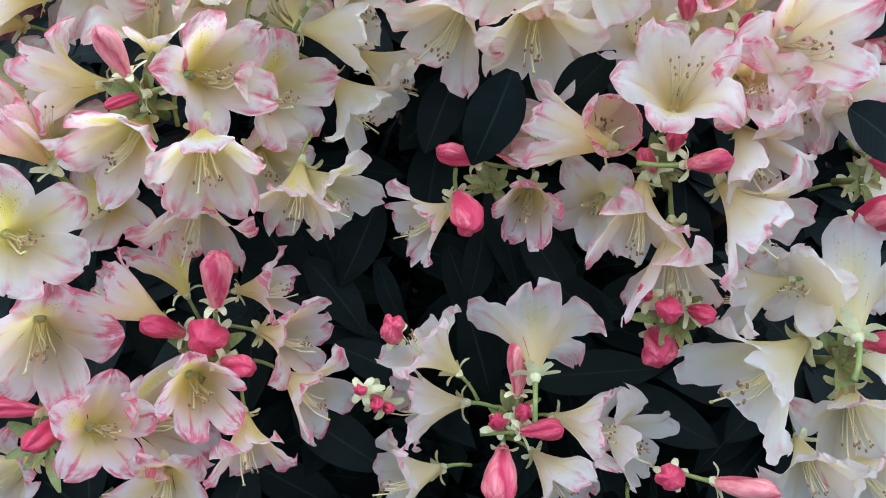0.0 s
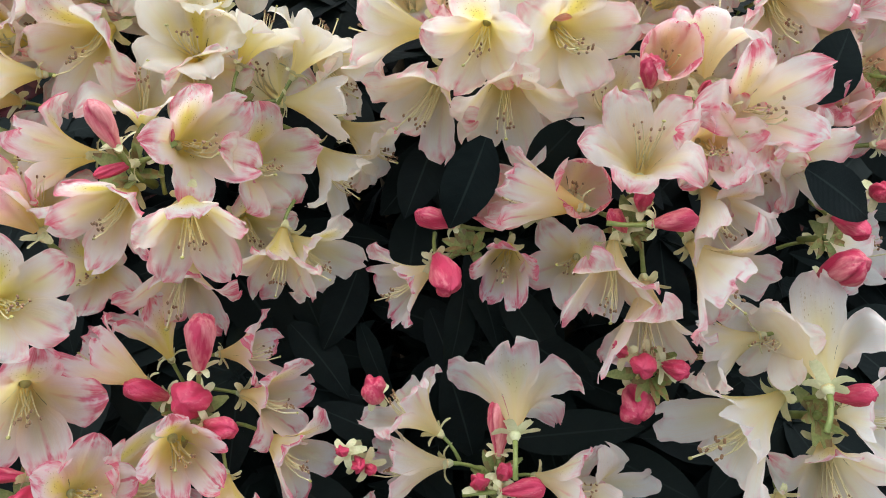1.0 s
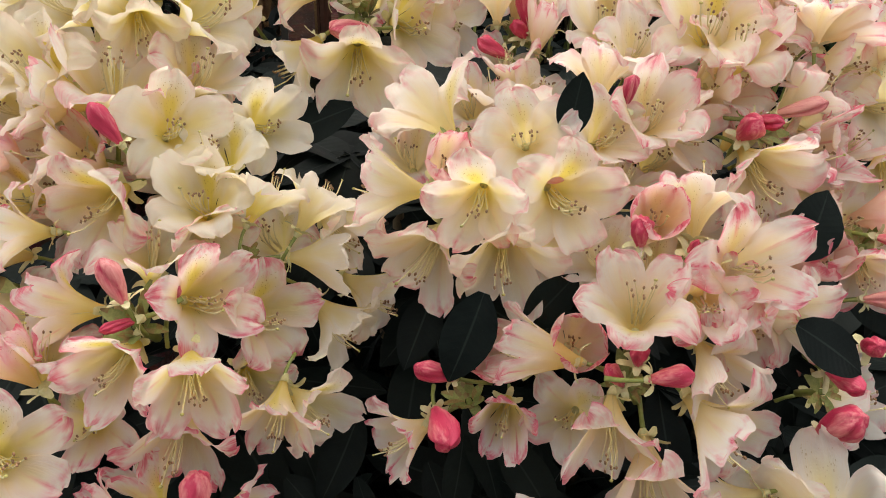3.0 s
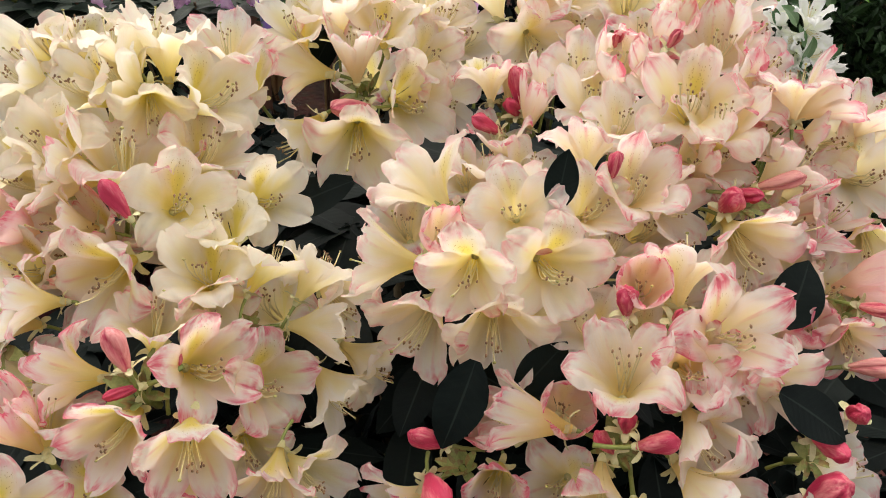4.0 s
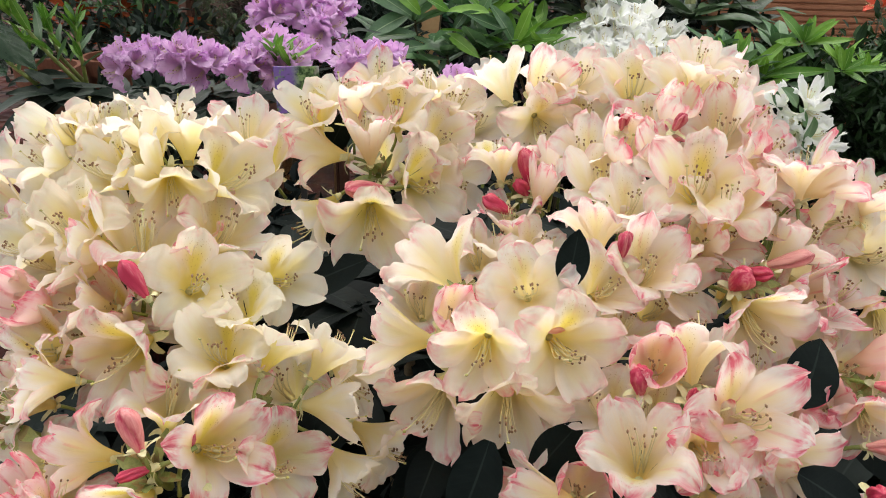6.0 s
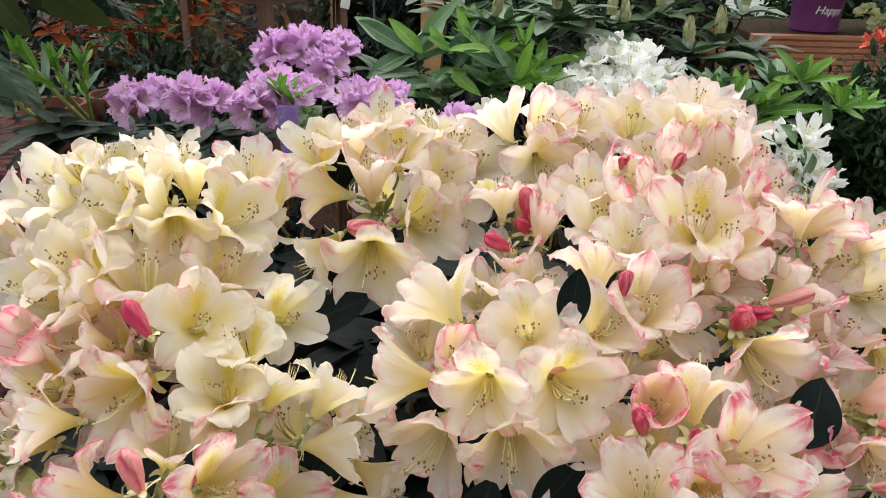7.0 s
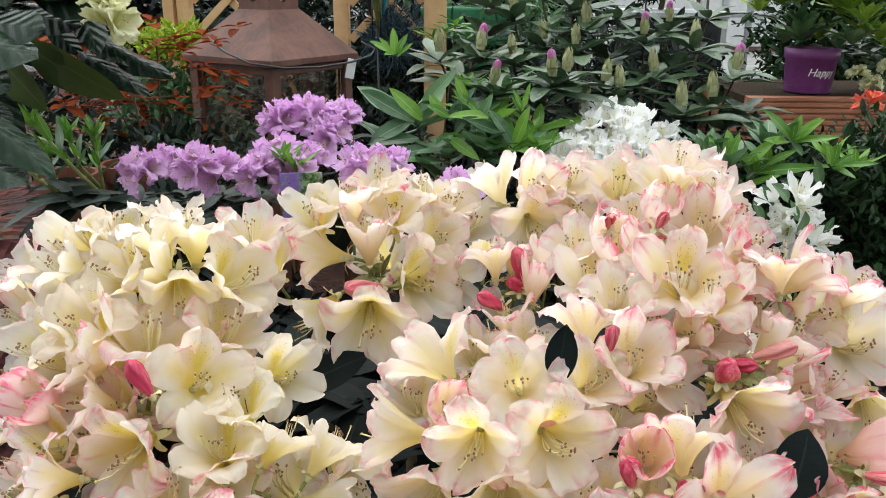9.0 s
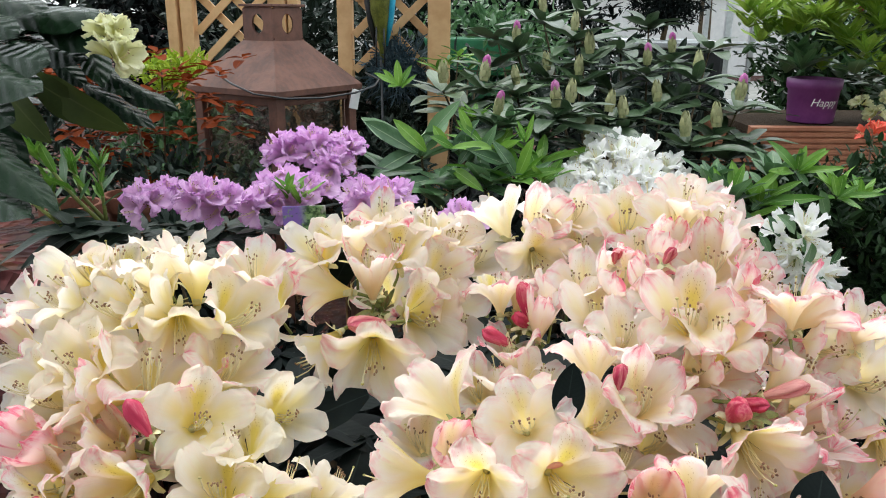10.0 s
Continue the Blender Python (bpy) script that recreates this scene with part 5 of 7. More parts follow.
budded((0.395, 1.727, 1.108), -1, 0.145)
budded((0.351, 1.599, 1.032), -1, 0.145)
budded((0.188, 1.368, 0.963), -1, 0.138)
budded((0.482, 1.847, 1.156), -1, 0.145)
budded((0.325, 1.853, 1.180), -1, 0.145)
budded((0.126, 1.784, 1.129), -1, 0.145)
budded((0.106, 1.611, 1.075), -1, 0.145)
budded((0.592, 1.729, 1.110), -1, 0.145)
budded((0.047, 1.483, 1.001), -1, 0.138)
budded((0.178, 1.428, 0.987), -1, 0.138)
truss(white, WHITE_FLOWERS, (0.279, 1.243, 0.927), .052, 4, .1, .15)
truss(white, WHITE_FLOWERS, (0.326, 1.239, 0.914), .052, 4, .1, .15)
truss(white, WHITE_FLOWERS, (0.236, 1.209, 0.886), .052, 4, .1, .15)
truss(white, WHITE_FLOWERS, (0.203, 1.205, 0.872), .052, 4, .1, .15)
truss(white, WHITE_FLOWERS, (0.287, 1.190, 0.890), .052, 4, .1, .15)
truss(white, WHITE_FLOWERS, (0.385, 1.252, 0.885), .052, 4, .1, .15)
truss(white, WHITE_FLOWERS, (0.253, 1.172, 0.866), .052, 4, .1, .15)
truss(white, WHITE_FLOWERS, (0.316, 1.174, 0.871), .052, 4, .1, .15)
truss(white, WHITE_FLOWERS, (0.213, 1.167, 0.849), .052, 4, .1, .15)
truss(white, WHITE_FLOWERS, (0.383, 1.203, 0.860), .052, 4, .1, .15)
truss(white, WHITE_FLOWERS, (0.285, 1.148, 0.854), .052, 4, .1, .15)
lone_flower(white, WHITE_FLOWERS, (0.202, 1.150, 0.899), 29, 61, 0.051)
lone_flower(white, WHITE_FLOWERS, (0.239, 1.140, 0.898), 38, 78, 0.044)
lone_flower(white, WHITE_FLOWERS, (0.279, 1.141, 0.901), 9, 60, 0.050)
lone_flower(white, WHITE_FLOWERS, (0.320, 1.150, 0.896), -30, 52, 0.048)
lone_flower(white, WHITE_FLOWERS, (0.354, 1.163, 0.901), -19, 69, 0.049)
lone_flower(white, WHITE_FLOWERS, (0.391, 1.182, 0.894), 23, 60, 0.044)
lone_flower(white, WHITE_FLOWERS, (0.222, 1.166, 0.915), -23, 71, 0.047)
lone_flower(white, WHITE_FLOWERS, (0.261, 1.166, 0.914), 48, 69, 0.046)
lone_flower(white, WHITE_FLOWERS, (0.299, 1.167, 0.918), -41, 53, 0.050)
lone_flower(white, WHITE_FLOWERS, (0.336, 1.167, 0.915), 6, 53, 0.045)
lone_flower(white, WHITE_FLOWERS, (0.251, 1.194, 0.939), -50, 58, 0.052)
lone_flower(white, WHITE_FLOWERS, (0.282, 1.197, 0.948), -29, 55, 0.047)
lone_flower(white, WHITE_FLOWERS, (0.307, 1.194, 0.936), -25, 79, 0.053)
lone_flower(white, WHITE_FLOWERS, (0.325, 1.190, 0.923), 30, 58, 0.046)
whorl(fresh_shrub, FRESH_LEAVES, (0.643, 1.193, 0.885), 9, 0.060, droop=-.8)
whorl(fresh_shrub, FRESH_LEAVES, (0.505, 1.146, 0.870), 9, 0.060, droop=-.8)
whorl(fresh_shrub, MID_LEAVES, (0.457, 1.136, 0.879), 10, 0.080, droop=-.8)
whorl(fresh_shrub, FRESH_LEAVES, (0.711, 1.237, 0.863), 9, 0.060, droop=-.8)
whorl(fresh_shrub, MID_LEAVES, (0.444, 1.192, 0.894), 10, 0.075, droop=-.8)
whorl(fresh_shrub, MID_LEAVES, (0.543, 1.196, 0.904), 10, 0.080, droop=-.8)
blade(left_shrub, BROAD_LEAVES, (-0.539, 0.896, 1.146), (-0.458, 0.848, 1.123), (0.000, -0.700, 0.720), 0.79)
blade(left_shrub, BROAD_LEAVES, (-0.519, 0.882, 1.099), (-0.415, 0.819, 1.094), (0.000, -0.760, 0.650), 0.86)
blade(left_shrub, BROAD_LEAVES, (-0.488, 0.946, 1.137), (-0.353, 0.889, 1.117), (-0.000, -0.590, 0.810), 0.61)
blade(left_shrub, BROAD_LEAVES, (-0.515, 0.947, 1.140), (-0.376, 0.901, 1.157), (0.000, -0.660, 0.750), 0.65)
blade(left_shrub, BROAD_LEAVES, (-0.461, 0.982, 1.150), (-0.376, 0.950, 1.147), (0.200, -0.580, 0.790), 0.65)
blade(left_shrub, BROAD_LEAVES, (-0.533, 0.857, 1.085), (-0.411, 0.792, 1.076), (0.000, -0.730, 0.690), 0.72)
blade(left_shrub, UNDER_LEAVES, (-0.528, 0.978, 1.070), (-0.403, 0.909, 1.012), (0.120, -0.960, -0.260), 0.65)
blade(left_shrub, UNDER_LEAVES, (-0.506, 0.976, 1.063), (-0.384, 0.888, 1.013), (-0.210, -0.960, -0.170), 0.65)
blade(left_shrub, BROAD_LEAVES, (-0.448, 0.974, 1.057), (-0.342, 0.912, 1.022), (0.100, -0.590, 0.800), 0.50)
blade(left_shrub, BROAD_LEAVES, (-0.419, 0.979, 1.071), (-0.313, 0.916, 1.034), (0.100, -0.470, 0.880), 0.43)
blade(left_shrub, BROAD_LEAVES, (-0.447, 1.003, 1.083), (-0.371, 0.942, 1.053), (0.100, -0.590, 0.800), 0.65)
blade(left_shrub, BROAD_LEAVES, (-0.513, 0.815, 1.015), (-0.385, 0.738, 0.964), (0.200, -0.580, 0.790), 0.50)
blade(left_shrub, BROAD_LEAVES, (-0.512, 0.799, 0.961), (-0.411, 0.734, 0.952), (0.110, -0.650, 0.750), 0.65)
blade(left_shrub, BROAD_LEAVES, (-0.565, 0.909, 1.120), (-0.460, 0.827, 1.054), (0.110, -0.810, 0.580), 0.79)
blade(left_shrub, BROAD_LEAVES, (-0.449, 0.993, 1.119), (-0.400, 0.916, 1.069), (0.220, -0.850, 0.480), 0.65)
blade(left_shrub, UNDER_LEAVES, (-0.557, 0.973, 1.056), (-0.479, 0.905, 1.001), (0.010, -1.000, -0.030), 0.86)
blade(left_shrub, BROAD_LEAVES, (-0.552, 0.921, 1.159), (-0.441, 0.881, 1.162), (-0.000, -0.590, 0.810), 0.79)
blade(left_shrub, BROAD_LEAVES, (-0.502, 1.005, 1.090), (-0.448, 0.974, 1.057), (0.000, -0.820, 0.580), 0.72)
blade(left_shrub, BROAD_LEAVES, (-0.559, 0.945, 1.030), (-0.499, 0.887, 0.942), (0.290, -0.720, 0.630), 0.65)
blade(left_shrub, BROAD_LEAVES, (-0.503, 0.968, 1.106), (-0.425, 0.933, 1.091), (0.000, -0.660, 0.750), 0.86)
blade(left_shrub, BROAD_LEAVES, (-0.558, 0.868, 1.052), (-0.458, 0.810, 1.031), (0.000, -0.700, 0.720), 0.86)
blade(left_shrub, BROAD_LEAVES, (-0.530, 0.877, 1.012), (-0.479, 0.849, 0.990), (0.210, -0.640, 0.740), 0.79)
blade(left_shrub, BROAD_LEAVES, (-0.478, 1.010, 1.174), (-0.405, 0.994, 1.188), (0.000, -0.700, 0.720), 0.72)
blade(left_shrub, BROAD_LEAVES, (-0.592, 0.958, 1.179), (-0.486, 0.931, 1.191), (0.000, -0.700, 0.720), 0.72)
whorl(left_shrub, BROAD_LEAVES, (-0.564, 1.044, 1.117), 7, 0.100, droop=.2)
whorl(left_shrub, BROAD_LEAVES, (-0.526, 1.080, 1.131), 7, 0.100, droop=.2)
whorl(left_shrub, BROAD_LEAVES, (-0.601, 1.024, 1.051), 7, 0.100, droop=.2)
shoot(left_sprigs, (-0.483, 1.056, 0.846), (-0.573, 1.067, 0.952), 0.050, 9)
shoot(left_sprigs, (-0.487, 1.075, 0.837), (-0.494, 1.083, 0.933), 0.042, 10)
shoot(left_sprigs, (-0.500, 1.097, 0.844), (-0.543, 1.102, 0.929), 0.042, 7)
shoot(left_sprigs, (-0.535, 1.037, 0.851), (-0.601, 1.034, 0.913), 0.045, 8)
shoot(left_sprigs, (-0.563, 1.075, 0.840), (-0.562, 1.073, 0.901), 0.045, 8)
blade(left_sprigs, GREY_LEAVES, (-0.469, 1.019, 0.860), (-0.541, 0.975, 0.819), (0.100, -0.470, 0.880))
blade(left_sprigs, GREY_LEAVES, (-0.470, 1.037, 0.851), (-0.532, 1.002, 0.840), (0.100, -0.470, 0.880))
blade(left_sprigs, GREY_LEAVES, (-0.475, 1.066, 0.843), (-0.584, 1.036, 0.850), (0.100, -0.470, 0.880))
blade(left_sprigs, GREY_LEAVES, (-0.477, 1.019, 0.860), (-0.580, 0.976, 0.823), (0.100, -0.470, 0.880))
blade(left_sprigs, GREY_LEAVES, (-0.405, 0.999, 0.862), (-0.484, 0.958, 0.833), (0.100, -0.470, 0.880))
blade(left_sprigs, GREY_LEAVES, (-0.513, 1.080, 0.857), (-0.581, 1.052, 0.867), (0.100, -0.470, 0.880))
blade(laurel, MID_LEAVES, (-0.027, 1.161, 0.939), (-0.107, 1.145, 0.992), (.05, -.65, .75), 0.80)
blade(laurel, MID_LEAVES, (-0.031, 1.162, 0.942), (-0.092, 1.115, 0.927), (.05, -.65, .75), 0.95)
blade(laurel, MID_LEAVES, (-0.020, 1.154, 0.915), (-0.097, 1.133, 0.917), (.05, -.65, .75), 0.80)
blade(laurel, MID_LEAVES, (-0.019, 1.166, 0.956), (0.033, 1.155, 1.022), (.05, -.65, .75), 0.75)
blade(laurel, MID_LEAVES, (-0.024, 1.164, 0.947), (0.014, 1.189, 0.994), (.05, -.65, .75), 0.70)
blade(laurel, MID_LEAVES, (0.025, 1.162, 0.943), (0.069, 1.147, 0.993), (.05, -.65, .75), 0.95)
blade(laurel, MID_LEAVES, (0.036, 1.156, 0.923), (0.062, 1.158, 0.961), (.05, -.65, .75), 0.90)
blade(laurel, MID_LEAVES, (0.066, 1.159, 0.929), (0.092, 1.155, 0.985), (.05, -.65, .75), 0.75)
blade(laurel, MID_LEAVES, (0.107, 1.157, 0.923), (0.047, 1.138, 0.966), (.05, -.65, .75), 0.75)
blade(laurel, MID_LEAVES, (0.119, 1.156, 0.920), (0.045, 1.114, 0.956), (.05, -.65, .75), 0.60)
blade(laurel, MID_LEAVES, (0.126, 1.152, 0.906), (0.093, 1.129, 0.967), (.05, -.65, .75), 0.85)
blade(laurel, MID_LEAVES, (0.136, 1.151, 0.901), (0.181, 1.149, 0.929), (.05, -.65, .75), 0.80)
blade(laurel, MID_LEAVES, (0.089, 1.154, 0.915), (0.057, 1.148, 0.928), (.05, -.65, .75), 0.90)
blade(laurel, MID_LEAVES, (0.116, 1.150, 0.898), (0.065, 1.113, 0.917), (.05, -.65, .75), 0.90)
blade(laurel, MID_LEAVES, (0.031, 1.156, 0.922), (0.005, 1.112, 0.913), (.05, -.65, .75), 0.90)
blade(laurel, MID_LEAVES, (-0.009, 1.149, 0.900), (-0.059, 1.107, 0.898), (.05, -.65, .75), 0.90)
blade(laurel, MID_LEAVES, (0.052, 1.147, 0.891), (0.017, 1.115, 0.923), (.05, -.65, .75), 0.80)
blade(laurel, MID_LEAVES, (-0.001, 1.154, 0.915), (0.043, 1.110, 0.907), (.05, -.65, .75), 0.90)
blade(laurel, MID_LEAVES, (0.079, 1.147, 0.891), (0.115, 1.105, 0.888), (.05, -.65, .75), 0.80)
blade(laurel, MID_LEAVES, (-0.062, 1.154, 0.915), (-0.022, 1.136, 0.892), (.05, -.65, .75), 0.80)
blade(laurel, FRESH_LEAVES, (-0.014, 1.142, 0.946), (-0.061, 1.126, 0.996), (-.05, -.70, .70), 1.25)
blade(laurel, FRESH_LEAVES, (0.018, 1.144, 0.951), (-0.004, 1.144, 0.985), (-.05, -.70, .70), 1.60)
blade(laurel, FRESH_LEAVES, (0.027, 1.144, 0.951), (-0.007, 1.120, 0.975), (-.05, -.70, .70), 1.40)
blade(laurel, FRESH_LEAVES, (0.070, 1.147, 0.960), (0.032, 1.147, 0.994), (-.05, -.70, .70), 1.10)
blade(laurel, FRESH_LEAVES, (0.126, 1.133, 0.910), (0.149, 1.109, 0.971), (-.05, -.70, .70), 1.15)
blade(laurel, FRESH_LEAVES, (0.131, 1.132, 0.909), (0.186, 1.108, 0.931), (-.05, -.70, .70), 0.90)
blade(laurel, FRESH_LEAVES, (0.138, 1.148, 0.962), (0.126, 1.147, 0.994), (-.05, -.70, .70), 0.90)
blade(laurel, FRESH_LEAVES, (0.138, 1.148, 0.960), (0.151, 1.150, 1.002), (-.05, -.70, .70), 0.80)
blade(laurel, FRESH_LEAVES, (0.134, 1.148, 0.960), (0.123, 1.145, 0.985), (-.05, -.70, .70), 0.80)
blade(laurel, FRESH_LEAVES, (0.026, 1.135, 0.920), (0.068, 1.088, 0.904), (-.05, -.70, .70), 1.10)
blade(laurel, FRESH_LEAVES, (-0.022, 1.144, 0.951), (-0.047, 1.141, 0.978), (-.05, -.70, .70), 1.20)
blade(laurel, FRESH_LEAVES, (0.086, 1.145, 0.951), (0.030, 1.107, 0.967), (-.05, -.70, .70), 1.10)
blade(laurel, FRESH_LEAVES, (0.055, 1.150, 0.969), (0.035, 1.152, 1.012), (-.05, -.70, .70), 1.20)
blade(laurel, FRESH_LEAVES, (0.164, 1.131, 0.906), (0.194, 1.107, 0.927), (-.05, -.70, .70), 1.10)
blade(laurel, FRESH_LEAVES, (-0.057, 1.171, 1.041), (-0.059, 1.172, 1.080), (-.05, -.70, .70), 1.30)
blade(laurel, FRESH_LEAVES, (-0.057, 1.171, 1.041), (-0.090, 1.146, 1.063), (-.05, -.70, .70), 1.10)
blade(laurel, FRESH_LEAVES, (-0.055, 1.171, 1.041), (-0.039, 1.170, 1.073), (-.05, -.70, .70), 1.20)
blade(laurel, FRESH_LEAVES, (-0.062, 1.171, 1.043), (-0.079, 1.168, 1.067), (-.05, -.70, .70), 1.20)
blade(laurel, FRESH_LEAVES, (-0.053, 1.170, 1.038), (-0.031, 1.167, 1.060), (-.05, -.70, .70), 1.00)
blade(laurel, FRESH_LEAVES, (-0.059, 1.171, 1.041), (-0.068, 1.131, 1.046), (-.05, -.70, .70), 1.20)
blade(fresh_shrub, FRESH_LEAVES, (0.465, 1.146, 0.877), (0.463, 1.152, 0.934), (-.05, -.72, .68), 1.50)
blade(fresh_shrub, FRESH_LEAVES, (0.450, 1.145, 0.875), (0.435, 1.149, 0.924), (-.05, -.72, .68), 1.10)
blade(fresh_shrub, FRESH_LEAVES, (0.444, 1.145, 0.875), (0.406, 1.145, 0.911), (-.05, -.72, .68), 1.10)
blade(fresh_shrub, FRESH_LEAVES, (0.432, 1.145, 0.877), (0.423, 1.146, 0.912), (-.05, -.72, .68), 1.00)
blade(fresh_shrub, FRESH_LEAVES, (0.457, 1.145, 0.875), (0.480, 1.151, 0.930), (-.05, -.72, .68), 0.90)
blade(fresh_shrub, FRESH_LEAVES, (0.560, 1.159, 0.918), (0.517, 1.143, 0.970), (-.05, -.72, .68), 1.10)
blade(fresh_shrub, FRESH_LEAVES, (0.556, 1.159, 0.920), (0.538, 1.160, 0.958), (-.05, -.72, .68), 1.20)
blade(fresh_shrub, FRESH_LEAVES, (0.562, 1.159, 0.920), (0.566, 1.159, 0.954), (-.05, -.72, .68), 1.20)
blade(fresh_shrub, FRESH_LEAVES, (0.563, 1.159, 0.920), (0.574, 1.160, 0.957), (-.05, -.72, .68), 1.20)
blade(fresh_shrub, FRESH_LEAVES, (0.565, 1.159, 0.920), (0.604, 1.160, 0.956), (-.05, -.72, .68), 1.00)
blade(fresh_shrub, FRESH_LEAVES, (0.567, 1.159, 0.918), (0.594, 1.128, 0.954), (-.05, -.72, .68), 0.90)
blade(fresh_shrub, FRESH_LEAVES, (0.563, 1.158, 0.917), (0.573, 1.123, 0.939), (-.05, -.72, .68), 1.10)
blade(fresh_shrub, FRESH_LEAVES, (0.566, 1.158, 0.915), (0.617, 1.122, 0.934), (-.05, -.72, .68), 0.80)
blade(fresh_shrub, FRESH_LEAVES, (0.557, 1.158, 0.915), (0.506, 1.119, 0.927), (-.05, -.72, .68), 0.90)
blade(fresh_shrub, FRESH_LEAVES, (0.481, 1.145, 0.876), (0.533, 1.130, 0.927), (-.05, -.72, .68), 0.90)
blade(fresh_shrub, FRESH_LEAVES, (0.483, 1.145, 0.876), (0.502, 1.144, 0.906), (-.05, -.72, .68), 1.00)
blade(fresh_shrub, FRESH_LEAVES, (0.518, 1.147, 0.879), (0.554, 1.125, 0.911), (-.05, -.72, .68), 0.90)
blade(fresh_shrub, FRESH_LEAVES, (0.523, 1.147, 0.881), (0.524, 1.147, 0.915), (-.05, -.72, .68), 1.60)
blade(fresh_shrub, FRESH_LEAVES, (0.501, 1.143, 0.867), (0.578, 1.100, 0.896), (-.05, -.72, .68), 0.75)
blade(fresh_shrub, FRESH_LEAVES, (0.489, 1.138, 0.850), (0.529, 1.103, 0.872), (-.05, -.72, .68), 0.90)
blade(fresh_shrub, FRESH_LEAVES, (0.501, 1.145, 0.876), (0.479, 1.141, 0.896), (-.05, -.72, .68), 1.10)
blade(fresh_shrub, FRESH_LEAVES, (0.625, 1.148, 0.880), (0.615, 1.148, 0.917), (-.05, -.72, .68), 1.30)
blade(fresh_shrub, FRESH_LEAVES, (0.627, 1.148, 0.880), (0.632, 1.148, 0.914), (-.05, -.72, .68), 1.30)
blade(fresh_shrub, FRESH_LEAVES, (0.629, 1.148, 0.880), (0.655, 1.144, 0.901), (-.05, -.72, .68), 1.10)
blade(fresh_shrub, FRESH_LEAVES, (0.631, 1.147, 0.879), (0.677, 1.111, 0.896), (-.05, -.72, .68), 0.75)
blade(fresh_shrub, FRESH_LEAVES, (0.627, 1.147, 0.877), (0.638, 1.095, 0.877), (-.05, -.72, .68), 0.90)
blade(fresh_shrub, FRESH_LEAVES, (0.625, 1.147, 0.877), (0.626, 1.098, 0.890), (-.05, -.72, .68), 1.00)
blade(fresh_shrub, FRESH_LEAVES, (0.622, 1.147, 0.878), (0.597, 1.138, 0.885), (-.05, -.72, .68), 1.10)
blade(fresh_shrub, MID_LEAVES, (0.492, 1.140, 0.859), (0.521, 1.139, 0.888), (0, -.75, .66), 1.00)
blade(fresh_shrub, MID_LEAVES, (0.536, 1.144, 0.869), (0.549, 1.142, 0.897), (0, -.75, .66), 1.10)
blade(fresh_shrub, MID_LEAVES, (0.545, 1.141, 0.859), (0.570, 1.098, 0.856), (0, -.75, .66), 0.90)
blade(fresh_shrub, MID_LEAVES, (0.466, 1.142, 0.864), (0.477, 1.096, 0.852), (0, -.75, .66), 0.90)
blade(fresh_shrub, MID_LEAVES, (0.608, 1.138, 0.850), (0.585, 1.121, 0.897), (0, -.75, .66), 1.10)
blade(fresh_shrub, MID_LEAVES, (0.509, 1.151, 0.894), (0.495, 1.169, 0.918), (0, -.75, .66), 1.00)
blade(fresh_shrub, MID_LEAVES, (0.579, 1.152, 0.895), (0.566, 1.169, 0.918), (0, -.75, .66), 1.00)
lone_flower(white_small, STAR_FLOWERS, (0.479, 1.018, 0.868), -67, 49, 0.053)
lone_flower(white_small, STAR_FLOWERS, (0.523, 1.020, 0.876), -16, 73, 0.054)
lone_flower(white_small, STAR_FLOWERS, (0.533, 1.012, 0.849), 18, 2, 0.053)
lone_flower(white_small, STAR_FLOWERS, (0.495, 1.009, 0.840), -77, -15, 0.050)
lone_flower(white_small, STAR_FLOWERS, (0.503, 1.001, 0.814), -38, -16, 0.054)
lone_flower(white_small, STAR_FLOWERS, (0.543, 1.005, 0.825), 14, 30, 0.055)
lone_flower(white_small, STAR_FLOWERS, (0.560, 0.999, 0.804), 33, 7, 0.051)
lone_flower(white_small, STAR_FLOWERS, (0.543, 0.992, 0.782), 1, -30, 0.054)
lone_flower(white_small, STAR_FLOWERS, (0.518, 0.995, 0.791), -27, -33, 0.050)
lone_flower(white_small, STAR_FLOWERS, (0.486, 1.005, 0.827), -80, 11, 0.047)
blade(white_small, MID_LEAVES, (0.520, 1.001, 0.814), (0.520, 0.970, 0.848), (.1, -.8, .6), 1.20)
blade(white_small, MID_LEAVES, (0.506, 1.015, 0.858), (0.479, 0.983, 0.892), (.1, -.8, .6), 1.00)
blade(white_small, MID_LEAVES, (0.521, 1.007, 0.831), (0.508, 1.005, 0.862), (.1, -.8, .6), 0.90)
blade(white_small, MID_LEAVES, (0.471, 1.005, 0.827), (0.456, 1.005, 0.862), (.1, -.8, .6), 1.00)
blade(white_small, MID_LEAVES, (0.530, 0.995, 0.791), (0.513, 0.992, 0.817), (.1, -.8, .6), 1.00)
blade(white_small, MID_LEAVES, (0.557, 1.002, 0.814), (0.567, 0.999, 0.840), (.1, -.8, .6), 0.90)
blade(white_small, MID_LEAVES, (0.485, 1.013, 0.852), (0.465, 1.012, 0.884), (.1, -.8, .6), 0.90)
blade(white_small, MID_LEAVES, (0.533, 0.999, 0.807), (0.552, 0.981, 0.780), (.1, -.8, .6), 0.90)
truss(left_shrub, BUTTER_FLOWERS, (-0.372, 0.892, 1.116), .038, 5, .1, .6, stem=False)
truss(left_shrub, BUTTER_FLOWERS, (-0.363, 0.874, 1.092), .038, 5, .1, .6, stem=False)
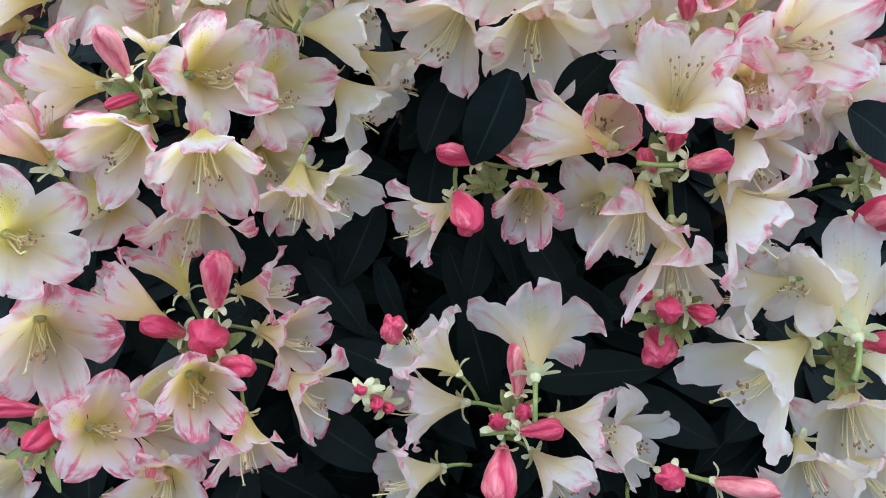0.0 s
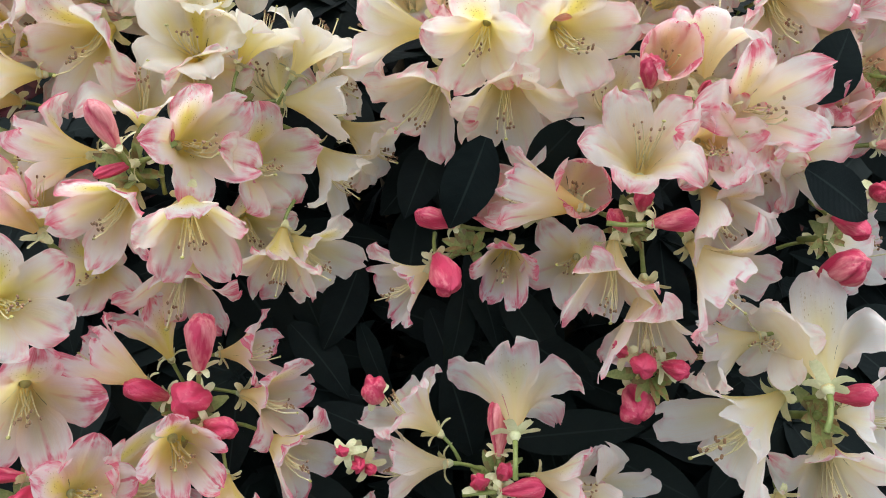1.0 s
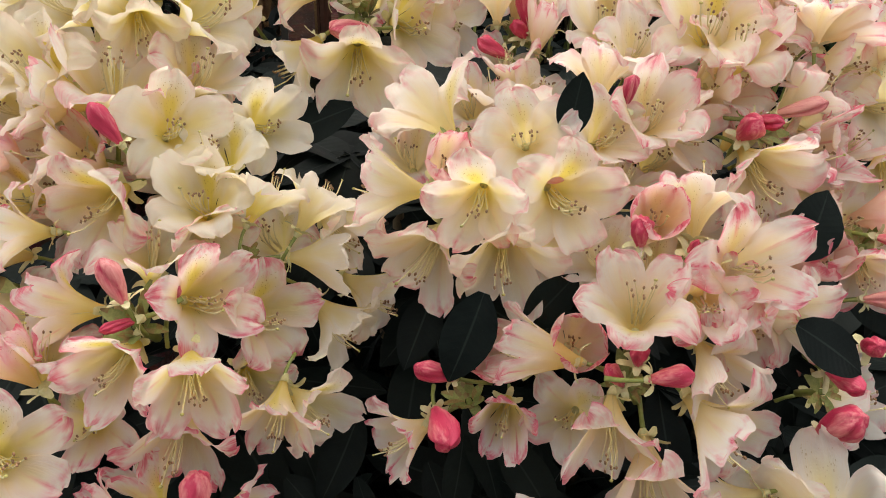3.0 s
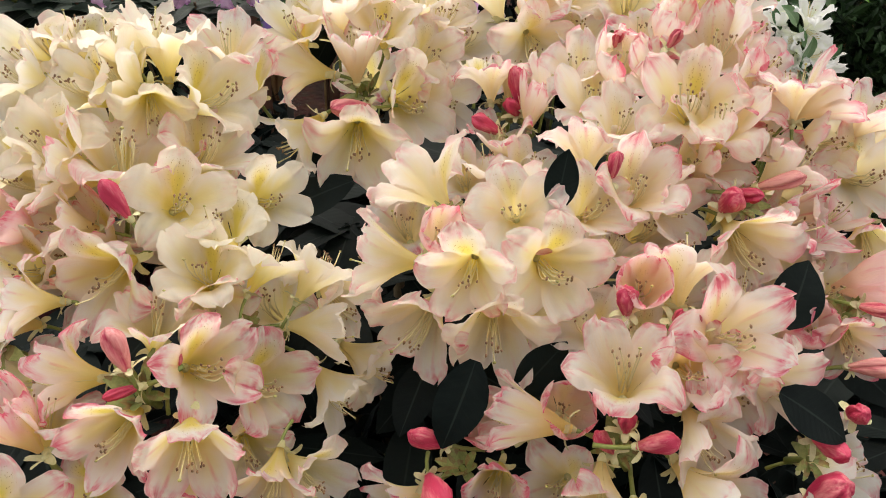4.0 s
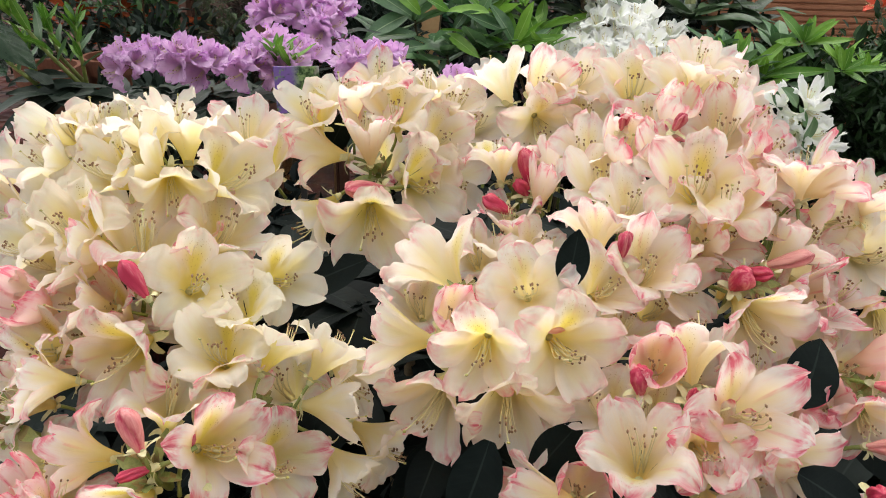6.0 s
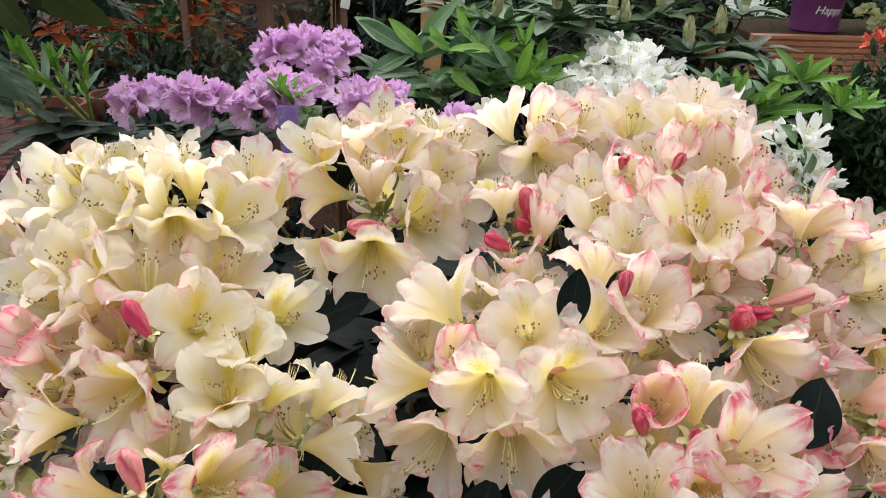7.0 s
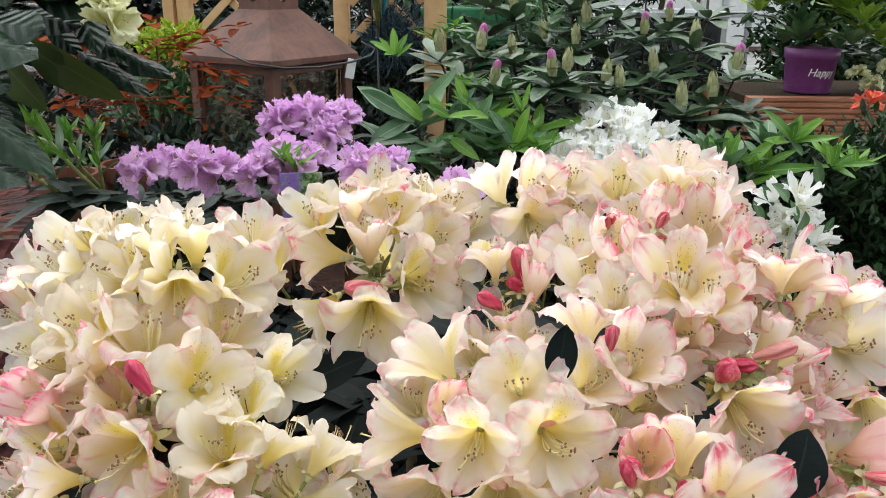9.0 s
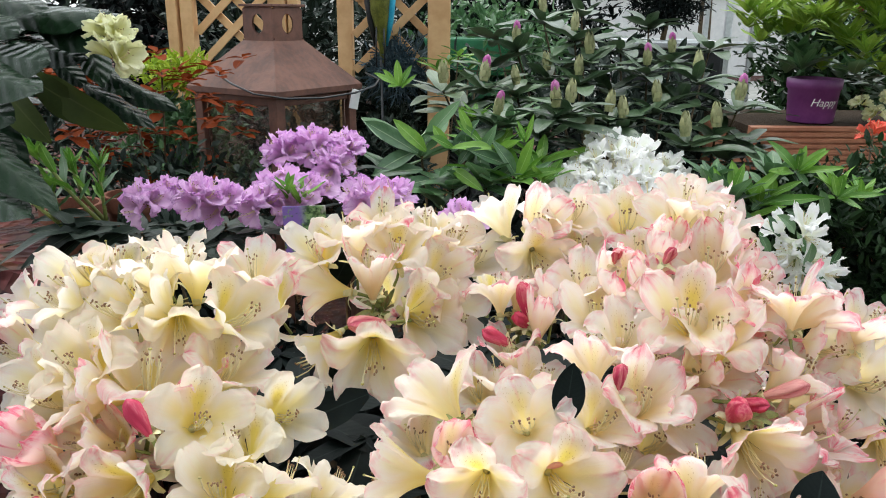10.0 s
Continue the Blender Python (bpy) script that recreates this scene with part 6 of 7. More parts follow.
# stand-alone places
LANTERN_AT = (-0.442, 1.993, 0.969)
POT_AT = (1.015, 2.130, 0.870)
BIRD_AT = (-0.196, 2.146, 1.122)
TAG_AT = (-0.117, 0.654, 0.959)
POST_A = (-0.824, 2.499, 1.096)
POST_B = (-0.301, 2.447, 1.085)
POST_C = (-0.013, 2.398, 1.088)
BLUE_AT = (-0.140, 2.320, 1.008)
LIME_AT = (-0.748, 2.211, 1.007)
RACK_AT = (1.463, 4.348, 1.111)
AZALEA_AT = (0.834, 1.410, 0.741)
ORANGE_A = (0.903, 1.588, 0.911)
ORANGE_B = (0.910, 1.560, 0.890)
CRATE_AT = (0.102, 3.492, 1.074)
BIGLEAF_AT = (0.026, 2.229, 1.046)
PINK_AT = (1.161, 2.171, 1.174)
MACHINE_AT = (0.910, 3.298, 1.107)


def cloud(owner, name, centre, radii, count, length, mat, label="", wide=.4, flat=.5):
    """A mass of small leaves through an uneven ellipsoid, as one mesh of kind stuff."""
    rng = np.random.default_rng(count)
    d = rng.normal(size=(count, 3))
    d /= np.linalg.norm(d, axis=1)[:, None]
    lump = np.array([.75 + .5 * noise.noise(Vector(v) * 2.2 + Vector(centre)) for v in d])
    p = np.array(centre) + d * np.array(radii) * (rng.random(count) ** .45 * lump)[:, None]
    way = d * (1 - flat) + rng.normal(size=(count, 3)) * .7
    way[:, 2] += .25
    way /= np.linalg.norm(way, axis=1)[:, None]
    up = np.array((0, 0, 1.0)) + rng.normal(size=(count, 3)) * .5
    side = np.cross(way, up)
    side /= np.linalg.norm(side, axis=1)[:, None] + 1e-6
    nrm = np.cross(side, way)
    ln = (length * rng.uniform(.6, 1.2, count))[:, None]
    w = ln * wide / 2
    verts = np.stack([p, p + way * ln * .35 + side * w + nrm * w * .3, p + way * ln * .4, p + way * ln * .35 - side * w + nrm * w * .3,
                      p + way * ln * .75 + side * w * .7, p + way * ln * .75 - side * w * .7, p + way * ln - nrm * ln * .12], 1).reshape(-1, 3)
    base = (np.arange(count) * 7)[:, None]
    tris = np.concatenate([base + np.array(t) for t in ((0, 1, 2), (0, 2, 3), (2, 1, 4), (2, 4, 6), (2, 6, 5), (2, 5, 3))])
    me = bpy.data.meshes.new(name)
    me.from_pydata((verts - np.array(owner.location)).tolist() if owner else verts.tolist(), [], tris.tolist())
    me.materials.append(mat)
    ob = new(name, me)
    if owner:
        ob.parent = owner
    return tagged(ob, label, kind="stuff")


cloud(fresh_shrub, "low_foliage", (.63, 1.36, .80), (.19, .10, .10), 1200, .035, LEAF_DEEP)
# near-black leaf mass painting deep shade inside the cream bush
cloud(bush, "inner_foliage", (.05, .42, .50), (.46, .46, .20), 3200, .055, LEAF_DARK_SHADED)
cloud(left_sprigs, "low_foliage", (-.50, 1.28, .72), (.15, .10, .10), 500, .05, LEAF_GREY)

# dark azalea on the near side of the timber planter
azalea = thing("azalea", .88, 1.50, 0, "dark small-leaved azalea with a few orange-red flowers", "flowering shrub")
cloud(azalea, "foliage", (AZALEA_AT[0] + .04, AZALEA_AT[1], AZALEA_AT[2] + .02), (.24, .20, .20), 4200, .026, LEAF_DEEP)
# inside of the azalea in near-black leaves, its shade put into the colour
cloud(azalea, "inner_foliage", (.86, 1.48, .45), (.30, .26, .34), 2200, .03, LEAF_DARK_SHADED)
for at, n in ((ORANGE_A, 3), (ORANGE_B, 1)):
    truss(azalea, ORANGE_FLOWERS, at, .040, n, .3, .3)
for k in range(3):
    truss(azalea, ORANGE_FLOWERS, (.78 + .2 * dice.random(), 1.34 + .1 * dice.random(), .62 + .2 * dice.random()), .022, 2, .6, .1)

# rust-leaved shrub between the lantern and the left-hand rhododendron
rust_shrub = thing("rust_leaved_shrub", -.66, 1.70, 0, "shrub with rust-red leaves on thin stems", "shrub")
for k in range(46):
    at = Vector((-.74 + dice.gauss(0, .13), 1.66 + dice.uniform(-.12, .12), .95 + dice.gauss(0, .075)))
    whorl(rust_shrub, RUST_LEAVES, at, 6, .05, droop=.1, stem=k % 4 == 0)
for k in range(24):
    at = Vector((-.58 + dice.gauss(0, .07), 1.70 + dice.uniform(-.08, .08), .90 + dice.gauss(0, .08)))
    whorl(rust_shrub, RUST_LEAVES, at, 6, .05, droop=.1, stem=False)
for dx, dz in ((.0, .0), (.05, .03), (-.05, -.05), (-.08, -.14), (-.03, -.10)):
    whorl(rust_shrub, RUST_LEAVES, (-.46 + dx, 1.62, 1.03 + dz), 5, .05, droop=.1, stem=False)
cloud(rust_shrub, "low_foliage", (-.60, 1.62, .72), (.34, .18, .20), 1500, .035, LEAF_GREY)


def basin(bm, profile, sides=40):
    """A turned shape from radius, height pairs."""
    rings = [[bm.verts.new((r * math.cos(k * math.tau / sides), r * math.sin(k * math.tau / sides), z)) for k in range(sides)] for r, z in profile]
    for a, b in zip(rings, rings[1:]):
        for k in range(sides):
            bm.faces.new((a[k], a[(k + 1) % sides], b[(k + 1) % sides], b[k]))
    bm.faces.new(rings[0][::-1]), bm.faces.new(rings[-1])


# a mound of mulch round the pots
bm = bmesh.new()
rows = []
for i in range(13):
    row = []
    for j in range(13):
        x, y = -1.45 + 1.0 * i / 12, .95 + 1.1 * j / 12
        edge = min(i, j, 12 - i, 12 - j) / 3
        row.append(bm.verts.new((x, y, (.02 + .70 * min(1, edge) ** .6 + .02 * noise.noise((x * 9, y * 9, 3))) if edge else -.02)))
    rows.append(row)
for i in range(12):
    for j in range(12):
        bm.faces.new((rows[i][j], rows[i + 1][j], rows[i + 1][j + 1], rows[i][j + 1]))
tagged(new("mulch_mound", mesh_of("mulch_mound", bm, MULCH)), "raised mound of dark red bark mulch round the pots", "mulch", kind="stuff")

# terracotta pots at the edge of the bed
for n, (x, y, r) in enumerate(((-.69, 1.38, .052), (-.61, 1.47, .050))):
    pot = thing("flower_pot", x, y, 0, "terracotta flower pot standing in the mulch", "flower pot", "terracotta pots")
    bm = bmesh.new()
    h = .80
    basin(bm, [(r * .7, h - .22), (r * .95, h - .03), (r * 1.08, h - .03), (r * 1.1, h), (r * .95, h), (r * .92, h - .03)])
    part("pot", mesh_of("pot", bm, TERRACOTTA, smooth=False), pot)
    bm = bmesh.new()
    block(bm, r * 1.5, r * 1.5, h - .22, Matrix.Translation((0, 0, (h - .22) / 2)), .006)
    part("plinth", mesh_of("plinth", bm, DARK_PLASTIC, smooth=False), pot)

# ---- the lantern ----
LX, LY = LANTERN_AT[0] + .012, LANTERN_AT[1] + .02
lantern = thing("garden_lantern", LX, LY, 0, "large rusted iron garden lantern with glass sides and a hipped roof", "lantern")
lantern.rotation_euler.z = radians(57)
lantern.scale = (1.08, 1.08, 1.0)
HALF, EAVE, NECK, CAP = .146, .968, 1.078, 1.160


def slab(x, y, z, sx, sy, sz, mat, name, owner, bevel=.002, label="", m=None):
    bm = bmesh.new()
    block(bm, sx, sy, sz, Matrix.Translation((x, y, z)) if m is None else m, bevel)
    return part(name, mesh_of(name, bm, mat, smooth=False), owner, label=label)


for sx in (-1, 1):
    for sy in (-1, 1):
        slab(sx * .122, sy * .122, .52, .026, .026, .88, RUST_METAL, "post", lantern)
slab(0, 0, .05, .30, .30, .10, RUST_METAL, "base", lantern, .004)
for k in range(4):
    turn = Matrix.Rotation(radians(90 * k), 4, "Z")
    slab(0, 0, 0, .22, .014, .03, RUST_METAL, "rail", lantern, m=turn @ Matrix.Translation((0, -.122, .945)))
    bm = bmesh.new()
    block(bm, .216, .003, .82, turn @ Matrix.Translation((0, -.120, .52)))
    m_glass = bpy.data.materials.get("lantern_glass")
    if not m_glass:
        m_glass, nt, sh = material("lantern_glass")
        sh.inputs["Transmission Weight"].default_value = 1.0
        sh.inputs["Roughness"].default_value = .03
        sh.inputs["IOR"].default_value = 1.45
        sh.inputs["Base Color"].default_value = (.86, .88, .86, 1)
    pane = part("pane", mesh_of("pane", bm, m_glass, smooth=False), lantern, label="clear glass pane")
    pane.visible_shadow = False
bm = bmesh.new()
hip = []
for half, z in ((HALF, EAVE - .014), (HALF, EAVE), (.050, NECK), (.050, NECK + .004)):
    hip.append([bm.verts.new((sx * half, sy * half, z)) for sx, sy in ((-1, -1), (1, -1), (1, 1), (-1, 1))])
for a, b in zip(hip, hip[1:]):
    for k in range(4):
        bm.faces.new((a[k], a[(k + 1) % 4], b[(k + 1) % 4], b[k]))
inner = [bm.verts.new((v.co.x * .96, v.co.y * .96, EAVE - .016)) for v in hip[0]]
for k in range(4):
    bm.faces.new((hip[0][(k + 1) % 4], hip[0][k], inner[k], inner[(k + 1) % 4]))
bm.faces.new(inner[::-1])
part("roof", mesh_of("roof", bm, RUST_METAL, smooth=False), lantern)


def holed_plate(wide, tall, hole_w, hole_h, thick, m):
    """A plate with an oval hole through it."""
    bm = bmesh.new()
    n = 40
    sides = []
    for z in (0, -thick):
        outer, inner = [], []
        for k in range(n):
            a = k / n * math.tau
            c, s = math.cos(a), math.sin(a)
            q = min(wide / 2 / max(abs(c), 1e-6), tall / 2 / max(abs(s), 1e-6))
            outer.append(bm.verts.new((c * q, s * q, z)))
            inner.append(bm.verts.new((c * hole_w / 2, s * hole_h / 2, z)))
        sides.append((outer, inner))
    (o0, i0), (o1, i1) = sides
    for k in range(n):
        j = (k + 1) % n
        bm.faces.new((o0[k], o0[j], i0[j], i0[k])), bm.faces.new((i1[k], i1[j], o1[j], o1[k]))
        bm.faces.new((i0[k], i0[j], i1[j], i1[k])), bm.faces.new((o1[k], o1[j], o0[j], o0[k]))
    bm.transform(m)
    return mesh_of("vent_plate", bm, RUST_METAL, smooth=False)


for k in range(4):
    turn = Matrix.Rotation(radians(90 * k), 4, "Z")
    part("vent_plate", holed_plate(.096 if k % 2 else .090, CAP - NECK, .036, .048, .003, turn @ Matrix.Translation((0, -.048, (NECK + CAP) / 2)) @ Matrix.Rotation(radians(90), 4, "X")), lantern)
slab(0, 0, CAP + .003, .108, .108, .006, RUST_METAL, "cap", lantern, .001)
bm = bmesh.new()
turn_back = Matrix.Rotation(radians(-57), 4, "Z")
wire = [turn_back @ Vector(p) for p in ((-.125, -.03, 1.012), (-.11, -.09, .998), (-.06, -.17, .984), (.0, -.222, .966), (.07, -.215, .955), (.14, -.17, .953), (.20, -.10, .958), (.24, -.03, .968), (.245, .02, .980), (.21, .05, .995))]
sweep(bm, wire, .0026, 6)
part("handle", mesh_of("handle", bm, DARK_PLASTIC), lantern)
bm = bmesh.new()
block(bm, .022, .003, .048, Matrix.Rotation(radians(12), 4, "Y"), .0008)
price = tagged(new("price_tag", mesh_of("price_tag", bm, PAPER, smooth=False)), "small white paper tag tied to the lantern handle", "tag")
price.location = (LX + .214, LY - .085, .940)

# ---- timber trellis ----
trellis = thing("trellis", POST_B[0], POST_B[1], 0, "pale timber trellis with square posts and crossed laths", "trellis")


def timber(x, y, wide, deep, top, name="post"):
    bm = bmesh.new()
    block(bm, wide, deep, top, Matrix.Translation((x, y, top / 2)), .004)
    part(name, mesh_of(name, bm, WOOD, smooth=False), trellis, inside(trellis, Matrix()))


for x, y, w in ((POST_A[0] - .022, POST_A[1], .032), (POST_A[0] + .022, POST_A[1] + .01, .04), (POST_A[0] + .295, POST_A[1] + .05, .055), (POST_A[0] + .345, POST_A[1] + .06, .035), (POST_B[0], POST_B[1], .046), (POST_C[0], POST_C[1], .068)):
    timber(x, y, w, .05, 1.9)
for x0, x1, y in ((POST_A[0] + .045, POST_A[0] + .27, POST_A[1] + .02), (POST_B[0] + .03, POST_C[0] - .03, POST_C[1] + .02)):
    for n in range(0, 8):
        for lean in (-1, 1):
            cz = 1.09 + n * .105
            mid = Vector(((x0 + x1) / 2, y + lean * .006, cz))
            length = (x1 - x0) / math.cos(radians(45))
            bm = bmesh.new()
            block(bm, length, .010, .024, Matrix.Translation(mid) @ Matrix.Rotation(radians(45 * lean), 4, "Y"), .001)
            part("lath", mesh_of("lath", bm, WOOD, smooth=False), trellis, inside(trellis, Matrix()))

# ---- planter, pot and their plants at the far right ----
PX, PY, PZ = POT_AT
planter = thing("timber_planter", PX, PY + .12, 0, "long planter of ribbed red-brown decking boards", "planter")
for k in range(5):
    z = PZ - .062 - k * .128
    ribs = [(-.208, z - .061), (-.208, z + .061)]
    for j in range(8):
        top = z + .061 - j * .01525
        ribs += [(-.234, top - .002), (-.234, top - .010), (-.229, top - .0115), (-.229, top - .01525)]
    bm = bmesh.new()
    ends = [[bm.verts.new((x, yy, zz)) for yy, zz in ribs] for x in (-.2, 1.3)]
    for j in range(len(ribs)):
        q = (j + 1) % len(ribs)
        bm.faces.new((ends[0][j], ends[0][q], ends[1][q], ends[1][j]))
    bm.faces.new(ends[0][::-1]), bm.faces.new(ends[1])
    part("board", mesh_of("board", bm, WOOD_RED, smooth=False), planter)
slab(.55, -.02, PZ - .012, 1.5, .376, .02, SOIL, "soil", planter, 0)
for x in (-.19, 1.29):
    slab(x, -.02, (PZ - .03) / 2, .024, .42, PZ - .03, WOOD_RED, "end_board", planter)
pot = thing("flower_pot", PX, PY, PZ, "purple plastic flower pot with white script on a planter", "flower pot")
bm = bmesh.new()
basin(bm, [(.058, .0), (.060, .003), (.066, .088), (.0705, .090), (.0715, .116), (.068, .117), (.066, .104)])
part("pot", mesh_of("pot", bm, POT_PLASTIC), pot)
slab(0, 0, .098, .10, .10, .012, SOIL, "soil", pot, .003)
curve = bpy.data.curves.new("lettering", "FONT")
curve.body, curve.size, curve.shear, curve.extrude, curve.align_x, curve.align_y = "Happy", .029, .3, .0006, "CENTER", "CENTER"
words = bpy.data.objects.new("lettering", curve)
scene.collection.objects.link(words)
flat = bpy.data.meshes.new_from_object(words)
bpy.data.objects.remove(words)
for v in flat.vertices:
    a, up = v.co.x / .064 + .10, v.co.y
    rad = .0636 + .07 * up + v.co.z
    v.co = (rad * math.sin(a), -rad * math.cos(a), .056 + up)
flat.materials.append(PAPER)
part("lettering", flat, pot, label="white script lettering")
potted = thing("pieris", PX, PY, PZ + .10, "bushy potted shrub with fresh green leaf tufts", "shrub")
for k in range(72):
    a, r, h = dice.uniform(0, 360), dice.random() ** .6, dice.random()
    at = (PX + .0 + .25 * r * math.sin(radians(a)), PY + .16 * r * math.cos(radians(a)), PZ + .11 + .34 * h)
    whorl(potted, PIERIS_LEAVES if h > .3 or k % 3 == 0 else MID_LEAVES, at, 9, .100, droop=-.5, stem=False)
side = thing("rhododendron", PX + .17, PY + .05, PZ, "rhododendron with dusky pink and pale yellow flowers on the planter", "flowering shrub")
for k in range(30):
    at = (PX + .20 + dice.uniform(-.08, .25), PY + .0 + dice.uniform(-.08, .1), PZ + .04 + .30 * dice.random())
    whorl(side, DEEP_LEAVES, at, 7, .085, droop=.0, stem=False)
for k in range(4):
    truss(side, MAGENTA_FLOWERS, (PINK_AT[0] + .035 * k, PINK_AT[1] - .02 * (k % 2), PINK_AT[2] - .012 + .03 * (k % 3)), .04, 6, .5, .2, stem=False)
for dx, dz in ((.082, .056), (.125, .030), (.16, .075)):
    truss(side, BUTTER_FLOWERS, (PX + dx, PY - .10, PZ + dz), .034, 5, .1, .4, stem=False)

# ---- label card in the cream bush's back edge ----
card = thing("plant_label", TAG_AT[0] + .006, TAG_AT[1], .80, "glossy plant label card with a printed flower picture", "plant label")
m_card, nt, sh = material("printed_card")
at = coords(nt)
speck = noise_at(nt, at, 160.0, 5.0, .7)
low = node(nt, "SeparateXYZ", {0: at}).outputs[2]
pic = blend(nt, ramp01(nt, speck, .38, .62), (.03, .07, .03), (.22, .36, .16))
across = node(nt, "SeparateXYZ", {0: at}).outputs[0]
pic = blend(nt, calc(nt, "MULTIPLY", ramp01(nt, across, .004, -.008), ramp01(nt, noise_at(nt, at, 90.0, 3.0), .42, .52)), pic, (.20, .12, .44))
pic = blend(nt, calc(nt, "MULTIPLY", ramp01(nt, across, .008, .013), ramp01(nt, noise_at(nt, at, 50.0, 2.0), .62, .50)), pic, (.42, .40, .40))
nt.links.new(pic, sh.inputs["Base Color"])
sh.inputs["Roughness"].default_value = .15
bm = bmesh.new()
block(bm, .040, .0012, .062, Matrix.Translation((.0, 0, .147)) @ Matrix.Rotation(radians(-2), 4, "Y"), .0004)
part("picture_card", mesh_of("picture_card", bm, m_card, smooth=False), card)
slab(0, .002, .06, .006, .0012, .12, DARK_PLASTIC, "stake", card, .0003)

# ---- bird ornament on the trellis ----
def bird():
    """A perched bird figure: body, folded wings, long tail, in one mesh."""
    bm = bmesh.new()
    sweep(bm, [(0, 0, .16), (0, -.005, .13), (0, -.004, .08), (0, 0, .03), (.002, .01, -.02), (.004, .015, -.07), (.004, .018, -.12)], [.016, .028, .034, .028, .018, .010, .006], 12)
    for s in (-1, 1):
        sweep(bm, [(s * .026, -.004, .11), (s * .033, .0, .06), (s * .028, .01, .0), (s * .018, .018, -.07)], [.008, .014, .011, .003], 8, 1 if s > 0 else 2)
    for s in (-1, 1):
        sweep(bm, [(s * .010, .0, .01), (s * .012, -.01, -.06), (s * .012, -.004, -.13)], [.003, .0025, .0025], 6, 2)
    sweep(bm, [(.0, .012, -.10), (.004, .014, -.5), (.0, .016, -1.11)], [.004, .004, .004], 8, 2)
    return mesh_of("bird_ornament", bm, plain("olive_paint", (.05, .06, .012), (.16, .17, .03), .4, 40.0), plain("blue_paint", (.02, .25, .42), (.05, .38, .55), .35, 40.0), DARK_PLASTIC)


perch = tagged(new("bird_ornament", bird()), "painted bird ornament in olive, black and blue on a thin stake", "ornament")
perch.location = (BIRD_AT[0] + .01, POST_B[1] - .10, BIRD_AT[2] + .0)
# ---- further foliage that closes the view ----
BLUE_GREEN = leaf_material("blue_green_needle", (.03, .055, .07), (.08, .13, .16), (.12, .17, .19), .5, .05)
blue = thing("blue_grass", BLUE_AT[0], BLUE_AT[1] + .1, 0, "tuft of blue-grey ornamental grass behind the trellis", "grass")
cloud(blue, "blades", (BLUE_AT[0], BLUE_AT[1] + .1, .98), (.10, .08, .11), 900, .07, BLUE_GREEN, wide=.05)
cloud(blue, "low_blades", (BLUE_AT[0], BLUE_AT[1] + .12, .6), (.12, .1, .4), 900, .08, LEAF_GREY, wide=.06)
lime = thing("shrub", LIME_AT[0], LIME_AT[1], 0, "rounded shrub with yellow-green new growth", "shrub")
cloud(lime, "new_growth", (LIME_AT[0], LIME_AT[1], LIME_AT[2] - .03), (.15, .12, .075), 1000, .026, LEAF_LIME)
cloud(lime, "foliage", (LIME_AT[0], LIME_AT[1] + .03, LIME_AT[2] - .26), (.26, .15, .26), 2600, .035, LEAF_MID)
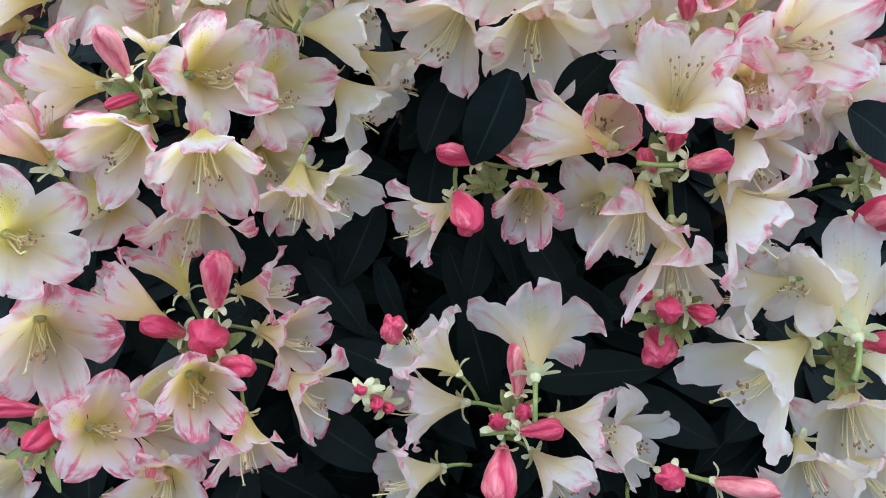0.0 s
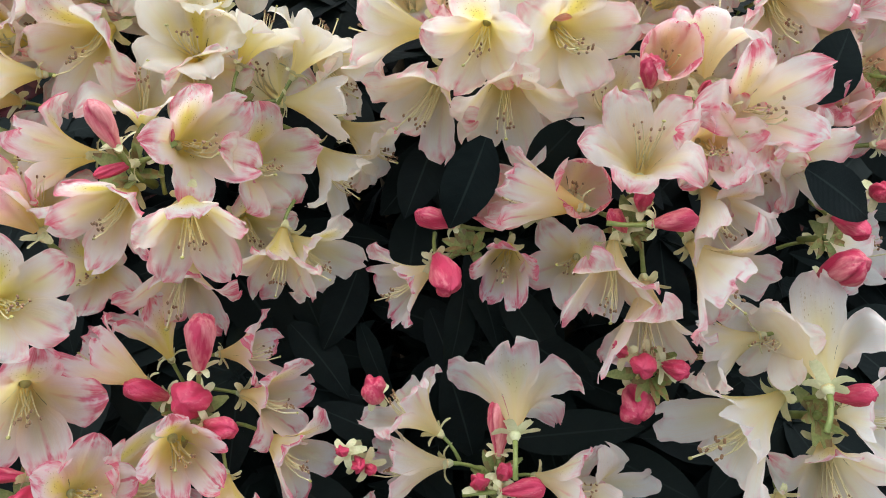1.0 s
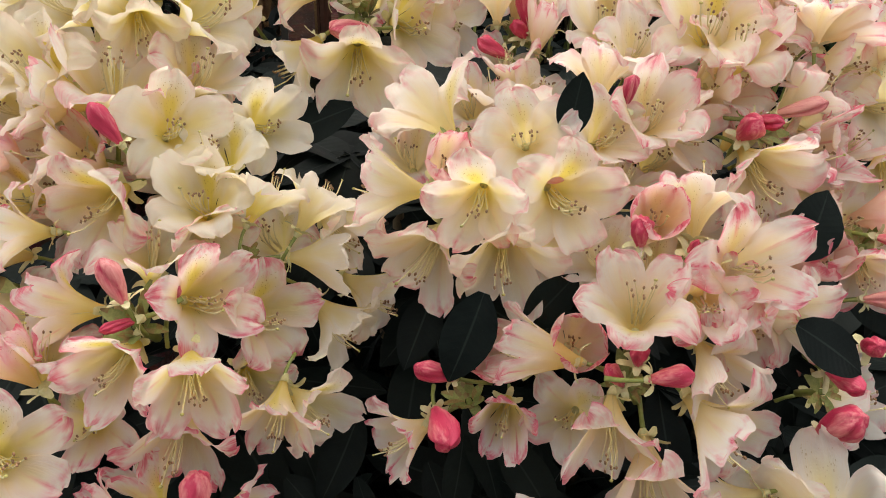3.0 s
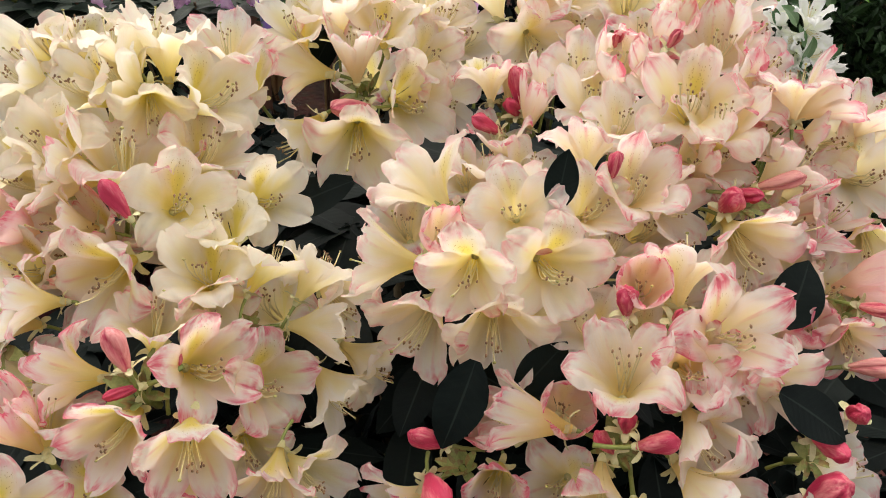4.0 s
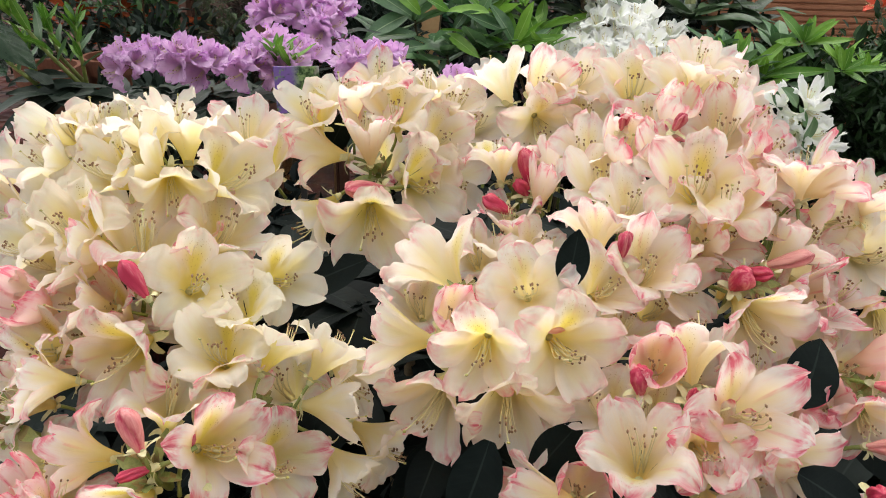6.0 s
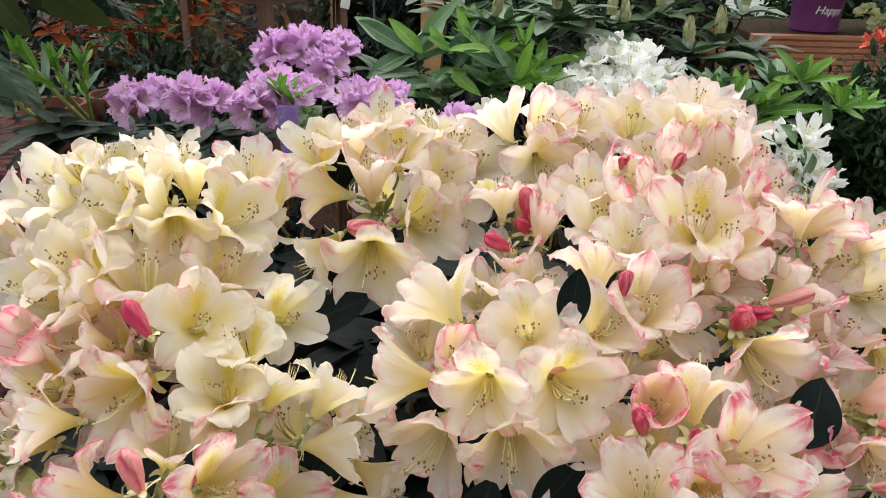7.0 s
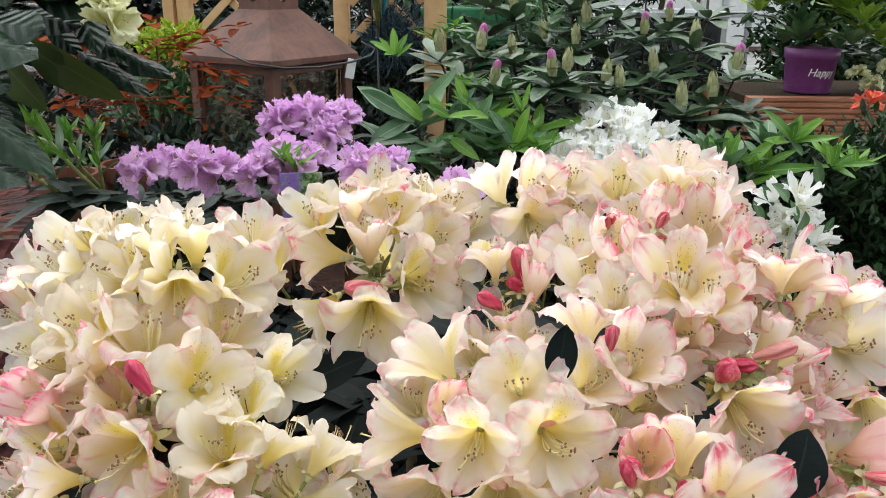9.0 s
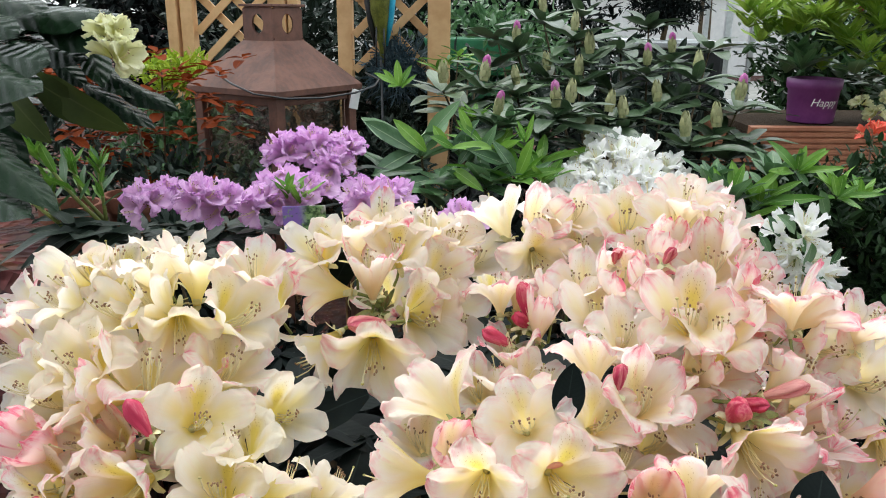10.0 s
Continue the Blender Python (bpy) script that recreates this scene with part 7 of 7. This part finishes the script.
for x, y, z, rx, rz, n, ln, mat, label in (
    (-.15, 2.75, .78, .42, .36, 2600, .06, LEAF_GREY, "mixed dark evergreen shrub behind the trellis"),
    (.55, 2.45, .72, .45, .42, 3000, .055, LEAF_GREY, "dense dark-leaved shrub behind the budded rhododendron"),
    # low fillers: near-black leaves paint the shade under and between the plants
    (.20, 1.78, .50, .50, .40, 2600, .05, LEAF_DARK_SHADED, "low filler shrub in the bed, near black to paint the shade between plants"),
    (.70, 1.92, .52, .45, .34, 2200, .045, LEAF_DARK_SHADED, "low filler shrub in the bed, near black to paint the shade between plants"),
    (-.48, 2.42, .62, .34, .36, 2200, .045, LEAF_GREY, "dark evergreen shrub behind the lantern"),
    (-.16, 2.22, .66, .20, .22, 1400, .04, LEAF_GREY, "low dark shrub at the foot of the trellis"),
    (.95, 2.75, .62, .38, .30, 2600, .05, LEAF_GREY, "dark evergreen shrub in front of the yard"),
    (1.45, 2.95, .95, .40, .50, 3600, .05, LEAF_DEEP, "dense dark green shrub behind the planter"),
    (-1.35, 2.3, .75, .55, .55, 3000, .05, LEAF_GREY, "dark evergreen shrub at the edge of the bed"),
    (-.42, 1.30, .45, .30, .30, 1500, .05, LEAF_DARK_SHADED, "low filler shrub in the bed, near black to paint the shade between plants"),
    (.10, 1.15, .40, .32, .34, 1500, .05, LEAF_DARK_SHADED, "low filler shrub in the bed, near black to paint the shade between plants"),
    (.62, 1.22, .40, .28, .32, 1500, .04, LEAF_DARK_SHADED, "low filler shrub in the bed, near black to paint the shade between plants"),
    (.86, 1.28, .62, .20, .30, 2600, .03, LEAF_DEEP, "small-leaved dark azalea beside the white one"),
    (1.55, 1.75, .60, .45, .45, 2400, .04, LEAF_MID, "leafy green shrub beside the planter"),
    (-.75, 3.6, .95, .6, .5, 2200, .07, LEAF_GREY, "tall dark evergreen behind the trellis"),
    (.25, 4.0, .85, .7, .55, 2600, .07, LEAF_MID, "green shrub in the far bed"),
    (2.2, 3.6, .85, .8, .6, 2600, .07, LEAF_MID, "green shrub in the far bed"),
    (-1.6, 4.9, 1.0, 1.0, .8, 3000, .09, LEAF_DARK_SHADED, "dense dark hedge closing the far bed"),
    (-.2, 5.0, .95, 1.0, .75, 3000, .09, LEAF_GREY, "dense dark hedge closing the far bed"),
    (.5, 5.2, .95, .8, .70, 3000, .09, LEAF_DARK_SHADED, "dense dark hedge closing the far bed"),
    (4.6, 5.4, .95, 1.1, .70, 3000, .09, LEAF_MID, "dense green hedge closing the far bed"),
    (-2.3, 3.6, 1.0, .9, .8, 2600, .08, LEAF_GREY, "tall dark evergreen in the far bed"),
):
    hedge = thing("shrub", x, y, 0, label, "shrub")
    cloud(hedge, "foliage", (x, y, z), (rx, rx * .7, rz), n, ln, mat)
    for k in range(3):
        stalk(hedge, (x + dice.uniform(-.15, .15), y + dice.uniform(-.1, .1), z), thick=.008)
broad = thing("shrub", .03, 2.3, 0, "shrub with broad yellow-green leaves beside the trellis post", "shrub")
for k in range(5):
    whorl(broad, FRESH_LEAVES, (BIGLEAF_AT[0] + .03 * k - .04, BIGLEAF_AT[1] + .05, BIGLEAF_AT[2] - .05 + .02 * (k % 3)), 5, .09, droop=-.2)

# plant trolley, crates and pale paving in the yard beyond
bm = bmesh.new()
block(bm, 9, 9, .03, Matrix.Translation((6.4, 9.4, .03)), .004)
tagged(new("paving", mesh_of("paving", bm, STONE_PAVE, smooth=False)), "pale grey paving of the yard beyond the beds", "paving", kind="structure")
RX, RY = RACK_AT[0] + .44, RACK_AT[1] + .5
rack = thing("plant_trolley", RX, RY, .0, "tall galvanised plant trolley with wire shelves", "trolley")
for dx in (-.283, -.135, .29):
    for dy in (-.2, .2):
        slab(dx, dy, .95, .03, .03, 1.82, STEEL, "upright", rack)
for z in (.2, .62, .98, 1.35):
    slab(0, 0, z, .62, .46, .02, STEEL, "shelf", rack)
house = thing("garden_centre_building", 2.4, 16.0, 0, "pale rendered building beyond the yard with a dark window strip", "building")
bm = bmesh.new()
block(bm, 16, .4, 4.2, Matrix.Translation((0, 0, 2.1)), .02)
part("wall", mesh_of("wall", bm, PALE_WALL, smooth=False), house)
for k in range(5):
    slab(-6 + 3 * k, -.24, 2.2, 2.0, .1, 1.4, DARK_PLASTIC, "window", house)
slab(0, -.3, 4.3, 16.6, 1.2, .2, STEEL, "roof", house)
crates = thing("plastic_crate", CRATE_AT[0], CRATE_AT[1] + .4, 0, "stacked green plastic crate full of plants", "crate")
for k in range(3):
    slab(0, 0, .55 + k * .20, .42, .30, .17, GREEN_CRATE, "crate_body", crates, .01)
slab(0, 0, .235, .40, .28, .47, DARK_PLASTIC, "plinth", crates, .01)
grill = thing("storage_bench", MACHINE_AT[0], MACHINE_AT[1] + .6, 0, "long dark low storage bench in the yard", "bench")
slab(.18, 0, .50, .42, .4, 1.0, DARK_PLASTIC, "body", grill, .02)
slab(.18, 0, 1.015, .46, .46, .03, STEEL, "top", grill, .006)
conifer = thing("potted_conifer", MACHINE_AT[0] + .15, MACHINE_AT[1] + .6, 1.03, "dark potted conifer standing on the bench", "conifer")
cloud(conifer, "foliage", (MACHINE_AT[0] + .15, MACHINE_AT[1] + .6, 1.20), (.24, .16, .17), 2600, .045, LEAF_DARK_SHADED, wide=.2)
stalk(conifer, (MACHINE_AT[0] + .15, MACHINE_AT[1] + .6, 1.25), thick=.008, name="trunk")
for k in range(9):
    x = -7.5 + 1.7 * k
    far = thing("tree", x, 8.5 + (k % 3) * .8, 0, "dark evergreen tree closing the view behind the beds", "tree", "evergreen trees")
    cloud(far, "crown", (x, 8.5 + (k % 3) * .8, 1.9), (1.2, .9, 1.9), 2200, .16, LEAF_GREY if k % 2 else LEAF_DARK_SHADED) if k < 4 or k == 8 else cloud(far, "crown", (x, 8.5 + (k % 3) * .8, 2.9), (1.0, .8, 1.2), 1400, .16, LEAF_MID)
    stalk(far, (x, 8.5 + (k % 3) * .8, 2.2), thick=.05, name="trunk")

# added out of view: aisle slabs toned for bounce, and a light-blocking hedge
# unseen slabs, added and kept dark so little light bounces onto the bush
AISLE = plain("brown_concrete", (.13, .115, .10), (.20, .18, .155), .85, 6.0, .3, .002, own=.07)
aisle = thing("pavement", 0, -2.0, 0, "unseen grey-brown aisle slabs added beside the bed, toned for low bounce light", "pavement", kind="structure")
bm = bmesh.new()
block(bm, .596, .596, .05, Matrix.Translation((0, 0, .028)), .004)
flagstone = mesh_of("slab", bm, AISLE, smooth=False)
for i in range(12):
    for j in range(1, 5):
        part("slab", flagstone, aisle, Matrix.Translation((-3.6 + .6 * i + .3 * (j % 2), -1.2 + .6 * j, 0)))
# unseen hedge added to keep front sky light off the lower flowers
for k in range(6):
    x = -3.6 + 1.4 * k
    back = thing("hedge", x, -3.3, 0, "unseen tall conifer hedge added across the aisle to block front sky light", "hedge", "hedge across the aisle")
    cloud(back, "foliage", (x, -3.3, 2.2), (1.0, .5, 2.3), 7000, .13, LEAF_DEEP)
    stalk(back, (x, -3.3, 2.0), thick=.02, name="trunk")
